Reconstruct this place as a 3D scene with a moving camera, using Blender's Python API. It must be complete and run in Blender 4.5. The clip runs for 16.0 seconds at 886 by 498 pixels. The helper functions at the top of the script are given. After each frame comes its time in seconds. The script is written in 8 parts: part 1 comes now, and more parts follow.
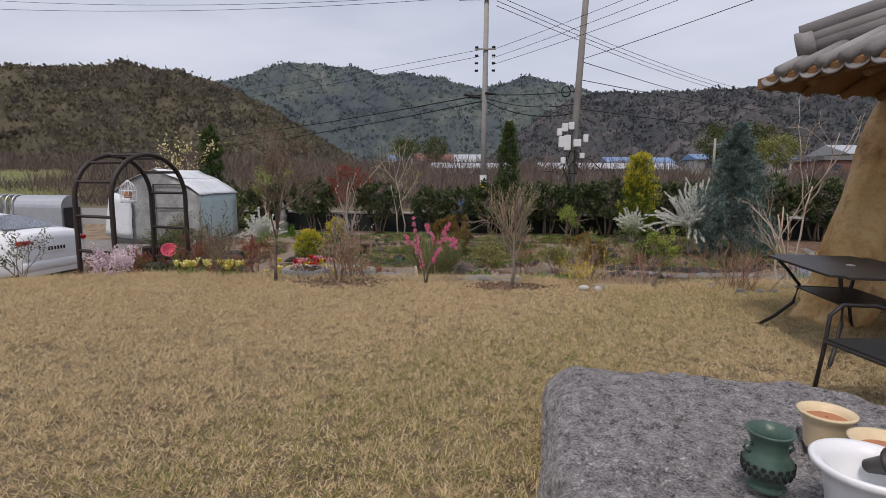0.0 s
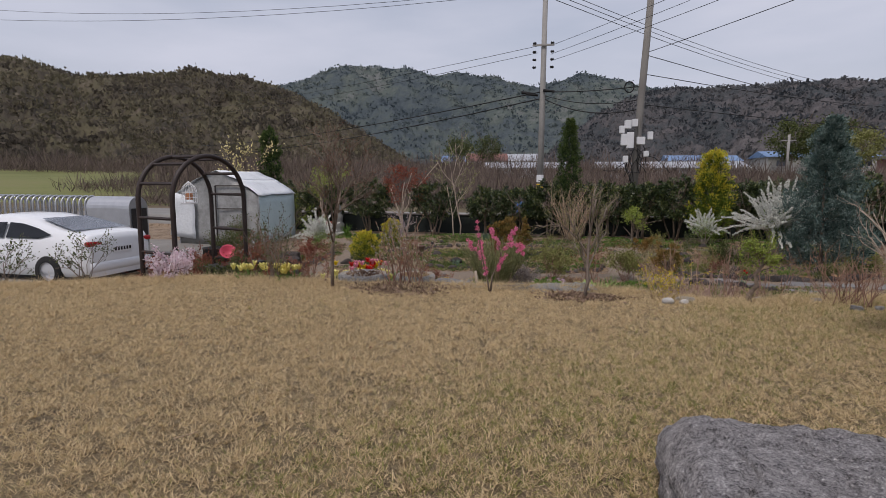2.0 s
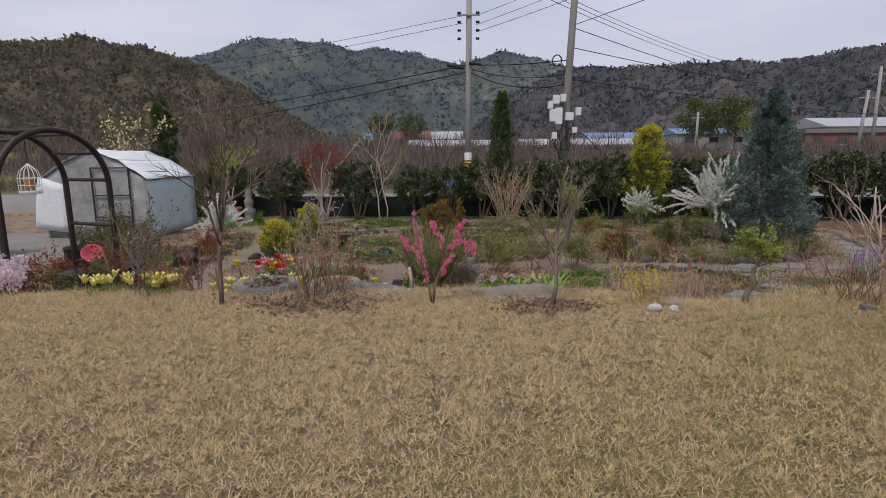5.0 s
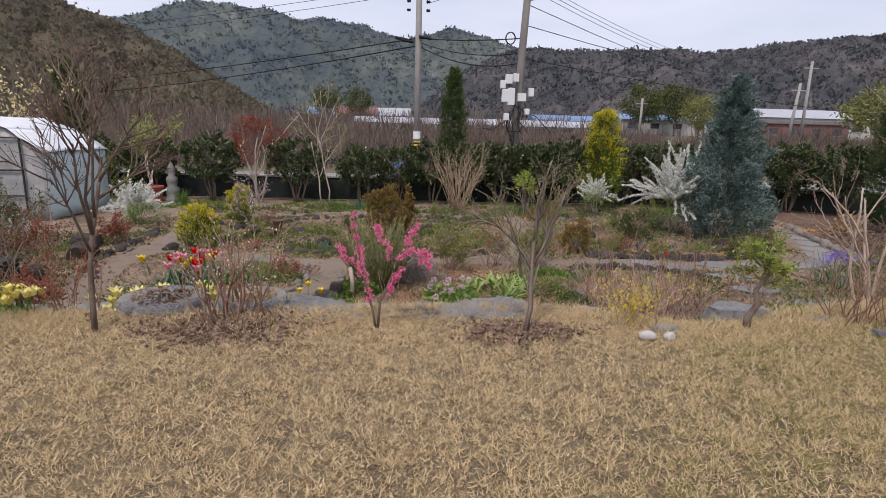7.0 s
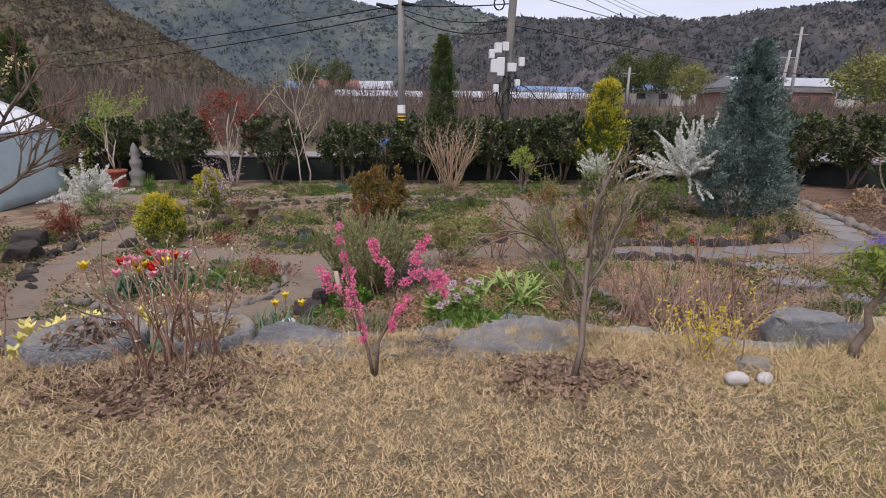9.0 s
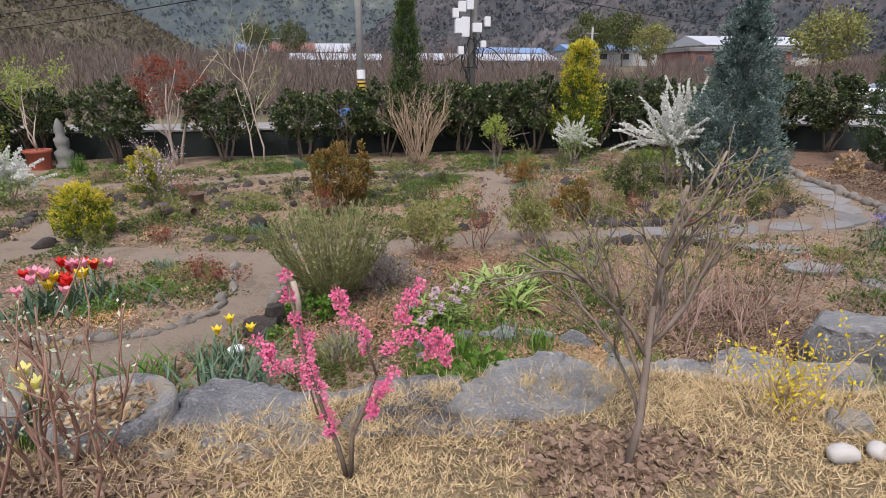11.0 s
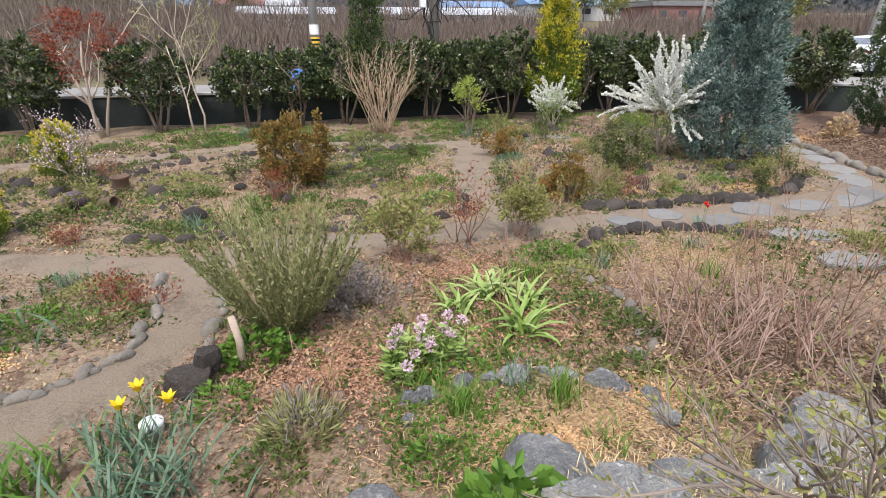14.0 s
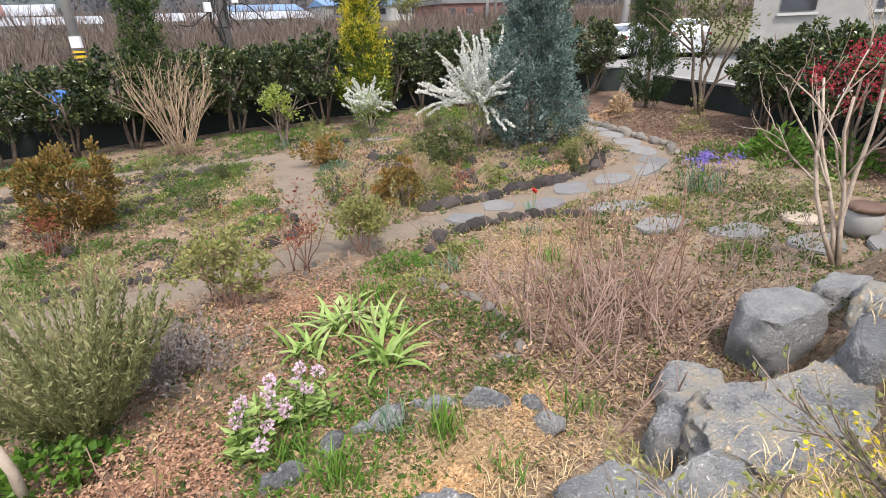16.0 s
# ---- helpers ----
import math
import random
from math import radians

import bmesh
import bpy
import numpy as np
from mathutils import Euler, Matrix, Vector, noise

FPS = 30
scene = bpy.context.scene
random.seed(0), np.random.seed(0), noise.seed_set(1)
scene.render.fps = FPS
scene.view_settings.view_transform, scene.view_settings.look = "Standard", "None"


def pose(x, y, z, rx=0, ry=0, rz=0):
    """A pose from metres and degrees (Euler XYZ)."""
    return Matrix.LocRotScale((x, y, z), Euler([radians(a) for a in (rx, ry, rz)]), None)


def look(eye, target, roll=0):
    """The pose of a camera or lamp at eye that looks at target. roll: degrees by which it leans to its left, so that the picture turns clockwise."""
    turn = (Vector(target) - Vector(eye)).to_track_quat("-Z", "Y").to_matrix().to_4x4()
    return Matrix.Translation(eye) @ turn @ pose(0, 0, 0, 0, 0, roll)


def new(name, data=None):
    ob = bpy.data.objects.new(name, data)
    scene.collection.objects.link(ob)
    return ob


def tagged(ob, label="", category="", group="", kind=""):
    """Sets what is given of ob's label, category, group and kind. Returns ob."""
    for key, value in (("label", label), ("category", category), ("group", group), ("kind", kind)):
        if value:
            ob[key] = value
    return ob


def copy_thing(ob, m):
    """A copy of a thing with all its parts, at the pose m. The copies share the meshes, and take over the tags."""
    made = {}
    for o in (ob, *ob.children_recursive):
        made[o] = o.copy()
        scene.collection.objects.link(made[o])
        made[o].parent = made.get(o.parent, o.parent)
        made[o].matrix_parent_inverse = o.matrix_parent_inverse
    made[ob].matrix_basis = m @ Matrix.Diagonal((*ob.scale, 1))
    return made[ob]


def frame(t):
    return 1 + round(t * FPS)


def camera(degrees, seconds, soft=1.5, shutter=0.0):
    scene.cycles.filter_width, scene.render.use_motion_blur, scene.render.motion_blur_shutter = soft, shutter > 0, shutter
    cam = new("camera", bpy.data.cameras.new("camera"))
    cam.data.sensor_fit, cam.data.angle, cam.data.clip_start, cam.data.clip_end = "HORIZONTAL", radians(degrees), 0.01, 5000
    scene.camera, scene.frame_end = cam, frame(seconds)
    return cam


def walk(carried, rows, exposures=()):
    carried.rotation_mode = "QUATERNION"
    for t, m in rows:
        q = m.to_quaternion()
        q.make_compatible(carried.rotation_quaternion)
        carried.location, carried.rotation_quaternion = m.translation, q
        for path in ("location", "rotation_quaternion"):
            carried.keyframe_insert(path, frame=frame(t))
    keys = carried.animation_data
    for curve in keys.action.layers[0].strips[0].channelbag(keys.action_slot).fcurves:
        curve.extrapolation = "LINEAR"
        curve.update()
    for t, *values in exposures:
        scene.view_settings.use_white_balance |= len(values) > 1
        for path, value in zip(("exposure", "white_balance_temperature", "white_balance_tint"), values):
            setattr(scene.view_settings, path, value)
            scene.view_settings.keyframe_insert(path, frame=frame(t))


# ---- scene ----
cam = camera(80.2, 16.0, soft=0.8)
PATH = [
    (0, (1.248, -0.215, 1.428), (1.083, 1.762, 1.174), 0.4),
    (0.5, (1.251, -0.105, 1.437), (0.977, 1.861, 1.191), 0.9),
    (1, (1.248, 0.004, 1.435), (0.889, 1.959, 1.208), 0.7),
    (1.5, (1.171, 0.122, 1.415), (0.763, 2.065, 1.175), 0.4),
    (2, (1.026, 0.28, 1.438), (0.666, 2.23, 1.183), 0.2),
    (2.5, (0.975, 0.445, 1.435), (0.67, 2.403, 1.166), 0.6),
    (3, (0.983, 0.707, 1.447), (0.681, 2.666, 1.178), 1.4),
    (3.5, (0.915, 0.963, 1.433), (0.686, 2.93, 1.152), 1.3),
    (4, (0.813, 1.263, 1.462), (0.681, 3.236, 1.167), 0.3),
    (4.2, (0.798, 1.376, 1.443), (0.674, 3.35, 1.148), 0.0),
    (6.3, (0.633, 2.61, 1.492), (0.657, 4.565, 1.075), 0.8),
    (6.5, (0.659, 2.709, 1.517), (0.7, 4.664, 1.1), 1.1),
    (7, (0.669, 2.976, 1.523), (0.793, 4.929, 1.11), 1.5),
    (7.5, (0.607, 3.285, 1.558), (0.822, 5.229, 1.136), 0.8),
    (8, (0.55, 3.544, 1.545), (0.777, 5.476, 1.08), 0.6),
    (8.5, (0.564, 3.86, 1.541), (0.741, 5.793, 1.058), 1.0),
    (9, (0.538, 4.143, 1.549), (0.718, 6.069, 1.043), 0.7),
    (9.5, (0.482, 4.412, 1.578), (0.729, 6.321, 1.037), 0.2),
    (9.7, (0.472, 4.506, 1.579), (0.744, 6.406, 1.019), 0.2),
    (11.8, (0.532, 5.617, 1.632), (0.84, 7.485, 0.988), 0.0),
    (12, (0.537, 5.708, 1.626), (0.822, 7.578, 0.978), 0.1),
    (12.5, (0.559, 5.906, 1.625), (0.77, 7.776, 0.951), 0.7),
    (13, (0.568, 6.1, 1.611), (0.809, 7.952, 0.897), 1.0),
    (13.5, (0.547, 6.327, 1.626), (0.904, 8.15, 0.887), 0.5),
    (14, (0.545, 6.492, 1.62), (0.979, 8.287, 0.851), -0.0),
    (14.5, (0.601, 6.646, 1.609), (1.088, 8.422, 0.827), 0.1),
    (15, (0.63, 6.759, 1.6), (1.244, 8.487, 0.802), 0.0),
    (15.5, (0.643, 6.896, 1.597), (1.461, 8.541, 0.806), -1.2),
    (16, (0.672, 6.962, 1.606), (1.666, 8.514, 0.829), -2.5),
]
walk(cam, [(t, look(eye, target, roll)) for t, eye, target, roll in PATH], exposures=[(0, 0.06, 6650, 16), (1.5, -0.12, 6600, 17), (4, -0.09, 6550, 17), (6.5, 0.28, 6550, 18), (7, 0.36, 6550, 19), (9, 0.4, 6500, 21), (12, 0.97, 6500, 14), (14, 1.16, 6550, 12), (16, 1.27, 6600, 12)])

# ---- daylight: a bright, hazy, thinly clouded sky and a broad soft sun ----
world = bpy.data.worlds.new("hazy_sky")
scene.world = world
world.use_nodes = True
wn, wl = world.node_tree.nodes, world.node_tree.links
wn.clear()
sky = wn.new("ShaderNodeTexSky")
sky.sky_type = "NISHITA"
sky.sun_disc = False
sky.sun_elevation = radians(58)
sky.sun_rotation = radians(200)
sky.dust_density = 4.0
sky.air_density = 1.2
skyb = wn.new("ShaderNodeBackground")
skyb.inputs["Strength"].default_value = 0.12
cloudb = wn.new("ShaderNodeBackground")
cloudb.inputs["Color"].default_value = (0.72, 0.78, 0.90, 1)
cloudb.inputs["Strength"].default_value = 0.86
wco = wn.new("ShaderNodeTexCoord")
wmap = wn.new("ShaderNodeMapping")
wmap.inputs["Scale"].default_value = (1.2, 1.2, 5.0)
wnoise = wn.new("ShaderNodeTexNoise")
wnoise.inputs["Scale"].default_value = 2.2
wnoise.inputs["Detail"].default_value = 5
wramp = wn.new("ShaderNodeMapRange")
wramp.inputs["From Min"].default_value, wramp.inputs["From Max"].default_value = 0.3, 0.7
wramp.inputs["To Min"].default_value, wramp.inputs["To Max"].default_value = 0.62, 1.0
wmix = wn.new("ShaderNodeMixShader")
wout = wn.new("ShaderNodeOutputWorld")
wl.new(wco.outputs["Generated"], wmap.inputs["Vector"])
wl.new(wmap.outputs["Vector"], wnoise.inputs["Vector"])
wl.new(wnoise.outputs["Fac"], wramp.inputs["Value"])
wl.new(wramp.outputs["Result"], wmix.inputs["Fac"])
wl.new(sky.outputs["Color"], skyb.inputs["Color"])
wl.new(skyb.outputs["Background"], wmix.inputs[1])
wl.new(cloudb.outputs["Background"], wmix.inputs[2])
wl.new(wmix.outputs["Shader"], wout.inputs["Surface"])
sun = new("sun", bpy.data.lights.new("sun", "SUN"))
sun.data.energy = 1.9
sun.data.angle = radians(10)
sun.data.color = (1.0, 0.95, 0.88)
sun.matrix_world = look((0, 0, 20), (4.3, 11.7, 0.0))


# ---- materials ----
def ramp(nt, cols):
    r = nt.nodes.new("ShaderNodeValToRGB")
    e = r.color_ramp.elements
    while len(e) < len(cols):
        e.new(0.5)
    for i, c in enumerate(cols):
        e[i].position = i / max(1, len(cols) - 1)
        e[i].color = (*c, 1)
    return r


def surf(name, cols, scale=2.0, fine=40.0, rough=0.8, bump=0.3, metal=0.0, rnd="", spread=(0.3, 0.7), dist=0.02, finemix=0.35, grain=(0.3, 0.7), share=0.5):
    """A worn surface: large stains through the colour ramp, fine grain over it, relief, and a shift per piece or island."""
    m = bpy.data.materials.new(name)
    m.use_nodes = True
    nt = m.node_tree
    n, l = nt.nodes, nt.links
    b = n["Principled BSDF"]
    geo = n.new("ShaderNodeNewGeometry")
    big = n.new("ShaderNodeTexNoise")
    big.inputs["Scale"].default_value, big.inputs["Detail"].default_value, big.inputs["Roughness"].default_value = scale, 8, 0.62
    sm = n.new("ShaderNodeTexNoise")
    sm.inputs["Scale"].default_value, sm.inputs["Detail"].default_value, sm.inputs["Roughness"].default_value = fine, 5, 0.7
    l.new(geo.outputs["Position"], big.inputs["Vector"])
    l.new(geo.outputs["Position"], sm.inputs["Vector"])
    mr = n.new("ShaderNodeMapRange")
    mr.inputs["From Min"].default_value, mr.inputs["From Max"].default_value = spread
    l.new(big.outputs["Fac"], mr.inputs["Value"])
    mixf = n.new("ShaderNodeMix")
    mixf.inputs[0].default_value = finemix
    l.new(mr.outputs["Result"], mixf.inputs[2])
    fr = n.new("ShaderNodeMapRange")
    fr.inputs["From Min"].default_value, fr.inputs["From Max"].default_value = grain
    l.new(sm.outputs["Fac"], fr.inputs["Value"])
    l.new(fr.outputs["Result"], mixf.inputs[3])
    src = mixf.outputs[0]
    if rnd:
        add = n.new("ShaderNodeMath")
        add.operation = "MULTIPLY_ADD"
        add.inputs[1].default_value = share
        if rnd == "object":
            oi = n.new("ShaderNodeObjectInfo")
            l.new(oi.outputs["Random"], add.inputs[0])
        else:
            l.new(geo.outputs["Random Per Island"], add.inputs[0])
        half = n.new("ShaderNodeMath")
        half.operation = "MULTIPLY"
        half.inputs[1].default_value = 1 - share
        l.new(src, half.inputs[0])
        l.new(half.outputs[0], add.inputs[2])
        src = add.outputs[0]
    r = ramp(nt, cols)
    l.new(src, r.inputs["Fac"])
    l.new(r.outputs["Color"], b.inputs["Base Color"])
    b.inputs["Roughness"].default_value, b.inputs["Metallic"].default_value = rough, metal
    b.inputs["Specular IOR Level"].default_value = 0.3
    if bump:
        bp = n.new("ShaderNodeBump")
        bp.inputs["Strength"].default_value, bp.inputs["Distance"].default_value = bump, dist
        l.new(mixf.outputs[0], bp.inputs["Height"])
        l.new(bp.outputs["Normal"], b.inputs["Normal"])
    return m


def leafy(name, cols, rough=0.55, through_light=0.18, tone_scale=1.7, tone_mix=0.35, gloss=0.25):
    """Leaves, petals and blades: each one takes its own shade of the ramp, and lets some light through."""
    m = bpy.data.materials.new(name)
    m.use_nodes = True
    nt = m.node_tree
    n, l = nt.nodes, nt.links
    b = n["Principled BSDF"]
    geo = n.new("ShaderNodeNewGeometry")
    tone = n.new("ShaderNodeTexNoise")
    tone.inputs["Scale"].default_value = tone_scale
    tone.inputs["Detail"].default_value = 4
    stretch = n.new("ShaderNodeMapRange")
    stretch.inputs["From Min"].default_value, stretch.inputs["From Max"].default_value = 0.34, 0.66
    l.new(tone.outputs["Fac"], stretch.inputs["Value"])
    l.new(geo.outputs["Position"], tone.inputs["Vector"])
    mx = n.new("ShaderNodeMix")
    mx.inputs[0].default_value = tone_mix
    l.new(geo.outputs["Random Per Island"], mx.inputs[2])
    l.new(stretch.outputs["Result"], mx.inputs[3])
    r = ramp(nt, cols)
    l.new(mx.outputs[0], r.inputs["Fac"])
    l.new(r.outputs["Color"], b.inputs["Base Color"])
    b.inputs["Roughness"].default_value = rough
    b.inputs["Specular IOR Level"].default_value = gloss
    if through_light:
        tr = n.new("ShaderNodeBsdfTranslucent")
        l.new(r.outputs["Color"], tr.inputs["Color"])
        ms = n.new("ShaderNodeMixShader")
        ms.inputs[0].default_value = through_light
        l.new(b.outputs[0], ms.inputs[1])
        l.new(tr.outputs[0], ms.inputs[2])
        l.new(ms.outputs[0], n["Material Output"].inputs["Surface"])
    return m


M = {}
M["lawn"] = surf("dry_lawn", [(0.07, 0.052, 0.032), (0.22, 0.168, 0.10), (0.38, 0.295, 0.178), (0.30, 0.248, 0.124)], 3.0, 80, 0.95, 1.0, spread=(0.36, 0.64), finemix=0.65, grain=(0.39, 0.61))
M["soil"] = surf("garden_soil", [(0.055, 0.038, 0.026), (0.17, 0.12, 0.08), (0.31, 0.235, 0.165), (0.22, 0.16, 0.11)], 2.2, 26, 0.97, 1.0, spread=(0.36, 0.64), finemix=0.5, grain=(0.37, 0.63))
M["sand"] = surf("trodden_sand", [(0.135, 0.104, 0.078), (0.25, 0.20, 0.152), (0.20, 0.158, 0.118)], 2.6, 40, 0.97, 0.9, spread=(0.36, 0.64), finemix=0.45, grain=(0.38, 0.62))
M["mulch"] = surf("leafy_bark_mulch", [(0.075, 0.042, 0.03), (0.19, 0.12, 0.085), (0.33, 0.22, 0.16)], 3, 40, 0.97, 1.0, finemix=0.6, grain=(0.38, 0.62))
M["road"] = surf("pale_concrete_road", [(0.17, 0.165, 0.155), (0.25, 0.243, 0.23)], 0.6, 30, 0.9, 0.1)
M["field"] = surf("winter_field", [(0.095, 0.072, 0.045), (0.14, 0.108, 0.07), (0.105, 0.10, 0.048), (0.16, 0.122, 0.08)], 0.05, 2.5, 1.0, 0.5)
M["green_field"] = surf("young_green_field", [(0.09, 0.11, 0.035), (0.16, 0.17, 0.06), (0.19, 0.17, 0.085)], 0.08, 2.0, 1.0, 0.4)
M["drive"] = surf("grey_driveway", [(0.16, 0.15, 0.14), (0.24, 0.23, 0.21)], 1.0, 40, 0.9, 0.3)
M["granite"] = surf("grey_granite", [(0.075, 0.07, 0.07), (0.36, 0.34, 0.34), (0.56, 0.53, 0.525), (0.84, 0.81, 0.80)], 20.0, 90, 0.92, 1.0, spread=(0.37, 0.63), dist=0.03, finemix=0.55, grain=(0.40, 0.60))
M["rockgrey"] = surf("blue_grey_boulder", [(0.09, 0.094, 0.104), (0.30, 0.305, 0.315), (0.47, 0.47, 0.465), (0.66, 0.64, 0.60)], 4.5, 46, 0.9, 1.0, rnd="object", spread=(0.41, 0.59), dist=0.07, finemix=0.5, grain=(0.38, 0.62))
M["rocktan"] = surf("weathered_tan_rock", [(0.17, 0.17, 0.175), (0.40, 0.40, 0.40), (0.53, 0.50, 0.44), (0.66, 0.50, 0.33)], 3.2, 44, 0.92, 1.0, spread=(0.40, 0.60), dist=0.06, finemix=0.42, grain=(0.38, 0.62))
M["rockdark"] = surf("dark_lava_rock", [(0.026, 0.022, 0.022), (0.07, 0.06, 0.056), (0.15, 0.128, 0.115)], 9, 60, 0.95, 1.0, rnd="object", finemix=0.6, grain=(0.38, 0.62))
M["pebble"] = surf("river_pebble", [(0.10, 0.09, 0.08), (0.185, 0.168, 0.148), (0.28, 0.25, 0.215)], 6, 60, 0.9, 0.7, rnd="object", spread=(0.4, 0.6), finemix=0.5)
M["paleston"] = surf("pale_river_stone", [(0.36, 0.35, 0.33), (0.52, 0.50, 0.47)], 6, 70, 0.7, 0.2, rnd="object")
M["flag"] = surf("grey_flagstone", [(0.13, 0.129, 0.128), (0.20, 0.197, 0.193), (0.28, 0.267, 0.25)], 5, 45, 0.9, 0.9, rnd="object")
M["bark"] = surf("grey_brown_bark", [(0.07, 0.05, 0.035), (0.17, 0.13, 0.10), (0.25, 0.20, 0.16)], 12, 90, 0.9, 0.6)
M["twig"] = surf("tan_twigs", [(0.22, 0.15, 0.095), (0.38, 0.28, 0.19), (0.50, 0.38, 0.27)], 8, 60, 0.9, 0.2, rnd="island")
M["twigpink"] = surf("pinkish_dry_stems", [(0.17, 0.105, 0.085), (0.32, 0.215, 0.175), (0.47, 0.345, 0.285)], 8, 60, 0.9, 0.2, rnd="island")
M["twigred"] = surf("reddish_brown_twigs", [(0.13, 0.065, 0.05), (0.26, 0.15, 0.11), (0.38, 0.25, 0.18)], 8, 60, 0.9, 0.2, rnd="island")
M["twiggrey"] = surf("grey_twigs", [(0.11, 0.085, 0.07), (0.20, 0.16, 0.13), (0.31, 0.26, 0.22)], 8, 60, 0.9, 0.2, rnd="island")
M["palebark"] = surf("pale_beige_bark", [(0.30, 0.24, 0.18), (0.44, 0.36, 0.29), (0.24, 0.19, 0.15)], 6, 60, 0.85, 0.4)
M["log"] = surf("varnished_log", [(0.20, 0.095, 0.03), (0.46, 0.27, 0.10), (0.60, 0.41, 0.19), (0.30, 0.16, 0.055)], 2.6, 14, 0.42, 0.8, spread=(0.34, 0.66))
M["plank"] = surf("brown_timber", [(0.16, 0.08, 0.035), (0.27, 0.15, 0.07)], 4, 40, 0.6, 0.3)
M["rooftile"] = surf("grey_roof_tile", [(0.13, 0.125, 0.125), (0.22, 0.21, 0.21), (0.32, 0.31, 0.30)], 3, 50, 0.8, 0.4, rnd="object")
M["blackmetal"] = surf("black_painted_steel", [(0.018, 0.016, 0.016), (0.035, 0.03, 0.028)], 5, 80, 0.45, 0.05)
M["brownmetal"] = surf("dark_brown_steel", [(0.022, 0.015, 0.013), (0.045, 0.032, 0.028)], 5, 60, 0.5, 0.05)
M["steel"] = surf("brushed_stainless", [(0.42, 0.43, 0.45), (0.55, 0.56, 0.58)], 4, 90, 0.38, 0.05, 0.8)
M["white"] = surf("white_glaze", [(0.66, 0.67, 0.68), (0.76, 0.77, 0.78)], 4, 60, 0.35, 0.05)
M["cream"] = surf("cream_glazed_clay", [(0.55, 0.43, 0.26), (0.68, 0.56, 0.38)], 5, 60, 0.4, 0.1)
M["clay"] = surf("bare_orange_clay", [(0.36, 0.15, 0.07), (0.48, 0.22, 0.11)], 5, 60, 0.8, 0.2)
M["celadon"] = surf("dark_green_glaze", [(0.035, 0.07, 0.055), (0.08, 0.13, 0.105)], 5, 60, 0.3, 0.1)
M["purple"] = surf("dark_purple_jar", [(0.045, 0.022, 0.035), (0.085, 0.05, 0.065)], 5, 60, 0.35, 0.1)
M["brownclay"] = surf("brown_clay", [(0.085, 0.05, 0.035), (0.15, 0.095, 0.07)], 5, 60, 0.6, 0.2)
M["redclay"] = surf("red_terracotta", [(0.27, 0.07, 0.045), (0.36, 0.11, 0.07)], 5, 60, 0.7, 0.2)
M["concrete"] = surf("grey_concrete", [(0.25, 0.245, 0.235), (0.36, 0.35, 0.33)], 2, 40, 0.9, 0.2)
M["statue"] = surf("weathered_stone", [(0.12, 0.12, 0.115), (0.22, 0.22, 0.20)], 4, 40, 0.95, 0.5)
M["wallpaint"] = surf("dark_green_wall_paint", [(0.016, 0.022, 0.021), (0.035, 0.044, 0.041)], 1.5, 30, 0.8, 0.2)
M["wallcap"] = surf("light_wall_capping", [(0.26, 0.255, 0.24), (0.36, 0.35, 0.335)], 2, 40, 0.8, 0.1)
M["tarp"] = surf("white_translucent_sheeting", [(0.55, 0.58, 0.60), (0.70, 0.73, 0.75), (0.62, 0.66, 0.69)], 1.5, 12, 0.45, 0.5, dist=0.05)
M["tarpblue"] = surf("pale_blue_sheeting", [(0.42, 0.54, 0.56), (0.54, 0.66, 0.68)], 1.5, 12, 0.45, 0.5, dist=0.05)
M["clearsheet"] = surf("cloudy_vinyl_sheet", [(0.14, 0.145, 0.14), (0.28, 0.285, 0.28), (0.42, 0.43, 0.43)], 1.6, 9, 0.25, 0.4)
M["carpaint"] = surf("white_car_paint", [(0.68, 0.70, 0.72), (0.74, 0.76, 0.78)], 0.5, 5, 0.22, 0.0)
M["carglass"] = surf("dark_car_glass", [(0.07, 0.075, 0.085), (0.09, 0.095, 0.105)], 1, 8, 0.06, 0.0, 0.6)
# pale metallic base stands in for bright sky mirrored in the rear window
M["rearglass"] = surf("sky_lit_glass", [(0.40, 0.42, 0.45), (0.50, 0.52, 0.55)], 1, 8, 0.10, 0.0, 0.85)
M["tyre"] = surf("black_rubber", [(0.014, 0.014, 0.014), (0.025, 0.025, 0.025)], 5, 50, 0.85, 0.1)
M["redlamp"] = surf("red_lamp_plastic", [(0.32, 0.015, 0.02), (0.42, 0.03, 0.03)], 5, 50, 0.25, 0.0)
M["silver"] = surf("silver_alloy", [(0.5, 0.5, 0.52), (0.6, 0.6, 0.62)], 5, 50, 0.3, 0.0, 0.8)
M["wire"] = surf("black_cable", [(0.012, 0.012, 0.013), (0.02, 0.02, 0.02)], 1, 10, 0.7, 0.0)
M["box"] = surf("pale_grey_cabinet", [(0.56, 0.57, 0.58), (0.66, 0.67, 0.68)], 2, 30, 0.5, 0.05)
M["yellow"] = surf("yellow_sleeve", [(0.62, 0.40, 0.02), (0.70, 0.48, 0.05)], 3, 30, 0.5, 0.05)
M["brick"] = surf("red_brown_brick", [(0.17, 0.085, 0.075), (0.24, 0.125, 0.11)], 0.6, 5, 0.9, 0.1)
M["whitewall"] = surf("white_render_wall", [(0.38, 0.38, 0.37), (0.48, 0.48, 0.46)], 0.4, 6, 0.9, 0.1)
M["blueroof"] = surf("blue_metal_roof", [(0.11, 0.20, 0.36), (0.16, 0.26, 0.42)], 0.3, 4, 0.5, 0.05)
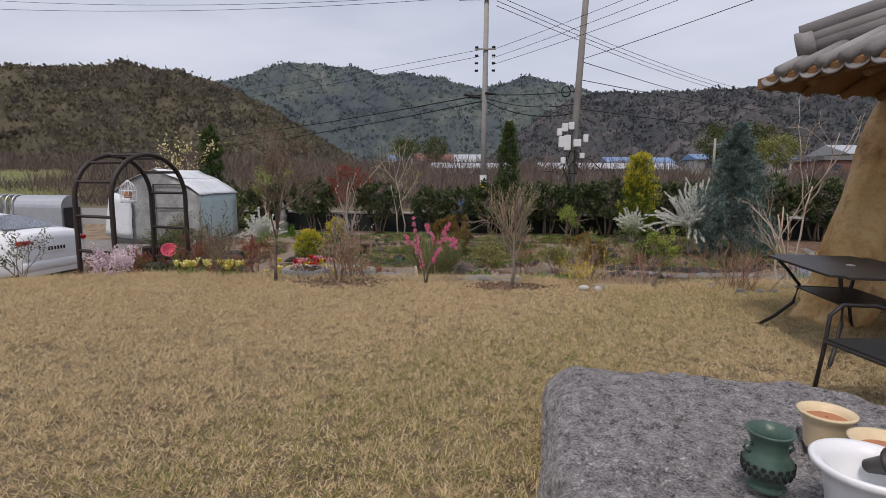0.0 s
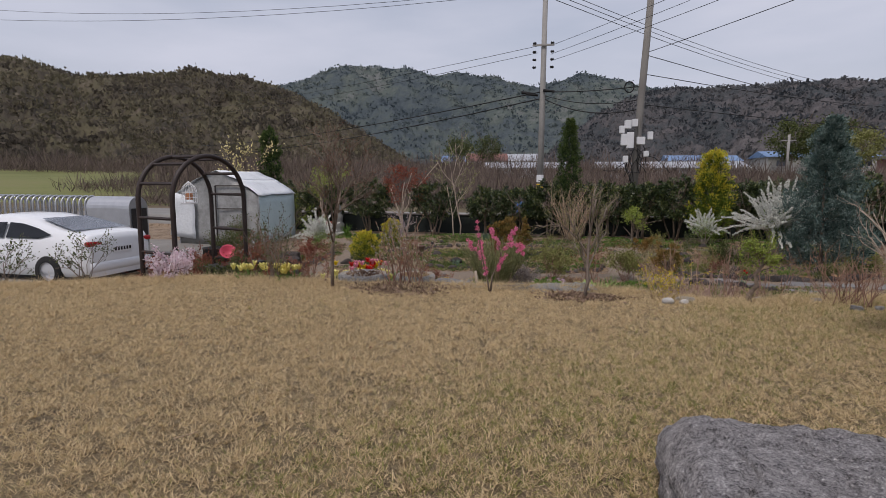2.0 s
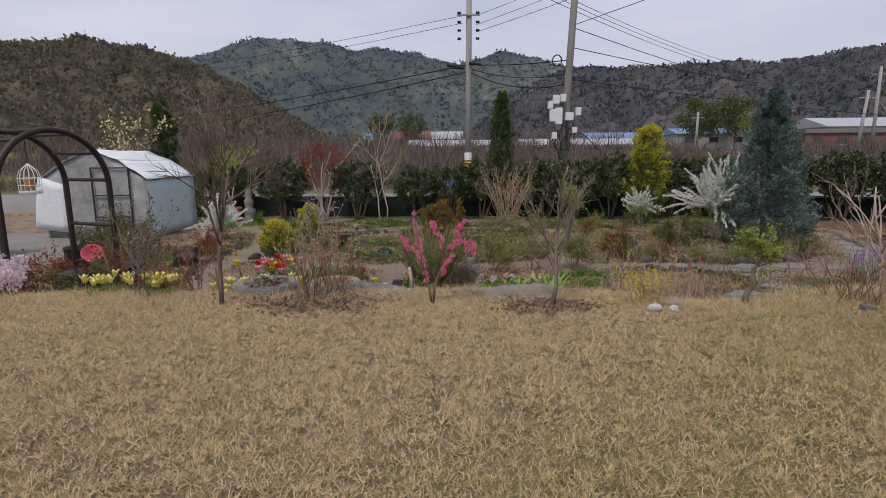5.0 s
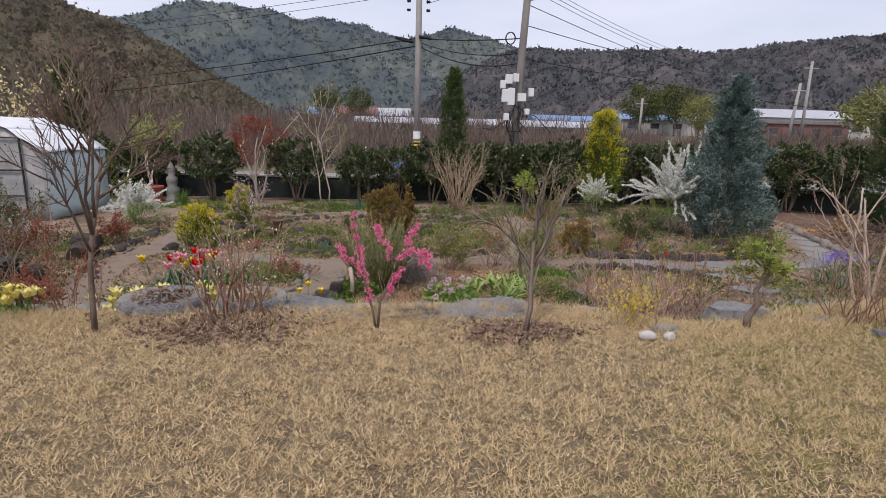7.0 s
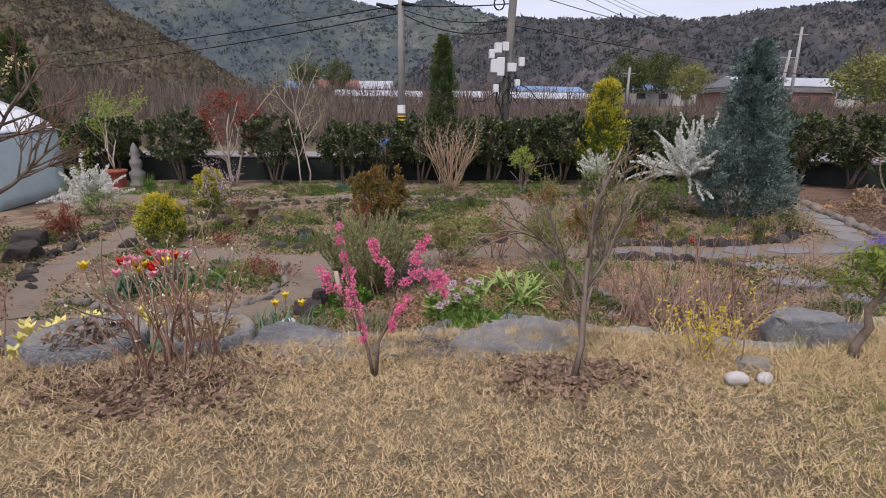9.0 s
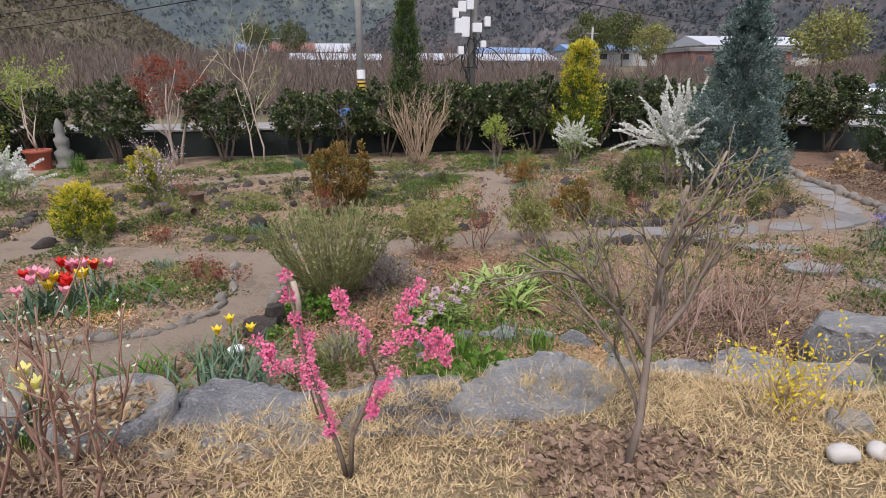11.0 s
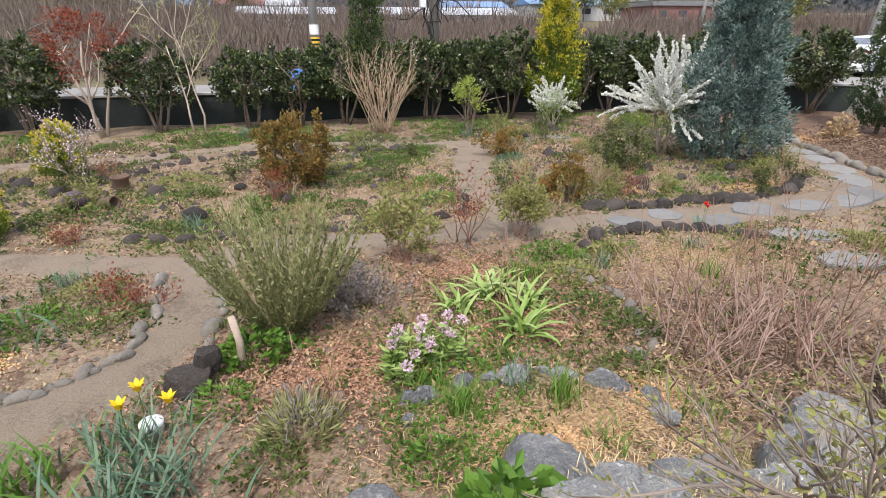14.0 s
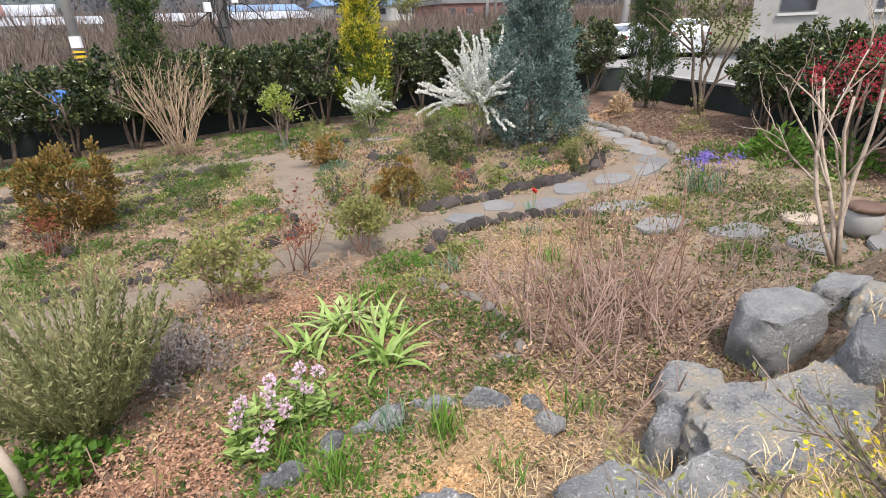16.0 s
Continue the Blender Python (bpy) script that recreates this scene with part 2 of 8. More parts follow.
M["greyroof"] = surf("pale_metal_roof", [(0.30, 0.32, 0.35), (0.40, 0.42, 0.45)], 0.3, 4, 0.5, 0.05)
M["darkroof"] = surf("dark_grey_roof", [(0.14, 0.14, 0.145), (0.21, 0.21, 0.215)], 0.4, 5, 0.7, 0.1)
M["hotpink_plastic"] = surf("pink_plastic", [(0.72, 0.10, 0.16), (0.78, 0.14, 0.2)], 4, 30, 0.4, 0.0)
M["bluesheet"] = surf("blue_plastic", [(0.03, 0.10, 0.30), (0.05, 0.15, 0.38)], 3, 30, 0.5, 0.1)
# foliage
M["blade"] = leafy("dry_grass_blades", [(0.155, 0.10, 0.057), (0.425, 0.317, 0.176), (0.73, 0.58, 0.36), (0.63, 0.495, 0.28), (0.335, 0.29, 0.12)], 0.8, 0.2, 20.0, 0.5)
M["bladegreen"] = leafy("green_grass_blades", [(0.09, 0.12, 0.03), (0.20, 0.23, 0.06), (0.34, 0.32, 0.11), (0.48, 0.40, 0.19)], 0.8, 0.2, 9.0, 0.5)
M["straw"] = leafy("fallen_straw", [(0.24, 0.155, 0.08), (0.40, 0.28, 0.155), (0.52, 0.39, 0.24), (0.30, 0.18, 0.11)], 0.85, 0.1)
M["deadleaf"] = leafy("fallen_leaves", [(0.075, 0.047, 0.034), (0.17, 0.112, 0.08), (0.29, 0.205, 0.15), (0.12, 0.08, 0.058)], 0.8, 0.1)
M["chip"] = leafy("bark_chips", [(0.14, 0.065, 0.04), (0.29, 0.16, 0.10), (0.44, 0.27, 0.18), (0.22, 0.115, 0.075)], 0.9, 0.0)
M["orange_mulch"] = leafy("orange_sawdust", [(0.42, 0.24, 0.11), (0.56, 0.35, 0.18), (0.62, 0.43, 0.24)], 0.9, 0.0)
M["hedge"] = leafy("dark_glossy_leaves", [(0.007, 0.015, 0.006), (0.022, 0.04, 0.013), (0.07, 0.10, 0.032), (0.24, 0.245, 0.085)], 0.3, 0.1, 3.0, 0.3, 0.5)
M["cypress"] = leafy("dark_cypress_scales", [(0.012, 0.03, 0.012), (0.03, 0.06, 0.018), (0.055, 0.085, 0.025)], 0.7, 0.1)
M["gold"] = leafy("golden_thuja_scales", [(0.24, 0.30, 0.03), (0.44, 0.43, 0.04), (0.62, 0.52, 0.05), (0.58, 0.40, 0.04)], 0.6, 0.25, 4.0)
M["spruce"] = leafy("blue_green_needles", [(0.022, 0.045, 0.04), (0.07, 0.118, 0.105), (0.17, 0.235, 0.21), (0.33, 0.39, 0.345)], 0.7, 0.06, 6.5, 0.6)
M["goldgreen"] = leafy("green_thuja_scales", [(0.04, 0.075, 0.012), (0.11, 0.165, 0.02), (0.26, 0.29, 0.035)], 0.6, 0.2, 4.0)
M["cypresstip"] = leafy("fresh_cypress_tips", [(0.035, 0.065, 0.018), (0.075, 0.115, 0.03), (0.13, 0.165, 0.05)], 0.7, 0.1, 4.0)
M["spiraea"] = leafy("white_blossom", [(0.55, 0.56, 0.50), (0.72, 0.73, 0.68), (0.80, 0.80, 0.77)], 0.6, 0.25)
M["spirleaf"] = leafy("fresh_yellow_green_leaves", [(0.12, 0.20, 0.03), (0.22, 0.30, 0.05), (0.32, 0.38, 0.08)], 0.5, 0.3)
M["cream_leaf"] = leafy("cream_variegated_leaves", [(0.10, 0.17, 0.06), (0.30, 0.36, 0.2), (0.62, 0.63, 0.5), (0.72, 0.72, 0.62)], 0.5, 0.25)
M["russet"] = leafy("russet_green_foliage", [(0.058, 0.065, 0.015), (0.14, 0.11, 0.028), (0.25, 0.155, 0.045), (0.33, 0.165, 0.055)], 0.7, 0.2)
M["olive"] = leafy("olive_green_foliage", [(0.03, 0.042, 0.014), (0.075, 0.095, 0.027), (0.14, 0.16, 0.05)], 0.6, 0.2)
M["rosemary"] = leafy("grey_green_needles", [(0.10, 0.11, 0.045), (0.20, 0.21, 0.09), (0.31, 0.31, 0.145), (0.38, 0.36, 0.19)], 0.6, 0.2)
M["lavender"] = leafy("grey_dry_lavender", [(0.14, 0.12, 0.115), (0.22, 0.19, 0.18), (0.28, 0.25, 0.22)], 0.8, 0.1)
M["fresh"] = leafy("fresh_green_leaves", [(0.05, 0.12, 0.02), (0.10, 0.20, 0.03), (0.17, 0.29, 0.05)], 0.45, 0.3)
M["lime"] = leafy("pale_lime_leaves", [(0.13, 0.22, 0.045), (0.22, 0.33, 0.08), (0.32, 0.43, 0.14), (0.46, 0.53, 0.25)], 0.6, 0.25)
M["limetree"] = leafy("young_lime_leaves", [(0.16, 0.22, 0.04), (0.26, 0.33, 0.06), (0.36, 0.40, 0.10)], 0.5, 0.35)
M["glaucous"] = leafy("blue_green_strap_leaves", [(0.06, 0.12, 0.075), (0.11, 0.18, 0.115), (0.17, 0.25, 0.16)], 0.5, 0.2)
M["moss"] = leafy("low_green_cover", [(0.03, 0.055, 0.014), (0.065, 0.105, 0.024), (0.115, 0.16, 0.04), (0.17, 0.185, 0.06)], 0.6, 0.25)
M["sedum"] = leafy("yellow_green_cover", [(0.12, 0.14, 0.04), (0.22, 0.23, 0.07), (0.32, 0.30, 0.12)], 0.6, 0.2)
M["maplered"] = leafy("bronze_red_leaves", [(0.11, 0.03, 0.022), (0.23, 0.065, 0.04), (0.33, 0.12, 0.06)], 0.5, 0.3)
M["scarlet"] = leafy("scarlet_maple_leaves", [(0.22, 0.02, 0.03), (0.38, 0.04, 0.06), (0.46, 0.07, 0.08)], 0.5, 0.3)
M["pink"] = leafy("pink_peach_blossom", [(0.62, 0.10, 0.24), (0.78, 0.20, 0.36), (0.86, 0.36, 0.50)], 0.6, 0.3)
M["palepink"] = leafy("pale_pink_blossom", [(0.60, 0.42, 0.48), (0.76, 0.62, 0.66), (0.80, 0.74, 0.76)], 0.6, 0.3)
M["lilac"] = leafy("lilac_flowers", [(0.52, 0.34, 0.46), (0.68, 0.50, 0.60), (0.78, 0.64, 0.70)], 0.6, 0.3)
M["violet"] = leafy("violet_blue_flowers", [(0.14, 0.10, 0.42), (0.24, 0.18, 0.58), (0.36, 0.30, 0.68)], 0.6, 0.2)
M["tulred"] = leafy("red_petals", [(0.50, 0.01, 0.012), (0.66, 0.03, 0.02)], 0.4, 0.25)
M["tulyel"] = leafy("yellow_petals", [(0.66, 0.44, 0.01), (0.78, 0.58, 0.03)], 0.4, 0.25)
M["tulpink"] = leafy("pink_petals", [(0.66, 0.16, 0.26), (0.78, 0.34, 0.42)], 0.4, 0.25)
M["paleyel"] = leafy("pale_yellow_petals", [(0.68, 0.58, 0.10), (0.80, 0.74, 0.30)], 0.5, 0.25)
M["magnolia"] = leafy("cream_yellow_blossom", [(0.62, 0.52, 0.22), (0.78, 0.70, 0.38)], 0.6, 0.25)
M["forsythia"] = leafy("yellow_forsythia_blossom", [(0.50, 0.38, 0.02), (0.68, 0.54, 0.04), (0.36, 0.36, 0.05)], 0.6, 0.25)
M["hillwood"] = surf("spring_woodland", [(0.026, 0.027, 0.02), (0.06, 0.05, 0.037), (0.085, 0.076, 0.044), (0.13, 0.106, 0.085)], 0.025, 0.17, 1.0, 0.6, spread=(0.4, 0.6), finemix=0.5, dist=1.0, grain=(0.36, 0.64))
# far and mid ridges: aerial haze painted in as bluer, paler base colours
M["hillfar"] = surf("far_haze_woodland", [(0.032, 0.046, 0.056), (0.06, 0.077, 0.086), (0.08, 0.098, 0.088), (0.14, 0.146, 0.145)], 0.01, 0.06, 1.0, 0.6, spread=(0.4, 0.6), finemix=0.5, dist=2.0, grain=(0.36, 0.64))
M["hillmid"] = surf("haze_tinted_woodland", [(0.024, 0.032, 0.036), (0.046, 0.052, 0.056), (0.075, 0.07, 0.072), (0.115, 0.106, 0.106)], 0.015, 0.1, 1.0, 0.6, spread=(0.4, 0.6), finemix=0.5, dist=1.5, grain=(0.36, 0.64))
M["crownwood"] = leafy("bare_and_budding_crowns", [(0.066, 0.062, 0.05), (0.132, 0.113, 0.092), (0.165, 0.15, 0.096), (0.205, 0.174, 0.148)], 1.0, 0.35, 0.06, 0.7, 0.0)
# crowns of these two ridges carry the same painted haze tint
M["crownfar"] = leafy("haze_tinted_pine_crowns", [(0.068, 0.090, 0.104), (0.096, 0.122, 0.138), (0.13, 0.158, 0.148), (0.21, 0.218, 0.22)], 1.0, 0.35, 0.02, 0.7, 0.0)
M["crownmid"] = leafy("haze_tinted_mixed_crowns", [(0.054, 0.065, 0.074), (0.084, 0.091, 0.1), (0.12, 0.12, 0.12), (0.165, 0.155, 0.16)], 1.0, 0.35, 0.03, 0.7, 0.0)
M["brush"] = leafy("bare_brushwood", [(0.058, 0.043, 0.038), (0.115, 0.088, 0.076), (0.185, 0.143, 0.122), (0.15, 0.13, 0.085)], 1.0, 0.1)


# ---- mesh helpers ----
def mesh_of(name, V, F, smooth=False):
    me = bpy.data.meshes.new(name)
    me.from_pydata(np.asarray(V).tolist(), [], F if isinstance(F, list) else F.tolist())
    if smooth:
        me.polygons.foreach_set("use_smooth", [True] * len(me.polygons))
    me.update()
    return me


def part(name, data, material, parent, label="", at=None, smooth=False):
    """Links a bmesh, a mesh or a (verts, faces) pair as one mesh object under a thing or a part."""
    if isinstance(data, bmesh.types.BMesh):
        me = bpy.data.meshes.new(name)
        if smooth:
            for f in data.faces:
                f.smooth = True
        data.to_mesh(me)
        data.free()
    elif isinstance(data, tuple):
        me = mesh_of(name, data[0], data[1], smooth)
    else:
        me = data
    if not me.materials:
        me.materials.append(material)
    ob = new(name, me)
    if parent is not None:
        ob.parent = parent
    if at is not None:
        ob.matrix_basis = at
    if label:
        ob["label"] = label
    if name in ("foliage", "bud_growth", "blossom", "spray", "leaf_tuft"):
        ob["kind"] = "stuff"
    return ob


def thing(name, label, category, at, group="", kind=""):
    ob = new(name)
    ob.matrix_basis = at if isinstance(at, Matrix) else Matrix.Translation(at)
    return tagged(ob, label, category, group, kind)


def join(*meshes):
    V, F, o = [], [], 0
    for v, f in meshes:
        v = np.asarray(v, float)
        if not len(v):
            continue
        V.append(v)
        F += [[i + o for i in q] for q in (f if isinstance(f, list) else f.tolist())]
        o += len(v)
    return np.concatenate(V), F


def unit(a):
    return a / np.maximum(np.linalg.norm(a, axis=-1, keepdims=True), 1e-9)


def leaves(rng, P, D, L, W, curl=0.25):
    """A folded diamond at each point P along D. L, W: length and width, numbers or arrays."""
    n = len(P)
    D = unit(D)
    S = unit(np.cross(D, unit(rng.normal(size=(n, 3)))))
    N = np.cross(D, S)
    L = np.broadcast_to(L, n)[:, None] * rng.uniform(0.7, 1.3, (n, 1))
    W = np.broadcast_to(W, n)[:, None] * rng.uniform(0.7, 1.3, (n, 1))
    V = np.stack([P, P + D * L * 0.5 + S * W * 0.5 + N * W * curl, P + D * L, P + D * L * 0.5 - S * W * 0.5 + N * W * curl], 1)
    F = np.arange(4 * n).reshape(n, 4)
    return V.reshape(-1, 3), F


def blades(rng, P, D, L, W):
    """One thin triangle for each blade."""
    n = len(P)
    S = unit(np.cross(D, rng.normal(size=(n, 3))))
    L = np.broadcast_to(L, n)[:, None]
    W = np.broadcast_to(W, n)[:, None]
    V = np.stack([P - S * W / 2, P + S * W / 2, P + D * L], 1)
    return V.reshape(-1, 3), np.arange(3 * n).reshape(n, 3)


def straps(rng, P, az, L, W, lean, seg=4):
    """Arching strap leaves from P, each one in its own direction."""
    n = len(P)
    out = np.stack([np.cos(az), np.sin(az), np.zeros(n)], 1)
    side = np.stack([-np.sin(az), np.cos(az), np.zeros(n)], 1)
    V = []
    for k in range(seg + 1):
        s = k / seg
        a = lean * (0.35 + s * 1.1)
        c = P + out * (L * s * np.sin(a))[:, None] + np.array([0, 0, 1.0]) * (L * s * np.cos(a * 0.9))[:, None]
        w = (W * (1 - s ** 2) * (0.6 + 0.8 * s) + 0.0005)[:, None]
        V += [c - side * w / 2, c + side * w / 2]
    V = np.stack(V, 1)
    m = 2 * (seg + 1)
    base = (np.arange(n) * m)[:, None, None]
    q = np.array([[2 * k, 2 * k + 1, 2 * k + 3, 2 * k + 2] for k in range(seg)])[None]
    return V.reshape(-1, 3), (base + q).reshape(-1, 4)


def tubes(segs, sides=5):
    """Tapered tubes along polylines: (points, radius at the foot, radius at the tip)."""
    V, F, o = [], [], 0
    ang = np.arange(sides) * 2 * np.pi / sides
    for pts, r0, r1 in segs:
        pts = np.asarray(pts, float)
        n = len(pts)
        d = unit(np.gradient(pts, axis=0))
        ref = np.array([0, 0, 1.0]) if abs(d[0, 2]) < 0.9 else np.array([1.0, 0, 0])
        a = unit(np.cross(d, ref))
        b = np.cross(d, a)
        r = np.linspace(r0, r1, n)[:, None, None]
        ring = pts[:, None, :] + r * (np.cos(ang)[None, :, None] * a[:, None, :] + np.sin(ang)[None, :, None] * b[:, None, :])
        V.append(ring.reshape(-1, 3))
        for i in range(n - 1):
            for j in range(sides):
                k = (j + 1) % sides
                F.append([o + i * sides + j, o + i * sides + k, o + (i + 1) * sides + k, o + (i + 1) * sides + j])
        F.append([o + j for j in range(sides)][::-1])
        F.append([o + (n - 1) * sides + j for j in range(sides)])
        o += n * sides
    return np.concatenate(V), F


def limb(rng, p, d, length, n=5, wander=0.18, lift=0.0):
    pts = [np.array(p, float)]
    d = unit(np.array(d, float))
    for _ in range(n):
        d = unit(d + rng.normal(size=3) * wander + np.array([0, 0, lift]))
        pts.append(pts[-1] + d * length / n)
    return np.array(pts)


def grow(rng, p, d, length, r, levels, kids=(3, 5), wander=0.18, lift=0.05, angle=0.7, shrink=0.6, start=0.35):
    """A limb with its side limbs, level by level. Gives the tubes and, for buds and leaves, points and directions of the last levels."""
    segs, tips = [], []

    def go(p, d, length, r, lev):
        pts = limb(rng, p, d, length, 5, wander, lift)
        segs.append((pts, r, r * 0.45))
        if lev <= 1:
            for k in range(1, len(pts)):
                tips.append((pts[k], unit(pts[k] - pts[k - 1])))
        if lev == 0:
            return
        for _ in range(rng.integers(kids[0], kids[1] + 1)):
            s = rng.uniform(start, 0.98) * (len(pts) - 1)
            i = min(int(s), len(pts) - 2)
            q = pts[i] + (pts[i + 1] - pts[i]) * (s - i)
            dd = unit(pts[i + 1] - pts[i])
            e = unit(np.cross(dd, rng.normal(size=3)))
            a = angle * rng.uniform(0.7, 1.2)
            go(q, dd * np.cos(a) + e * np.sin(a), length * shrink * rng.uniform(0.7, 1.15), r * 0.5, lev - 1)

    go(p, d, length, r, levels)
    return segs, np.array([t[0] for t in tips]), np.array([t[1] for t in tips])


def box(w, d, h, bevel=0.0, at=(0, 0, 0)):
    """A box on its base centre, with rounded edges."""
    bm = bmesh.new()
    bmesh.ops.create_cube(bm, size=1, matrix=Matrix.Translation((at[0], at[1], at[2] + h / 2)) @ Matrix.Diagonal((w, d, h, 1)))
    if bevel:
        bmesh.ops.bevel(bm, geom=bm.edges[:], offset=bevel, segments=2, affect="EDGES", profile=0.6)
    return bm


def lathe(profile, sides=28, cap=True):
    """A turned shape from (radius, height) pairs."""
    V, F = [], []
    ang = np.arange(sides) * 2 * np.pi / sides
    for r, z in profile:
        V += [(r * math.cos(a), r * math.sin(a), z) for a in ang]
    for i in range(len(profile) - 1):
        for j in range(sides):
            k = (j + 1) % sides
            F.append([i * sides + j, i * sides + k, (i + 1) * sides + k, (i + 1) * sides + j])
    if cap:
        F.append(list(range(sides))[::-1])
        F.append([(len(profile) - 1) * sides + j for j in range(sides)])
    return np.array(V), F


def rock_mesh(seed, level=3, planes=9, rough=0.12, flat=False):
    """A broken stone of radius about 1: a ball cut by random planes, with relief on two scales."""
    rng = np.random.default_rng(seed)
    bm = bmesh.new()
    bmesh.ops.create_icosphere(bm, subdivisions=level, radius=1.0)
    cuts = [(Vector(unit(rng.normal(size=3)) * np.array([1, 1, 0.35 if flat else 0.8])).normalized(), rng.uniform(0.55, 0.85)) for _ in range(planes)]
    if flat:
        cuts.append((Vector((0.05, 0.03, 1)).normalized(), 0.45))
    off = Vector(rng.uniform(-50, 50, 3))
    for v in bm.verts:
        p = v.co.copy()
        for n, d in cuts:
            e = p.dot(n) - d
            if e > 0:
                p -= n * e * 0.97
        p += p.normalized() * (noise.noise(p * 1.6 + off) * rough * (0.5 if flat else 1.3) + noise.noise(p * 5 + off) * rough * (0.32 if flat else 0.45) + noise.noise(p * 13 + off) * rough * 0.25 + (noise.noise(p * 27 + off) * rough * 0.16 if level > 3 else 0.0) - max(0.0, 0.09 - abs(noise.noise(p * 2.3 + off * 2))) * rough * 5)
        v.co = p
    for f in bm.faces:
        f.smooth = True
    me = bpy.data.meshes.new("stone")
    bm.to_mesh(me)
    bm.free()
    return me


G = -0.675  # level of the garden below the lawn


def edge_y(x):
    """The lawn's far edge."""
    x = np.asarray(x, float)
    y = 7.5 + 0.05 * x + 0.12 * np.sin(x * 1.3) - 0.42 * np.exp(-((x - 3.3) / 1.0) ** 2)
    return np.where(x < -3.5, y + 0.28 * (x + 3.5), y)


def smooth01(t):
    t = np.clip(t, 0, 1)
    return t * t * (3 - 2 * t)


def wob(x, y, s, seed=0.0):
    return np.sin(x * s * 1.3 + seed) * np.cos(y * s * 1.1 + seed * 2) + 0.6 * np.sin(x * s * 2.7 - y * s * 2.1 + seed)


def vnoise(x, y, s, seed=0):
    """Smooth random values between 0 and 1 with s cells to the metre."""
    x, y = np.asarray(x, float) * s, np.asarray(y, float) * s
    i, j = np.floor(x).astype(np.int64), np.floor(y).astype(np.int64)
    table = np.random.default_rng(seed).random(4096)
    u, v = smooth01(x - i), smooth01(y - j)

    def at(a, b):
        return table[(a * 73 + b * 179 + (a * b) % 61) % 4096]

    return (at(i, j) * (1 - u) + at(i + 1, j) * u) * (1 - v) + (at(i, j + 1) * (1 - u) + at(i + 1, j + 1) * u) * v


def ground_z(x, y):
    """Height of the ground: the lawn, the bank, the garden, the road behind its wall, and the valley rising to the hills."""
    x, y = np.asarray(x, float), np.asarray(y, float)
    lawn = 0.008 * wob(x, y, 1.1)
    bank = smooth01((y - edge_y(x)) / 0.85)
    garden = G + 0.025 * wob(x, y, 0.9, 1.0) * smooth01((y - 9) / 2)
    z = lawn * (1 - bank) + garden * bank
    r = np.maximum(0, 11.6 + (y - 9.0) * 0.42 - x)  # line of the wall beside the lane
    out = np.maximum(smooth01((y - 21.75) / 0.3), smooth01((x - (11.9 + (y - 9.0) * 0.42)) / 0.3) * smooth01((y - 6) / 2))
    z = z * (1 - out) + (-0.12) * out
    far = np.maximum(0, np.hypot(x, y) - 34)
    rise = 0.036 * far * smooth01(far / 40)
    front = smooth01((y + 40) / 60)
    return z + rise * front


# ---- ground: one sheet to the horizon ----
def spread_axis(lo, hi, step, far):
    mid = np.arange(lo, hi + 1e-6, step)
    a, s, left = lo, step, []
    while a > -far:
        s *= 1.22
        a -= s
        left.append(a)
    b, s, right = hi, step, []
    while b < far:
        s *= 1.22
        b += s
        right.append(b)
    return np.array(left[::-1] + mid.tolist() + right)


gx, gy = spread_axis(-15, 17, 0.16, 1800), spread_axis(-2, 24, 0.16, 1800)
X, Y = np.meshgrid(gx, gy)
Z = ground_z(X, Y)
nx, ny = len(gx), len(gy)
idx = np.arange(nx * ny).reshape(ny, nx)
quads = np.stack([idx[:-1, :-1], idx[:-1, 1:], idx[1:, 1:], idx[1:, :-1]], -1).reshape(-1, 4)
me = mesh_of("ground", np.stack([X, Y, Z], -1).reshape(-1, 3), quads, True)
for k in ("lawn", "soil", "road", "field", "green_field", "drive", "mulch"):
    me.materials.append(M[k])
cx = (X[:-1, :-1] + X[1:, 1:]).reshape(-1) / 2
cy = (Y[:-1, :-1] + Y[1:, 1:]).reshape(-1) / 2
lane = 11.9 + (cy - 9.0) * 0.42
mi = np.where(cy < edge_y(cx) + 0.25, 0, 1)
mi = np.where((mi == 1) & (cy > 9) & (cx > 9.9 + 0.5 * vnoise(cx, cy, 0.8, 4) + (cy - 12) * 0.22) & (cx < lane), 6, mi)
mi = np.where((cx < -8.3) & (cy > edge_y(cx) + 0.3) & (cy < 17), 5, mi)
mi = np.where(((cy > 21.9) & (cy < 27)) | ((cx > lane) & (cy > 6) & (cy < 27) & (cx < lane + 9)), 2, mi)
mi = np.where((cy >= 27) | (cx > lane + 9) | (cx < -22) | (cy < -12), 3, mi)
mi = np.where((cy > 30) & (cx < -20) & (cy < 95) & (cy < -1.0 * cx + 60), 4, mi)
me.polygons.foreach_set("material_index", mi.astype(np.int32))
ground = tagged(new("ground", me), "dry lawn stepping down to sandy garden beds", "ground", kind="structure")


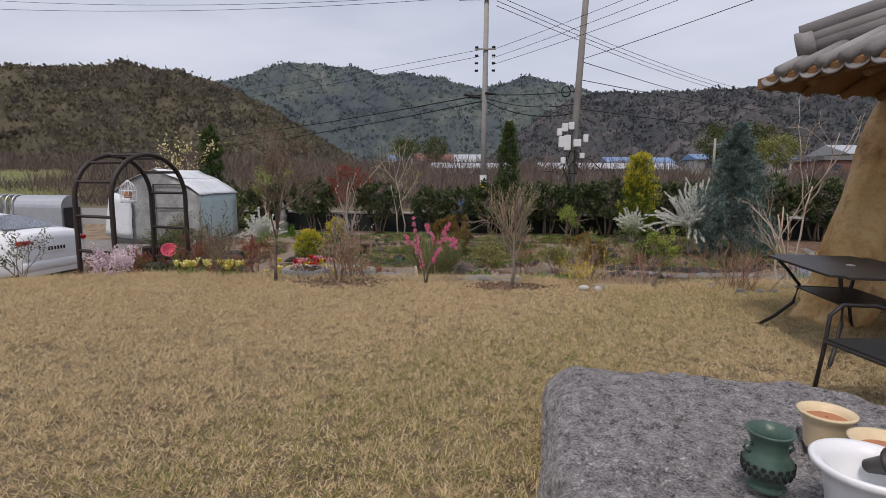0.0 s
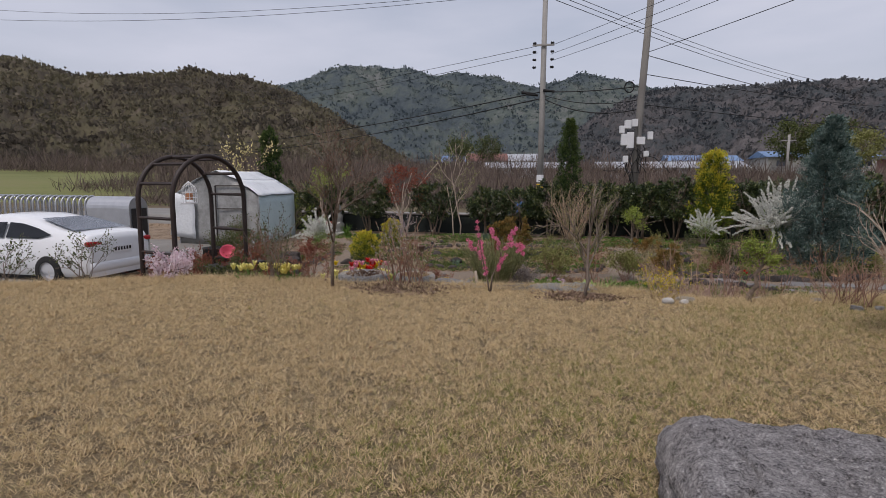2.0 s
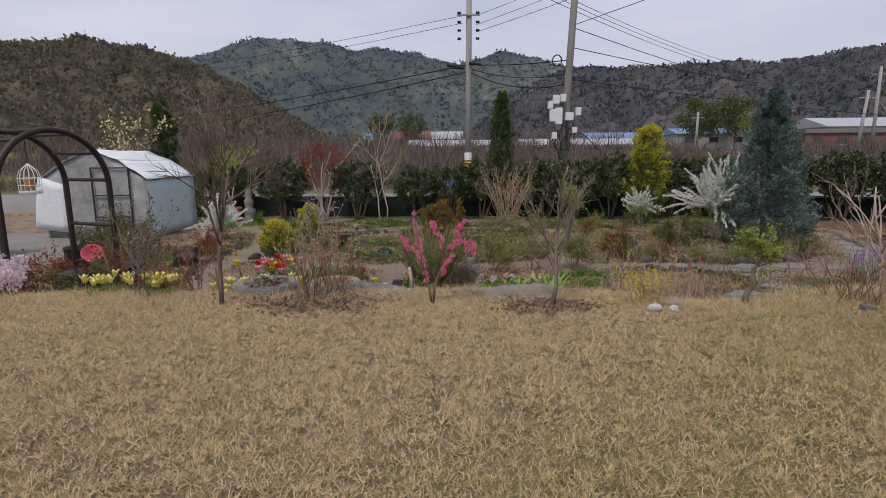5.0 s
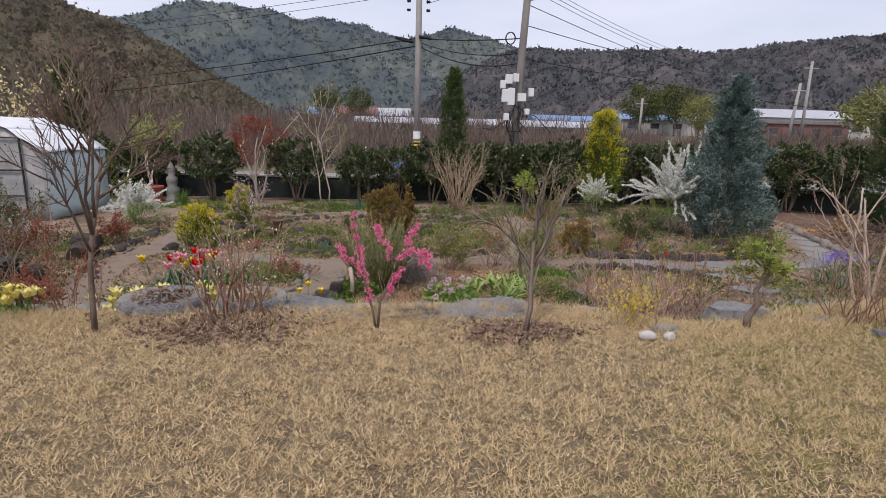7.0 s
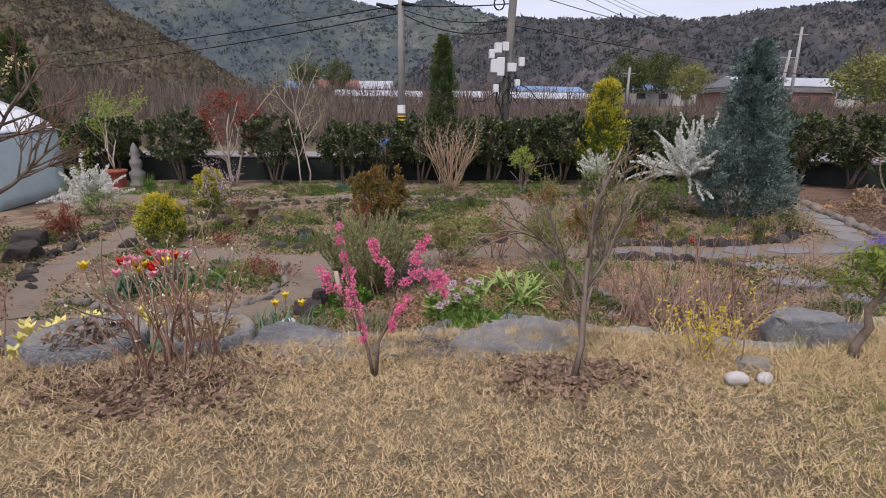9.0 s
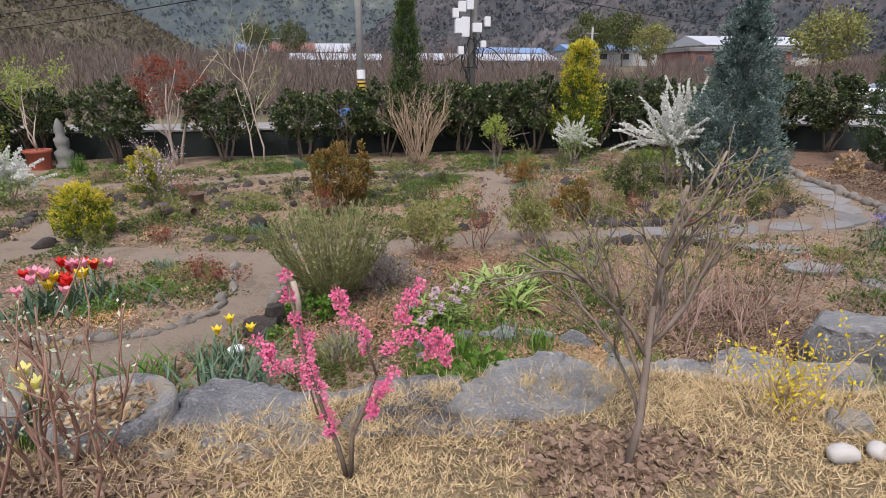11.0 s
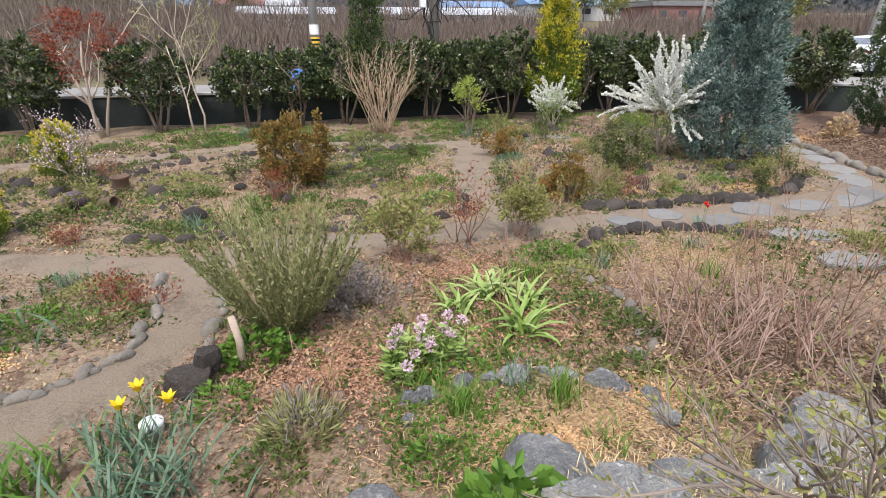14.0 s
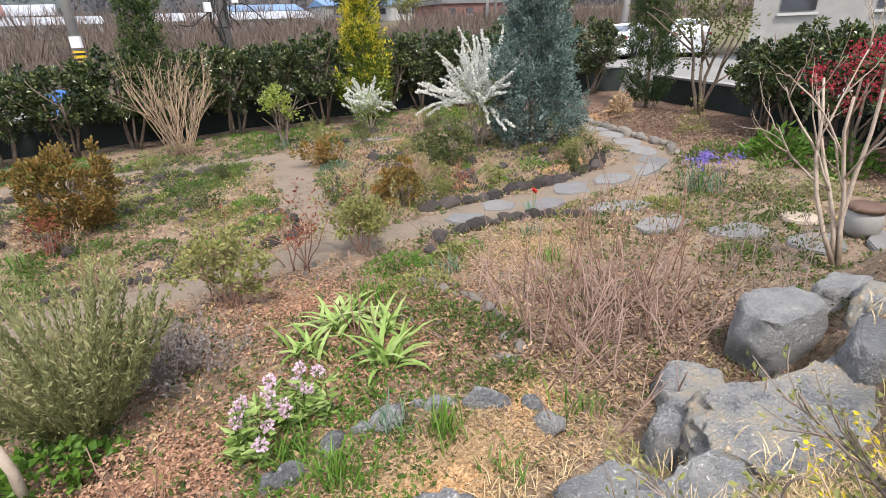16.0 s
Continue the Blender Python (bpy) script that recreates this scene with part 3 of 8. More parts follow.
# ---- hills ----
def hill(name, label, crest, dist, base_d, mat, crown, seed, trees, size, lo=-75, hi=75):
    """A wooded ridge: crest is (bearing, elevation) pairs in degrees as seen from the lawn."""
    rng = np.random.default_rng(seed)
    az = np.linspace(lo, hi, 400)
    el = np.interp(az, [c[0] for c in crest], [c[1] for c in crest])
    top = np.tan(np.radians(el)) * dist + 1.6 - size * 0.6 - dist * 0.0015
    rows = 64
    s = np.linspace(0, 1.25, rows)
    A, S = np.meshgrid(np.radians(az), s)
    T = np.broadcast_to(top, A.shape)
    D = base_d + (dist - base_d) * S
    foot = 0.036 * (base_d - 34) * 1.0 - 2.0
    prof = np.where(S <= 1, smooth01(S) ** 0.9, 1 - (S - 1) * 1.6)
    nz = (np.sin(A * 37 + S * 5 + seed) * np.cos(S * 9 + A * 11) + 0.6 * np.sin(A * 83 + S * 17)) * np.maximum(T, 4) * 0.045 * np.sin(np.pi * np.clip(S, 0, 1))
    H = foot + (T - foot) * prof + nz
    H = H + rng.normal(0, size * 0.17, H.shape) + size * 0.5 * np.sin(A * 140 + 3 * np.sin(S * 40)) * np.sin(S * 70 + 4 * np.sin(A * 60)) * 0.5
    PX, PY = np.sin(A) * D, np.cos(A) * D
    n = len(az)
    ii = np.arange(rows * n).reshape(rows, n)
    q = np.stack([ii[:-1, :-1], ii[:-1, 1:], ii[1:, 1:], ii[1:, :-1]], -1).reshape(-1, 4)
    h = thing(name, label, "hill", (0, 0, 0), kind="structure")
    part("slope", (np.stack([PX, PY, H], -1).reshape(-1, 3), q), mat, h, smooth=True)
    # trees: loose upright crowns of slender twigs and small clumps
    a = rng.uniform(0, n - 1.001, trees)
    b = rng.random(trees) ** 0.85 * 0.815 * (rows - 1)
    i, j = a.astype(int), b.astype(int)
    keep = H[j, i] > foot + 0.5
    i, j, a, b = i[keep], j[keep], a[keep], b[keep]
    fa, fb = (a - i)[:, None], (b - j)[:, None]
    W = np.stack([PX, PY, H], -1)
    P = (W[j, i] * (1 - fa) + W[j, i + 1] * fa) * (1 - fb) + (W[j + 1, i] * (1 - fa) + W[j + 1, i + 1] * fa) * fb
    k = 8
    r = np.repeat(size * (0.25 + 0.6 * rng.random(len(P)) ** 1.5), k)
    Q = np.repeat(P, k, 0) + rng.normal(size=(len(r), 3)) * r[:, None] * np.array([0.5, 0.5, 0.2])
    Dr = rng.normal(size=(len(r), 3)) * np.array([0.7, 0.7, 0.4]) + np.array([0, 0, 1])
    part("tree_cover", leaves(rng, Q, Dr, r * 0.62, r * 0.5, 0.15), crown, h, "mixed pines and bare trees in bud")["kind"] = "stuff"
    return h


# no haze in the air: hill_1 and hill_2 have it in their colours
hill("hill_1", "distant wooded mountain with rounded peaks, blue haze put into its colour",
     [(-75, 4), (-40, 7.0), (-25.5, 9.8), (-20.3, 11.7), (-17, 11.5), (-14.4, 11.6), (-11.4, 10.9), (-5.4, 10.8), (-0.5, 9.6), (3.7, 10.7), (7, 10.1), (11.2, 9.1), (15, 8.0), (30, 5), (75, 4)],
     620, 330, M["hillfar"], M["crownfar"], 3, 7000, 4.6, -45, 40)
hill("hill_2", "long wooded ridge behind the valley, haze put into its colour",
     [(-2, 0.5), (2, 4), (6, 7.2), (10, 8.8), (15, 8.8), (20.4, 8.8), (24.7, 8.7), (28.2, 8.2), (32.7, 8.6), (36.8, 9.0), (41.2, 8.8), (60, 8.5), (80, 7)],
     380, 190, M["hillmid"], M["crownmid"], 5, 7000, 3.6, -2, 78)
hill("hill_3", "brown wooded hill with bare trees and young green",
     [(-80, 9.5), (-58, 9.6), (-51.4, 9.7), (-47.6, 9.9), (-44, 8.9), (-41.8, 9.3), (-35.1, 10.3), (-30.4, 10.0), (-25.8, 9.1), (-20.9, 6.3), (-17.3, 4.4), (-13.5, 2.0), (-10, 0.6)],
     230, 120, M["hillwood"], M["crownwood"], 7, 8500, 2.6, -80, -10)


# ---- brushwood between the lane and the hills ----
def brushwood(name, label, x0, x1, y0, y1, n, h0, h1, mat, seed):
    rng = np.random.default_rng(seed)
    x, y = rng.uniform(x0, x1, n), rng.uniform(y0, y1, n)
    keep = wob(x, y, 0.13, seed) > -0.9
    x, y = x[keep], y[keep]
    n = len(x)
    hgt = (h0 + (h1 - h0) * rng.random(n) ** 2) * (0.75 + 0.25 * wob(x, y, 0.2, 2))
    k = 7
    P = np.repeat(np.stack([x, y, ground_z(x, y)], 1), k, 0)
    D = unit(rng.normal(size=(n * k, 3)) * np.array([0.45, 0.45, 0.1]) + np.array([0, 0, 1]))
    P = P + D * (rng.uniform(0, 0.45, n * k) * np.repeat(hgt, k))[:, None] + rng.normal(size=(n * k, 3)) * np.array([0.3, 0.3, 0])
    L = np.repeat(hgt, k) * rng.uniform(0.4, 0.8, n * k)
    return tagged(part(name, blades(rng, P, D, L, L * 0.035 + 0.012), mat, None), label, "bushes", kind="stuff")


brushwood("brushwood", "bare brown thicket beyond the lane", -42, 72, 40, 72, 9500, 1.6, 3.6, M["brush"], 11)
brushwood("brushwood", "reddish bare thicket at the foot of the hill", -110, 30, 74, 125, 6500, 3.0, 6.0, M["brush"], 12)
brushwood("brushwood", "tall dry reeds beside the lane", -26, 22, 28, 40, 4200, 0.7, 1.9, M["brush"], 13)


# ---- single trees in the valley ----
def far_tree(label, x, y, h, r, mat, seed):
    rng = np.random.default_rng(seed)
    z = float(ground_z(x, y))
    t = thing("far_tree", label, "tree", (x, y, z))
    segs, _, _ = grow(rng, (0, 0, -0.2), (0, 0, 1), h * 0.75, 0.16, 2, (4, 6), 0.1)
    part("trunk", tubes(segs, 5), M["bark"], t, smooth=True)
    n = 2600
    d = unit(rng.normal(size=(60, 3)))
    c = d * rng.uniform(0.5, 1.0, (60, 1)) * np.array([r, r, h * 0.36])
    k = rng.integers(60, size=n)
    P = c[k] + rng.normal(size=(n, 3)) * r * 0.16 + np.array([0, 0, h * 0.62])
    part("foliage", leaves(rng, P, rng.normal(size=(n, 3)) + np.array([0, 0, 0.5]), r * 0.11, r * 0.07), M[mat], t)


far_tree("round yellow-green tree in young leaf in the valley", 39.5, 74, 6.8, 2.5, "sedum", 901)
far_tree("dark spreading pine in the valley", 54, 110, 11, 4.5, "olive", 902)
far_tree("dark spreading pine beside the hill's foot", 46, 108, 10, 4.0, "olive", 903)
far_tree("yellow-green tree in young leaf behind the lane", 45, 52, 6.2, 3.0, "sedum", 904)
far_tree("dark pine at the foot of the brown hill", -17, 118, 9, 3.2, "olive", 905)
far_tree("dark pine at the foot of the brown hill", -11, 122, 9, 3.0, "olive", 906)


# ---- garden walls ----
def wall_run(name, p, q, z0, z1, label):
    w = thing(name, label, "wall", (0, 0, 0), kind="structure")
    p, q = Vector((*p, 0)), Vector((*q, 0))
    d = q - p
    m = Matrix.Translation((p + q) / 2) @ Matrix.Rotation(math.atan2(d.y, d.x), 4, "Z")
    part("wall_body", box(d.length, 0.18, z1 - z0, 0.01, (0, 0, z0)), M["wallpaint"], w, at=m)
    part("wall_capping", box(d.length, 0.26, 0.06, 0.012, (0, 0, z1 + 0.001)), M["wallcap"], w, "pale concrete capping", at=m)
    return w


wall_run("wall_north", (-13, 21.75), (10.6, 21.75), G - 0.1, 0.06, "low dark green rendered wall behind the hedge")
wall_run("wall_corner", (10.75, 21.7), (16.6, 19.6), G - 0.1, 0.06, "low dark green wall turning along the lane")
wall_run("wall_east", (15.3, 17.4), (10.6, 6.4), G - 0.1, -0.02, "low dark green wall beside the lane")

# ---- shrubs and trees: one function for each kind ----
def ball_points(rng, n, rx, ry, rz, shell=0.45, lumps=5, seed=0.0, clumps=0):
    """Points in an uneven crown, gathered in tufts near its surface, with gaps between them."""
    size = np.array([rx, ry, rz])
    m = clumps or n
    d = unit(rng.normal(size=(m, 3)))
    bump = 1 + 0.16 * np.sin(d[:, 0] * lumps + seed) * np.cos(d[:, 1] * lumps * 1.2 + seed) + 0.12 * np.sin(d[:, 2] * lumps * 1.5 + seed * 2 + d[:, 0] * 3)
    r = (1 - shell * rng.random(m) ** 1.6) * bump * rng.normal(1, 0.05, m)
    C = d * r[:, None] * size
    if not clumps:
        return C, d
    k = rng.integers(clumps, size=n)
    off = rng.normal(size=(n, 3)) * size.mean() * 0.62 / math.sqrt(clumps) * rng.uniform(0.6, 1.3, clumps)[k][:, None]
    return C[k] * 0.94 + off, d[k] * 0.7 + unit(off) * 0.8


def bush(name, label, at, rx, h, leaf, n, mat, category="shrub", clear=0.0, stems=7, stem_mat="bark", wide=0.5, group="", seed=1, up=0.2, ry=None, shell=0.45):
    """A leafy shrub of that radius and height; clear: bare stems below the crown."""
    rng = np.random.default_rng(seed)
    t = thing(name, label, category, at, group)
    rz = (h - clear) / 2
    c = np.array([0, 0, clear + rz])
    P, d = ball_points(rng, n, rx, ry or rx, rz, shell, seed=seed, clumps=max(16, n // 42))
    D = d + rng.normal(size=(n, 3)) * 0.7 + np.array([0, 0, up])
    P = P + c
    P[:, 2] = np.maximum(P[:, 2], 0.01)
    part("foliage", leaves(rng, P, D, leaf, leaf * wide), M[mat] if isinstance(mat, str) else mat, t)
    for k in range(stems):
        a = rng.uniform(0, 6.28)
        segs, _, _ = grow(rng, (0.12 * rx * math.cos(a), 0.12 * rx * math.sin(a), -0.03), (0.5 * math.cos(a) * rx / h, 0.5 * math.sin(a) * rx / h, 1), clear + rz * 1.1, 0.012 + 0.012 * h, 1, (2, 3), 0.12)
        part("stem", tubes(segs), M[stem_mat], t, smooth=True)
    return t


def bare(name, label, at, h, spread, stems, mat, levels=2, r=0.008, kids=(2, 4), category="shrub", buds=None, bud=0.02, nb=1, group="", seed=1, lift=0.05, angle=0.6, wander=0.15, shrink=0.55, start=0.35, foot=0.06):
    """Leafless stems fanning from the ground, with buds or flowers on the twigs where there are any."""
    rng = np.random.default_rng(seed)
    t = thing(name, label, category, at, group)
    tips = []
    for k in range(stems):
        a = rng.uniform(0, 6.28)
        s = spread * math.sqrt(rng.uniform(0.02, 1))
        L = h * rng.uniform(0.72, 1.08) / (1 + 0.3 * (levels > 0)) 
        segs, tp, td = grow(rng, (foot * rng.normal(), foot * rng.normal(), -0.03), (s * math.cos(a), s * math.sin(a), h), L * (1 + 0.3 * (levels == 0)), r, levels, kids, wander, lift, angle, shrink, start)
        part("stem", tubes(segs, 4), M[mat], t, smooth=True)
        tips.append((tp, td))
    if buds:
        P = np.repeat(np.concatenate([p for p, _ in tips]), nb, 0)
        D = np.repeat(np.concatenate([d for _, d in tips]), nb, 0)
        P = P + rng.normal(size=P.shape) * bud * 0.5
        part("bud_growth" if nb == 1 else "blossom", leaves(rng, P, D + rng.normal(size=P.shape) * 0.9, bud, bud * 0.6), M[buds], t)
    return t


def cone_tree(name, label, at, h, r, leaf, n, mat, power=0.75, seed=1, low=0.06, lean=1.0, ragged=0.0, category="conifer", tip="", per=34, plume=0.42, gold_from=0.5):
    """An upright conifer: a trunk and plumes of scale leaves that follow an uneven flame-shaped outline; tip: the colour of the young growth."""
    rng = np.random.default_rng(seed)
    t = thing(name, label, category, at)
    part("trunk", tubes([(limb(rng, (0, 0, -0.05), (0, 0, 1), h * 0.8, 6, 0.02), 0.025 + 0.006 * h, 0.008)], 7), M["bark"], t, smooth=True)
    m = n // per
    s = rng.random(m) ** 0.9
    a = rng.uniform(0, 6.28, m)
    prof = np.minimum(1, (s + 0.02) * 7) ** 0.5 * (1 - s) ** power * (1 + 0.10 * np.sin(a * 5 + s * 14 + seed) + 0.08 * np.sin(a * 9 - s * 25))
    prof = prof * (1 + ragged * (np.sin(a * 3 + s * 8 + seed) * np.cos(s * 21 + a * 2) + 0.7 * np.sin(a * 7 + s * 33)))
    rr = r * prof * (1 - 0.7 * rng.random(m) ** 1.8)
    long = r * plume * (0.45 + 0.55 * np.clip(prof, 0, 1.2)) * rng.uniform(0.7, 1.2, m)
    C = np.stack([rr * np.cos(a), rr * np.sin(a), h * (low + (0.97 - low) * s)], 1)
    A = unit(np.stack([np.cos(a), np.sin(a), np.full(m, 1.5 * lean)], 1) + rng.normal(size=(m, 3)) * 0.3)
    k = np.repeat(np.arange(m), per)
    u = rng.uniform(-0.55, 0.75, m * per)
    side = rng.normal(size=(m * per, 3)) * (long[k] * 0.2 * (1.05 - np.abs(u)))[:, None]
    P = C[k] + A[k] * (u * long[k])[:, None] + side
    P[:, 2] = np.maximum(P[:, 2], 0.02)
    D = A[k] + unit(side) * 0.7 + rng.normal(size=P.shape) * 0.25
    young = (0.7 * u + 0.75 * s[k] + rng.normal(0, 0.18, m * per) > gold_from) if tip else np.zeros(m * per, bool)
    part("foliage", leaves(rng, P[~young], D[~young], leaf, leaf * 0.42), M[mat], t)
    if tip:
        part("foliage", leaves(rng, P[young], D[young], leaf, leaf * 0.42), M[tip], t, "young growth at the tips")
    return t


# hedge behind the garden
hedge_kinds = []
for k in range(4):
    hedge_kinds.append(bush("hedge_shrub", "dark glossy evergreen hedge shrub on several thin trunks", (0, -60, G), 1.0, 2.1, 0.095, 5600, "hedge", "hedge shrub", 0.62, 5, "bark", 0.55, "hedge along the low wall", 20 + k, ry=0.75))
spots = [(-9.6, 20.7, 0.95), (-7.9, 20.9, 0.95), (-5.8, 20.75, 1.03), (-3.05, 20.7, 1.02), (-0.95, 20.7, 0.92), (0.2, 20.75, 0.94), (1.35, 20.8, 0.98), (2.5, 20.7, 1.0), (3.6, 20.8, 1.02), (4.75, 20.7, 1.05), (5.9, 20.8, 1.05), (7.9, 20.9, 1.06), (9.1, 20.9, 1.06), (10.4, 20.9, 1.08), (11.8, 20.5, 1.1), (13.3, 20.0, 1.12), (14.8, 19.5, 1.12)]
east = [(12.75, 12.9, 0.88), (12.2, 11.9, 0.95), (11.55, 10.8, 1.0), (10.9, 9.6, 1.0), (10.3, 8.4, 1.0)]
rng = np.random.default_rng(5)
for n, (x, y, s) in enumerate(spots + east):
    src = hedge_kinds[n % 4]
    m = Matrix.Translation((x, y, G)) @ Matrix.Rotation(rng.uniform(-0.4, 0.4) + (3.14 if n % 3 == 0 else 0), 4, "Z")
    if n < 4:
        src.matrix_basis = m
    else:
        o = copy_thing(src, m)
        o.scale = (s, s, s)

cone_tree("columnar_cypress", "tall narrow dark green cypress rising from the hedge", (2.05, 21.1, G), 4.55, 0.56, 0.06, 21000, "cypress", 0.42, 31, tip="cypresstip")
cone_tree("columnar_cypress", "broad dark green cypress beside the lane wall", (13.6, 16.4, G), 4.9, 0.66, 0.055, 36000, "cypress", 0.36, 32, low=0.03, tip="cypresstip", plume=0.36)
cone_tree("columnar_cypress", "dark green cypress behind the plastic greenhouse", (-10.2, 21.0, G), 4.4, 0.6, 0.10, 8000, "cypress", 0.42, 33, tip="cypresstip")
cone_tree("golden_thuja", "golden yellow upright thuja in the hedge", (6.85, 20.0, G), 3.2, 0.66, 0.075, 15000, "goldgreen", 0.30, 34, tip="gold", ragged=0.12, plume=0.5, per=44, gold_from=0.66)
cone_tree("blue_juniper", "large hazy blue-green juniper in the garden bed", (8.0, 14.9, G), 3.75, 1.0, 0.062, 46000, "spruce", 0.72, 35, low=0.03, lean=0.75, ragged=0.2, plume=0.42, per=90)
cone_tree("golden_thuja", "small rounded golden thuja by the sandy path", (-3.45, 13.3, G), 0.80, 0.40, 0.045, 7000, "goldgreen", 0.30, 36, tip="gold", plume=0.35)
cone_tree("golden_thuja", "small golden thuja behind the clay pots", (-3.62, 16.5, G), 0.90, 0.38, 0.05, 5600, "goldgreen", 0.33, 37, tip="gold", plume=0.38)

bush("round_thuja", "round russet and olive thuja bush", (0.2, 15.1, G), 0.62, 1.12, 0.06, 7000, "russet", seed=41, up=0.8)
bush("barberry", "small red barberry twigs beside the round thuja", (-0.1, 14.3, G), 0.24, 0.5, 0.04, 350, "maplered", seed=42)
bush("round_thuja", "low russet brown thuja mound", (4.1, 16.3, G), 0.45, 0.52, 0.055, 1700, "russet", seed=43)
bush("round_thuja", "small russet and green thuja beside the stone edging", (3.97, 13.15, G), 0.33, 0.62, 0.045, 2600, "russet", seed=44, up=0.8)
bush("evergreen_shrub", "low olive green evergreen shrub", (5.85, 14.8, G), 0.52, 0.78, 0.06, 1500, "olive", seed=45)
bush("evergreen_shrub", "small loose yellow-green shrub", (4.1, 18.6, G), 0.36, 1.35, 0.07, 700, "limetree", clear=0.45, seed=46, stems=5)
bush("red_shrub", "bronze-red young maple behind the garden", (-4.25, 20.3, G), 0.9, 2.75, 0.075, 1900, "maplered", clear=1.35, seed=49, stems=3, stem_mat="palebark")
bush("tall_evergreen", "tall thin evergreen on bare trunks by the lane", (13.4, 14.75, G), 0.85, 3.2, 0.09, 1500, "olive", "shrub", 1.15, 4, "bark", seed=52)
bush("scarlet_maple", "scarlet Japanese maple at the east hedge", (9.9, 10.0, G), 0.8, 1.95, 0.055, 1300, "scarlet", clear=0.85, seed=50, stems=3)
bush("yellow_green_shrub", "tall pale yellow-green shrub at the hedge's end", (-8.6, 19.3, G), 1.0, 1.9, 0.07, 1100, "limetree", seed=51, shell=0.8)


def spray_shrub(name, label, at, seed, n, foot_h, L0, L1, e0, e1, thick, leafy_mat, core, droop=-0.055):
    """A shrub of long wands set with white blossom all round, young leaves at the heart."""
    rng = np.random.default_rng(seed)
    t = thing(name, label, "shrub", at)
    for k in range(6):
        a = rng.uniform(0, 6.28)
        part("stem", tubes([(limb(rng, (0.05 * math.cos(a), 0.05 * math.sin(a), -0.03), (0.25 * math.cos(a), 0.25 * math.sin(a), 1), foot_h + 0.1, 5, 0.1), 0.016, 0.01)], 5), M["palebark"], t, smooth=True)
    for k in range(n):
        a = rng.uniform(0, 6.28)
        e = rng.uniform(e0, e1)
        L = rng.uniform(L0, L1)
        start = np.array([rng.normal() * 0.12, rng.normal() * 0.12, foot_h + rng.normal() * 0.1])
        pts = limb(rng, start, (math.cos(a) * math.cos(e), math.sin(a) * math.cos(e), math.sin(e)), L, 9, 0.12, droop)
        part("wand", tubes([(pts, 0.006, 0.003)], 4), M["palebark"], t, smooth=True)
        m = int(210 * L)
        s = np.sort(rng.uniform(0.22, 1.0, m)) * 9
        i = np.minimum(s.astype(int), 8)
        w = thick * np.clip(1.25 - s / 9, 0.25, 0.8) * (0.7 + 0.5 * np.sin(s * 5 + k) ** 2)
        P = pts[i] + (pts[i + 1] - pts[i]) * (s - i)[:, None] + rng.normal(size=(m, 3)) * w[:, None]
        part("spray", leaves(rng, P, rng.normal(size=(m, 3)) + np.array([0, 0, 0.6]), 0.034, 0.03), M["spiraea"], t)
    P, d = ball_points(rng, 900, core, core, core * 0.85, 0.8, clumps=26)
    part("foliage", leaves(rng, P + np.array([0, 0, foot_h + 0.12]), d + rng.normal(size=d.shape) * 0.5, 0.06, 0.025), M[leafy_mat], t)
    return t


spray_shrub("white_spiraea", "white-flowering spiraea with long arching sprays", (7.2, 15.6, G), 61, 88, 0.85, 0.65, 1.5, 0.1, 1.4, 0.022, "spirleaf", 0.62, -0.015)
spray_shrub("white_spiraea", "compact white-flowering shrub in front of the hedge", (6.45, 19.1, G), 62, 46, 0.5, 0.35, 0.8, 0.2, 1.5, 0.026, "lime", 0.68, -0.01)
spray_shrub("white_spiraea", "compact white-flowering shrub beside the garden path", (-5.8, 15.75, G), 63, 60, 0.35, 0.4, 0.85, 0.1, 1.5, 0.03, "lime", 0.55, -0.01)

bare("bare_shrub", "tan leafless shrub fanning from its foot", (2.1, 19.1, G), 2.15, 1.3, 46, "twig", 2, 0.010, (2, 3), seed=71, foot=0.13, lift=0.02, angle=0.38, wander=0.06, shrink=0.42, start=0.45)
bare("bare_tree", "slender pale young tree in bud by the wall", (-2.1, 20.1, G), 3.3, 0.35, 2, "palebark", 3, 0.028, (3, 5), "tree", "limetree", 0.04, 1, seed=72)
bare("budding_shrub", "pinkish grey shrub in bud beside the golden thuja", (-3.15, 15.7, G), 1.25, 0.5, 7, "twiggrey", 2, 0.012, (3, 4), "shrub", "palepink", 0.03, 1, seed=73)
bare("rose_bush", "thin leafless rose stems with red-brown shoots", (2.15, 12.0, G), 1.05, 0.4, 8, "twigred", 2, 0.008, (2, 3), "shrub", "maplered", 0.035, 1, seed=74, lift=-0.02, angle=0.8)
bare("rose_bush", "low rose bush with fresh yellow-green leaves", (2.85, 12.0, G), 0.72, 0.5, 15, "twigred", 2, 0.006, (2, 4), "shrub", "sedum", 0.045, 2, seed=75)
bare("rose_bush", "sparse rose bush with yellow-green shoots", (1.3, 11.5, G), 0.75, 0.5, 14, "twigred", 2, 0.006, (2, 4), "shrub", "sedum", 0.045, 2, seed=76)
bare("bare_shrub", "wide tangle of leafless pinkish brown stems", (3.7, 9.35, G), 0.68, 0.55, 100, "twigpink", 1, 0.008, (1, 3), seed=77, lift=0.01, wander=0.08, foot=0.46, angle=0.38)
bare("bare_shrub", "thin upright leafless stems in the brown thicket", (4.05, 9.65, G), 1.2, 0.6, 26, "twigred", 1, 0.007, (2, 3), seed=78, foot=0.42, angle=0.4, wander=0.08)
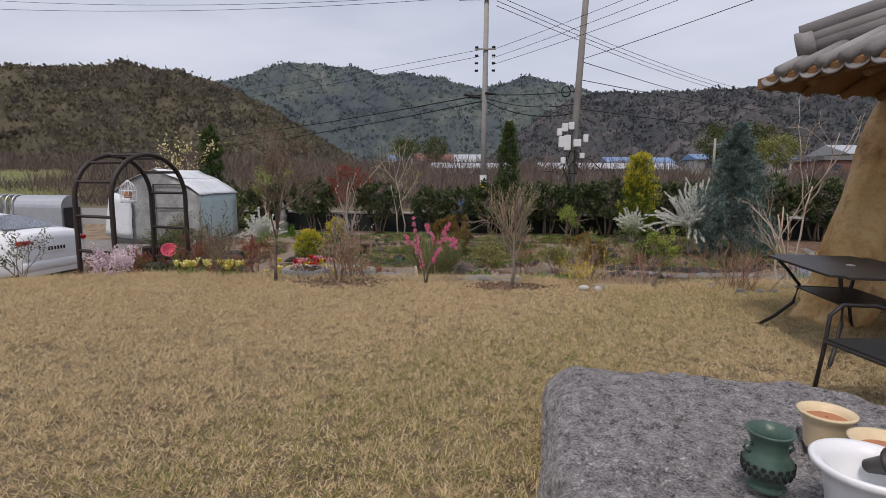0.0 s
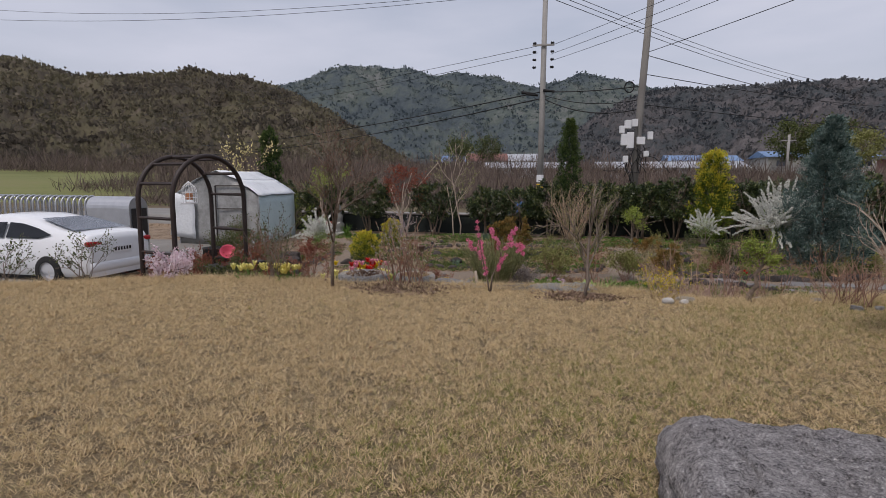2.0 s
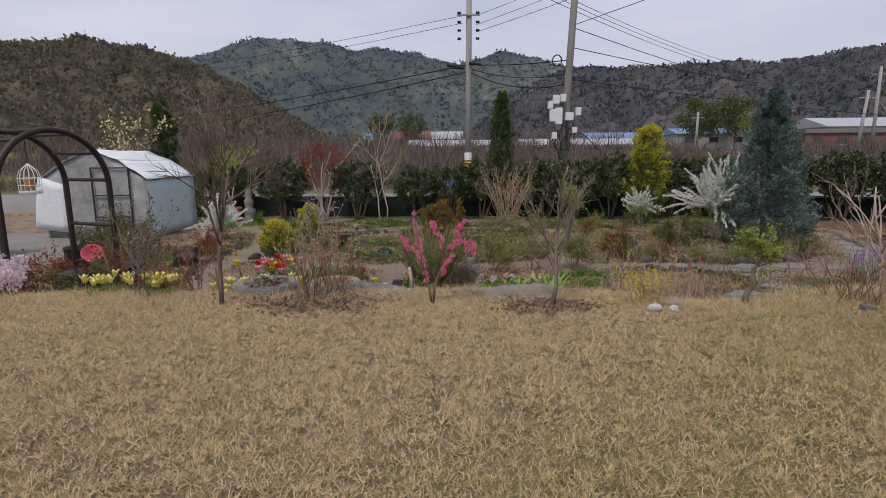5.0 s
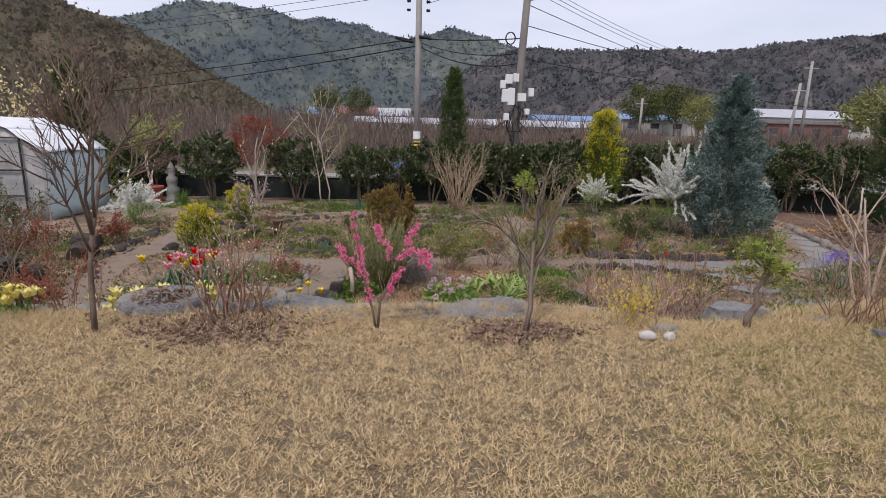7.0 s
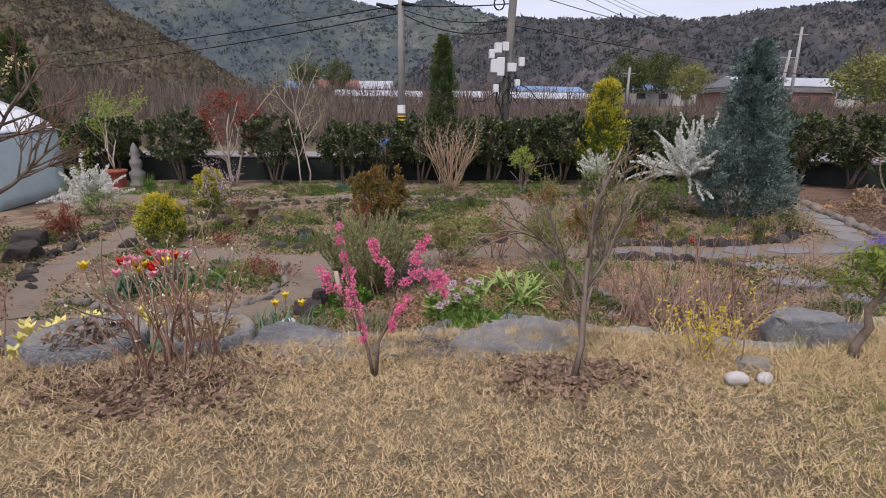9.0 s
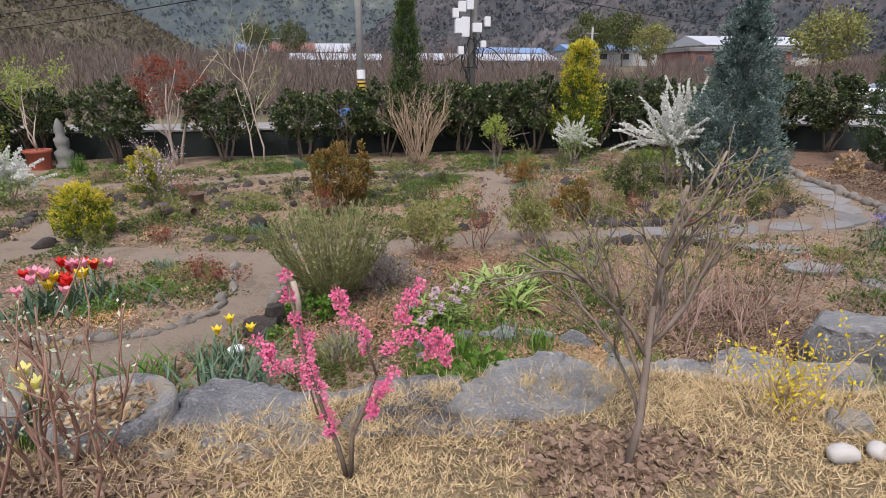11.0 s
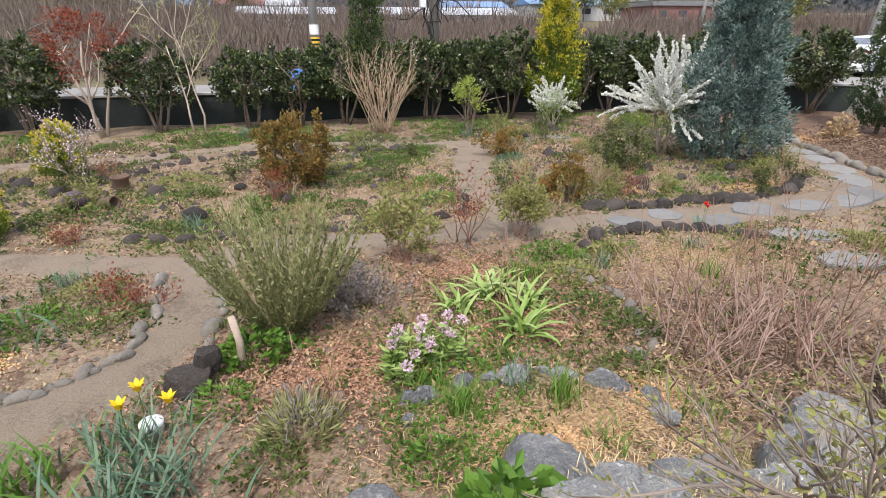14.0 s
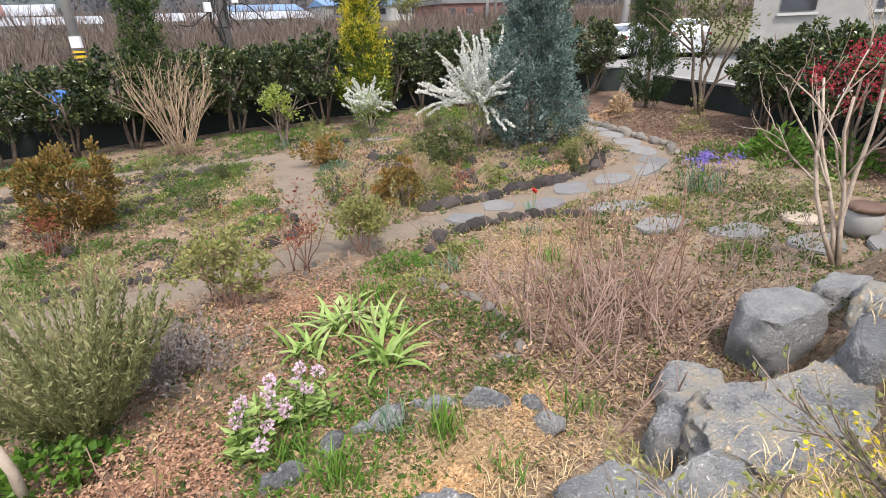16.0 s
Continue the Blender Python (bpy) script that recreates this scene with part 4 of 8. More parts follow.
bare("bare_shrub", "grey dry stems by the east path", (5.2, 8.9, G), 1.05, 0.5, 12, "twiggrey", 1, 0.006, (2, 3), seed=79, foot=0.2)
bare("bare_shrub", "low beige leafless shrub near the stone edging", (3.75, 14.2, G), 0.62, 0.6, 26, "twig", 1, 0.006, (2, 4), "shrub", "sedum", 0.025, 1, seed=80, foot=0.15)

# along the lawn's edge
bare("young_tree", "slim leafless young tree at the lawn's edge", (-1.76, 6.85, 0), 1.7, 0.12, 1, "bark", 3, 0.027, (6, 8), "tree", "maplered", 0.012, 1, seed=81, angle=0.62, shrink=0.55, wander=0.08, start=0.42)
bare("bare_shrub", "leafless willow shrub over a heap of dead leaves", (-0.85, 7.2, 0), 0.95, 0.5, 26, "twigred", 1, 0.009, (2, 3), "shrub", "cream_leaf", 0.022, 1, seed=82, foot=0.12, wander=0.1)
bare("young_tree", "small grey leafless tree with swelling buds", (1.56, 6.97, 0), 1.75, 0.1, 1, "twiggrey", 3, 0.022, (6, 7), "tree", "sedum", 0.018, 1, seed=83, angle=0.5, shrink=0.52, start=0.18)
bare("bare_shrub", "low leafless brown shrub at the lawn's edge", (4.7, 7.25, 0), 0.8, 0.62, 30, "twigred", 1, 0.006, (2, 4), seed=84, foot=0.12)
bare("bare_shrub", "twiggy brown shrub at the lawn's edge", (-2.85, 7.5, -0.1), 1.05, 0.55, 16, "twiggrey", 2, 0.009, (2, 3), "shrub", "olive", 0.03, 1, seed=85, foot=0.12)
bare("bare_shrub", "small leafless shrub with reddish buds", (-2.3, 7.6, -0.1), 0.75, 0.4, 12, "twigred", 1, 0.007, (2, 4), "shrub", "maplered", 0.03, 2, seed=86, foot=0.1)
bare("bare_shrub", "thin shrub with young leaves at the lawn's edge", (-5.55, 6.85, 0), 0.75, 0.5, 9, "twiggrey", 2, 0.007, (2, 3), "shrub", "olive", 0.035, 1, seed=87)
bare("bare_shrub", "thin shrub with green tips at the lawn's edge", (-6.6, 6.5, 0), 0.7, 0.5, 9, "twiggrey", 2, 0.007, (2, 3), "shrub", "olive", 0.035, 1, seed=88)
bare("blossom_shrub", "low shrub covered with pale pink blossom", (-4.55, 7.35, -0.05), 0.5, 0.5, 14, "twiggrey", 1, 0.006, (2, 4), "shrub", "palepink", 0.045, 5, seed=89, foot=0.12)
bare("bare_tree", "pale many-stemmed tree with smooth bark", (6.15, 8.75, G + 0.1), 2.5, 0.95, 4, "palebark", 3, 0.026, (2, 3), "tree", "maplered", 0.014, 1, seed=90, angle=0.5, start=0.4, foot=0.03, wander=0.16, lift=0.1)
bare("bare_tree", "yellow-flowering magnolia beyond the greenhouse", (-11.3, 20.0, G), 3.4, 0.9, 4, "twiggrey", 2, 0.03, (4, 5), "tree", "magnolia", 0.12, 1, seed=91)
bare("bare_tree", "grey leafless tree behind the hedge", (-6.6, 23.5, -0.1), 3.0, 0.8, 4, "twiggrey", 3, 0.03, (3, 4), "tree", seed=92)


# ---- boulders along the lawn's bank ----
rock_meshes = [rock_mesh(100 + k, 5, 12, 0.17, True) for k in range(6)]
plain_rocks = [rock_mesh(100 + k, 4, 12, 0.17, True) for k in range(6)]
small_rocks = [rock_mesh(200 + k, 2, 6, 0.16) for k in range(6)]
pebble_meshes = [rock_mesh(300 + k, 2, 2, 0.07) for k in range(4)]


def boulder(label, x, y, z, sx, sy, sz, rz=0.0, mat="rockgrey", k=0, group="boulders of the bank", tilt=0.0, name="boulder"):
    """A boulder bedded in the ground; z is its middle."""
    me = (rock_meshes if sx > 0.35 and group == "boulders of the bank" and -1 < x < 4.2 else plain_rocks)[k % 6].copy()
    me.materials.clear()
    me.materials.append(M[mat])
    ob = new(name, me)
    ob.matrix_basis = Matrix.Translation((x, y, z)) @ Euler((tilt, 0, rz)).to_matrix().to_4x4() @ Matrix.Diagonal((sx * 1.2, sy * 1.25, sz * 1.12, 1))
    return tagged(ob, label, "boulder", group)


boulder("large flat blue-grey boulder at the lawn's edge", -0.05, 7.55, -0.22, 0.72, 0.42, 0.42, 0.05, "rockgrey", 0)
boulder("low grey boulder at the lawn's edge", 0.85, 7.55, -0.21, 0.55, 0.34, 0.40, 0.1, "rockgrey", 1)
boulder("angular grey boulder at the lawn's edge", 1.42, 7.62, -0.19, 0.52, 0.36, 0.40, 0.3, "rockgrey", 2)
boulder("flat pale grey boulder in the bank", 2.12, 7.64, -0.22, 0.36, 0.28, 0.36, -0.1, "rockgrey", 3)
boulder("dark boulder lower in the bank", 0.5, 8.1, -0.50, 0.42, 0.26, 0.34, 0.4, "rockgrey", 4)
boulder("rounded boulder lower in the bank", 1.5, 8.3, -0.55, 0.36, 0.25, 0.28, 0.9, "rockgrey", 5)
boulder("low grey boulder beside the stone bowls", -0.75, 8.0, -0.42, 0.45, 0.3, 0.36, 0.2, "rockgrey", 2)
boulder("blue-grey boulder standing out of the bank", 4.28, 8.40, -0.40, 0.38, 0.26, 0.34, 0.15, "rockgrey", 1)
boulder("big flat weathered slab with tan stains", 3.38, 7.72, -0.44, 0.88, 0.54, 0.31, -0.3, "rocktan", 3)
boulder("flat grey slab low in the bank", 2.28, 8.06, -0.55, 0.30, 0.26, 0.30, 0.5, "rockgrey", 0)
boulder("dark angular stone below the slab", 2.95, 8.22, -0.57, 0.17, 0.15, 0.26, 0.3, "rockgrey", 4)
boulder("brown-grey stone half covered with dead leaves", 3.42, 8.45, -0.62, 0.30, 0.22, 0.2, 0.3, "rocktan", 2)
boulder("pale flat rock at the lawn's corner", 4.78, 7.9, -0.26, 0.30, 0.24, 0.24, 0.1, "rocktan", 5)
boulder("grey rock standing on the lawn's bank", 4.15, 7.72, -0.22, 0.30, 0.22, 0.24, 0.2, "rockgrey", 4)
boulder("grey rock beside the pale tree", 5.1, 8.25, -0.40, 0.30, 0.24, 0.26, 0.6, "rockgrey", 0)
boulder("grey rock at the lawn's corner", 5.6, 7.6, -0.1, 0.36, 0.26, 0.2, 0.6, "rockgrey", 1)
boulder("flat grey rock at the garden path", -2.75, 8.15, -0.4, 0.5, 0.3, 0.36, 0.1, "rockgrey", 3)
boulder("low grey rock below the young tree", -3.1, 8.0, -0.35, 0.5, 0.3, 0.36, -0.2, "rockgrey", 4)
boulder("dark grey rock of the bank", -3.9, 7.7, -0.35, 0.45, 0.3, 0.33, 0.2, "rockgrey", 5)
for n, (x, y, s) in enumerate([(2.55, 6.8, 0.058), (2.73, 6.8, 0.048)]):
    o = new("river_stone", pebble_meshes[n].copy())
    o.data.materials.append(M["paleston"])
    o.matrix_basis = Matrix.Translation((x, y, s * 0.55)) @ Matrix.Rotation(0.6 * n, 4, "Z") @ Matrix.Diagonal((s * 1.25, s, s * 0.8, 1))
    tagged(o, "pale rounded river stone lying on the lawn", "stone", "pale stones on the lawn")
boulder("small tan stone in the dry grass", 2.78, 7.02, 0.01, 0.12, 0.09, 0.07, 0.3, "rocktan", 1, name="stone")
for n, (x, y, s) in enumerate([(4.6, 6.9, 0.1), (4.85, 6.95, 0.08), (5.05, 7.0, 0.07), (4.35, 7.25, 0.09)]):
    boulder("small grey stone at the lawn's edge", x, y, 0.02, s * 0.8, s * 0.6, s * 0.5, n, "rockgrey", n, "small stones at the lawn's edge", name="stone")

# stone bowls
for (x, y, z, r, h, lab, wood) in [(-1.52, 7.6, -0.13, 0.36, 0.22, "shallow round stone bowl filled with dark soil", "soil"), (-0.74, 7.62, -0.15, 0.29, 0.25, "round tan millstone with a hollow", "rocktan")]:
    t = thing("stone_bowl", lab, "bowl", (x, y, z))
    part("bowl", lathe([(r * 0.8, 0), (r, h * 0.5), (r * 1.02, h * 0.9), (r * 0.96, h), (r * 0.8, h * 0.99), (r * 0.74, h * 0.93), (0.01, h * 0.9)], 36, False), M["rocktan"], t, smooth=True)
    rg = np.random.default_rng(int(r * 100))
    n = 260
    a, rr = rg.uniform(0, 6.28, n), r * 0.68 * np.sqrt(rg.random(n))
    P = np.stack([rr * np.cos(a), rr * np.sin(a), np.full(n, h * 0.93)], 1)
    part("filling", leaves(rg, P, rg.normal(size=(n, 3)), 0.05, 0.03), M["deadleaf" if wood == "soil" else "straw"], t)["kind"] = "stuff"


# ---- edgings of stones ----
def edging(name, label, pts, size, mat, step, seed, meshes, category="stone edging", base=None):
    """A row of single stones along a line in the garden."""
    rng = np.random.default_rng(seed)
    t = thing(name, label, category, (0, 0, 0))
    pts = np.array(pts, float)
    seg = np.linalg.norm(np.diff(pts, axis=0), axis=1)
    cum = np.concatenate([[0], np.cumsum(seg)])
    d = 0.0
    shared = []
    for m0 in meshes[:4]:
        m1 = m0.copy()
        m1.materials.clear()
        m1.materials.append(M[mat])
        shared.append(m1)
    while d < cum[-1]:
        i = min(np.searchsorted(cum, d, "right") - 1, len(seg) - 1)
        f = (d - cum[i]) / seg[i]
        p = pts[i] * (1 - f) + pts[i + 1] * f
        s = size * rng.uniform(0.45, 1.15)
        ang = math.atan2(*(pts[i + 1] - pts[i])[::-1])
        z = float(ground_z(p[0], p[1]))
        ob = new("stone", shared[rng.integers(len(shared))])
        ob.parent = t
        ob.matrix_basis = Matrix.Translation((p[0] + rng.normal() * 0.035, p[1] + rng.normal() * 0.035, z + s * 0.12)) @ Euler((rng.normal() * 0.3, rng.normal() * 0.3, ang + rng.normal() * 0.25)).to_matrix().to_4x4() @ Matrix.Diagonal((s * 1.15, s * 0.75, s * 0.7, 1))
        d += s * step
    return t


bs = [(-3.4, 10.4), (-2.6, 10.03), (-2.0, 9.95), (-1.65, 9.95), (-1.3, 10.07), (-1.01, 10.35), (-0.94, 10.65), (-0.95, 11.2), (-1.05, 11.7)]
edging("bed_edging", "curved row of grey cobbles round the tulip bed", bs, 0.088, "pebble", 1.7, 1, pebble_meshes)
edging("bed_edging", "row of grey cobbles beside the rosemary", [(-0.42, 11.25), (-0.38, 10.8), (-0.5, 10.35)], 0.10, "pebble", 1.9, 2, pebble_meshes)
edging("bed_edging", "dark lava stones in a low arc", [(0.95, 9.15), (1.07, 9.29), (1.4, 9.38), (1.7, 9.42), (2.0, 9.4), (2.36, 9.26), (2.5, 9.05), (2.62, 8.68)], 0.13, "rockgrey", 1.75, 3, small_rocks)
edging("bed_edging", "small grey stones dividing two beds", [(2.72, 9.4), (2.85, 9.55), (3.06, 9.75), (3.2, 10.1), (3.15, 10.6), (2.95, 11.0)], 0.08, "pebble", 1.8, 4, small_rocks)
edging("bed_edging", "dark lava stones along the flagstone path", [(4.25, 12.75), (5.0, 12.62), (5.6, 12.75), (6.4, 12.7), (7.2, 12.75), (7.75, 12.85), (8.3, 13.4)], 0.16, "rockdark", 1.2, 5, small_rocks)
edging("bed_edging", "dark lava stones round the mulched bed", [(3.55, 11.55), (3.75, 11.85), (4.4, 11.8), (4.9, 11.75), (5.2, 11.6), (5.6, 11.35)], 0.15, "rockdark", 1.25, 6, small_rocks)
edging("bed_edging", "dark stones bordering the middle bed", [(3.35, 13.2), (3.5, 13.6), (3.45, 14.3), (3.8, 15.0), (4.0, 15.6)], 0.10, "rockdark", 1.9, 7, small_rocks)
edging("bed_edging", "dark stones along the far bed", [(-2.7, 15.9), (-2.0, 17.0), (-0.9, 17.5), (0.3, 17.4), (1.3, 17.2), (2.6, 17.3)], 0.13, "rockdark", 2.2, 8, small_rocks)
edging("bed_edging", "low dark stones along the cross path", [(-1.6, 12.9), (-0.6, 12.8), (0.4, 12.85), (1.6, 12.75), (2.5, 13.0), (2.6, 13.9)], 0.11, "rockdark", 2.3, 9, small_rocks)
edging("bed_edging", "rounded river cobbles along the winding path", [(10.9, 16.4), (10.55, 15.3), (10.35, 14.6), (10.0, 13.7), (9.75, 12.9), (9.3, 12.5)], 0.17, "pebble", 1.6, 10, pebble_meshes)
edging("bed_edging", "dark stones along the western path", [(-4.0, 10.8), (-4.65, 11.8), (-4.75, 13.0), (-4.85, 14.2), (-5.1, 15.2)], 0.13, "rockdark", 1.8, 11, small_rocks)
edging("bed_edging", "dark stones along the thuja bed", [(-3.3, 12.8), (-3.75, 13.6), (-3.9, 14.6), (-4.0, 15.6), (-4.3, 16.3)], 0.10, "rockdark", 2.2, 12, small_rocks)
rng = np.random.default_rng(77)
for n in range(34):
    x, y = rng.uniform(-5, 8), rng.uniform(12.8, 19.5)
    if abs(x - 3.1) < 0.7 and y < 17.5:
        continue
    s = rng.uniform(0.07, 0.19)
    o = new("lava_stone", small_rocks[n % 6])
    if not o.data.materials:
        o.data.materials.append(M["rockdark"])
    o.matrix_basis = Matrix.Translation((x, y, G + s * 0.2)) @ Matrix.Rotation(n, 4, "Z") @ Matrix.Diagonal((s, s * 0.8, s * 0.7, 1))
    tagged(o, "dark porous lava stone in a garden bed", "stone", "lava stones in the beds")
boulder("dark knobbly lava rock like driftwood", -0.42, 9.8, G + 0.08, 0.17, 0.12, 0.18, 0.3, "rockdark", 4, "lava stones in the beds", name="lava_stone")
boulder("dark lava knob on the garden rock", -0.33, 9.86, G + 0.2, 0.09, 0.08, 0.13, 0.9, "rockdark", 1, "lava stones in the beds", name="lava_stone")

# ---- sand paths ----
PATHS = []


def ribbon(name, label, pts, width, mat, seed, lift=0.014):
    rng = np.random.default_rng(seed)
    pts = np.array(pts, float)
    seg = np.linalg.norm(np.diff(pts, axis=0), axis=1)
    cum = np.concatenate([[0], np.cumsum(seg)])
    s = np.linspace(0, cum[-1], max(8, int(cum[-1] / 0.12)))
    c = np.stack([np.interp(s, cum, pts[:, 0]), np.interp(s, cum, pts[:, 1])], 1)
    for _ in range(6):
        c[1:-1] = (c[:-2] + 2 * c[1:-1] + c[2:]) / 4
    PATHS.append((c, width))
    t = unit(np.gradient(c, axis=0))
    nrm = np.stack([-t[:, 1], t[:, 0]], 1)
    w = width * (0.5 + 0.09 * np.sin(s * 3.1 + seed) + 0.06 * np.sin(s * 7.7 + seed) + rng.normal(0, 0.02, len(s)))
    us = np.linspace(-1, 1, 7)
    V = []
    for u in us:
        q = c + nrm * (w * u)[:, None]
        V.append(np.column_stack([q, ground_z(q[:, 0], q[:, 1]) + lift * (1 - abs(u) ** 4 * 1.1)]))
    V = np.stack(V, 1)
    n, m = len(s), len(us)
    ii = np.arange(n * m).reshape(n, m)
    F = np.stack([ii[:-1, :-1], ii[1:, :-1], ii[1:, 1:], ii[:-1, 1:]], -1).reshape(-1, 4)[:, ::-1]
    return tagged(part(name, (V.reshape(-1, 3), F), M[mat], None, smooth=True), label, "path", kind="structure")


ribbon("path_west", "trodden sandy path curving past the tulip bed", [(-5.4, 10.6), (-4.3, 9.75), (-3.0, 9.45), (-2.2, 9.45), (-1.5, 9.62), (-1.0, 10.0), (-0.68, 10.5), (-0.66, 11.2), (-0.75, 11.9), (-0.3, 12.35), (0.9, 12.35), (2.3, 12.3), (3.1, 12.35), (4.6, 12.25)], 0.62, "sand", 1)
ribbon("path_middle", "trodden sandy path leading to the hedge", [(2.9, 12.2), (2.95, 13.0), (2.95, 14.0), (3.15, 15.2), (3.5, 16.3), (3.85, 17.6)], 0.72, "sand", 2, 0.018)
ribbon("path_left", "sandy path beside the golden thuja", [(-3.6, 9.8), (-4.1, 10.9), (-4.25, 12.2), (-4.25, 13.6), (-4.5, 15.2), (-5.0, 16.8), (-6.2, 18.2)], 0.6, "sand", 3, 0.018)
ribbon("path_cross", "faint sandy path across the beds", [(-0.7, 12.0), (-2.1, 12.35), (-4.2, 12.9)], 0.5, "sand", 4, 0.02)
ribbon("path_far", "faint sandy path below the hedge", [(-5.2, 17.2), (-3.2, 17.6), (-1.0, 18.2), (1.0, 18.1), (3.8, 17.6)], 0.5, "sand", 5, 0.02)
ribbon("path_east", "sandy winding path set with flagstones", [(4.4, 12.2), (5.6, 12.1), (7.0, 12.2), (8.4, 12.35), (9.2, 13.2), (9.9, 14.8), (10.4, 16.6)], 0.85, "sand", 6, 0.016)


def flagstone(x, y, r, a, k, seed):
    """An irregular paving slab with chipped rounded edges."""
    rng = np.random.default_rng(seed)
    bm = bmesh.new()
    n = 8
    vs = []
    for i in range(n):
        t = i / n * 6.283
        rr = r * (1 + 0.13 * math.sin(2 * t + seed) + rng.normal() * 0.11)
        vs.append(bm.verts.new((rr * math.cos(t) * 1.25, rr * math.sin(t) * 0.85, 0)))
    f = bm.faces.new(vs)
    ext = bmesh.ops.extrude_face_region(bm, geom=[f])
    for v in ext["geom"]:
        if isinstance(v, bmesh.types.BMVert):
            v.co.z += 0.055
    bmesh.ops.recalc_face_normals(bm, faces=bm.faces[:])
    bmesh.ops.bevel(bm, geom=[e for e in bm.edges if all(v.co.z > 0.03 for v in e.verts)], offset=0.012, segments=2, affect="EDGES")
    ob = part("flagstone", bm, M["flag"], None)
    ob.matrix_basis = Matrix.Translation((x, y, float(ground_z(x, y)) - 0.028)) @ Euler((rng.normal() * 0.02, rng.normal() * 0.02, a)).to_matrix().to_4x4()
    return tagged(ob, "grey irregular flagstone set in the sandy path", "flagstone", "flagstones of the garden path")


for n, (x, y, r, a) in enumerate([(4.35, 12.1, 0.26, 0.1), (4.95, 12.25, 0.24, 0.3), (5.5, 11.95, 0.3, 0.0), (6.1, 11.15, 0.3, -0.5), (5.98, 10.45, 0.3, 0.2), (6.45, 9.8, 0.3, -0.3), (6.75, 9.15, 0.3, 0.1), (6.35, 12.2, 0.32, 0.1), (7.15, 12.15, 0.34, 0.2), (7.95, 12.2, 0.32, 0.2), (8.6, 12.5, 0.34, 0.9), (9.1, 13.1, 0.34, 1.0), (9.5, 13.75, 0.34, 1.2), (9.85, 14.5, 0.32, 1.1), (10.1, 15.2, 0.32, 1.2), (10.4, 16.0, 0.3, 1.2), (7.2, 8.6, 0.3, 0.4), (5.2, 17.8, 0.3, 0.2), (5.9, 17.6, 0.28, 0.1)]):
    flagstone(x, y, r, a, n, 400 + n)


# ---- litter on the beds ----
def litter(name, label, boxes, n, L, W, mat, seed, mask=None):
    rng = np.random.default_rng(seed)
    Ps = []
    for x, y, rx, ry, share in boxes:
        k = int(n * share)
        a = rng.uniform(0, 6.28, k)
        r = np.minimum(np.abs(rng.normal(0, 0.62, k)) ** 0.8, 1.7) * (1 + 0.2 * np.sin(a * 3 + x) + 0.12 * np.sin(a * 7 + y))
        Ps.append(np.stack([x + rx * r * np.cos(a), y + ry * r * np.sin(a)], 1))
    P = np.concatenate(Ps)
    if mask is not None:
        P = P[mask(P[:, 0], P[:, 1], rng)]
    z = ground_z(P[:, 0], P[:, 1]) + 0.006 + rng.random(len(P)) * 0.02
    D = rng.normal(size=(len(P), 3)) * np.array([1, 1, 0.25])
    return tagged(part(name, leaves(rng, np.column_stack([P, z]), D, L, W, 0.15), M[mat], None), label, "litter", kind="stuff")


def not_path(x, y, rng):
    """Keeps litter off the trodden lines."""
    on = np.zeros(len(x), bool)
    fuzz = rng.normal(0, 0.05, len(x))
    for c, width in PATHS:
        near = np.full(len(x), 9.0)
        for px, py in c:
            near = np.minimum(near, np.hypot(x - px, y - py))
        on |= near < width * 0.44 + fuzz
    return ~on


litter("straw_litter", "straw and dry stalks on the beds", [(2.0, 8.9, 1.5, 0.6, 0.34), (4.4, 11.0, 1.3, 0.7, 0.18), (0, 15, 9, 6, 0.30), (6, 14.5, 3.5, 3, 0.18)], 42000, 0.055, 0.007, "straw", 1, not_path)
litter("bark_chips", "reddish bark chips on the beds", [(0.5, 9.75, 1.0, 0.62, 0.42), (1.9, 11.2, 1.3, 0.8, 0.3), (2.2, 10.2, 1.2, 0.8, 0.28)], 17000, 0.028, 0.018, "chip", 2, not_path)
litter("dead_leaves", "brown dead leaves under the bare thicket", [(3.7, 9.3, 1.4, 1.0, 0.42), (4.2, 8.6, 1.0, 0.5, 0.14), (11.2, 13.5, 1.6, 3.4, 0.5), (-4.2, 9.2, 1.5, 1.0, 0.12), (7.5, 18.5, 3.5, 1.4, 0.14)], 30000, 0.034, 0.02, "deadleaf", 3, not_path)
litter("dead_leaves", "brown dead leaves and bark over the eastern bed", [(12.2, 15.6, 1.4, 1.8, 0.5), (11.2, 12.5, 1.0, 1.6, 0.5)], 9000, 0.07, 0.04, "deadleaf", 14, not_path)
litter("leaf_heap", "heap of brown leaves round the willow shrub", [(-0.85, 7.05, 0.62, 0.32, 0.72), (1.55, 6.95, 0.42, 0.22, 0.28)], 7500, 0.05, 0.028, "deadleaf", 4)
litter("orange_mulch", "patches of pale orange sawdust mulch", [(1.75, 8.75, 0.4, 0.2, 0.2), (2.6, 9.0, 0.25, 0.22, 0.1), (7.2, 13.25, 0.6, 0.22, 0.2), (5.3, 13.4, 0.4, 0.2, 0.12), (-2.1, 10.45, 0.35, 0.2, 0.14), (11.2, 16.3, 0.7, 0.5, 0.24)], 20000, 0.019, 0.014, "orange_mulch", 5)
litter("gravel", "fine grit and clods on the garden soil", [(0, 14, 9, 6.5, 0.7), (2, 10, 4, 2, 0.3)], 26000, 0.022, 0.018, "chip", 6, not_path)


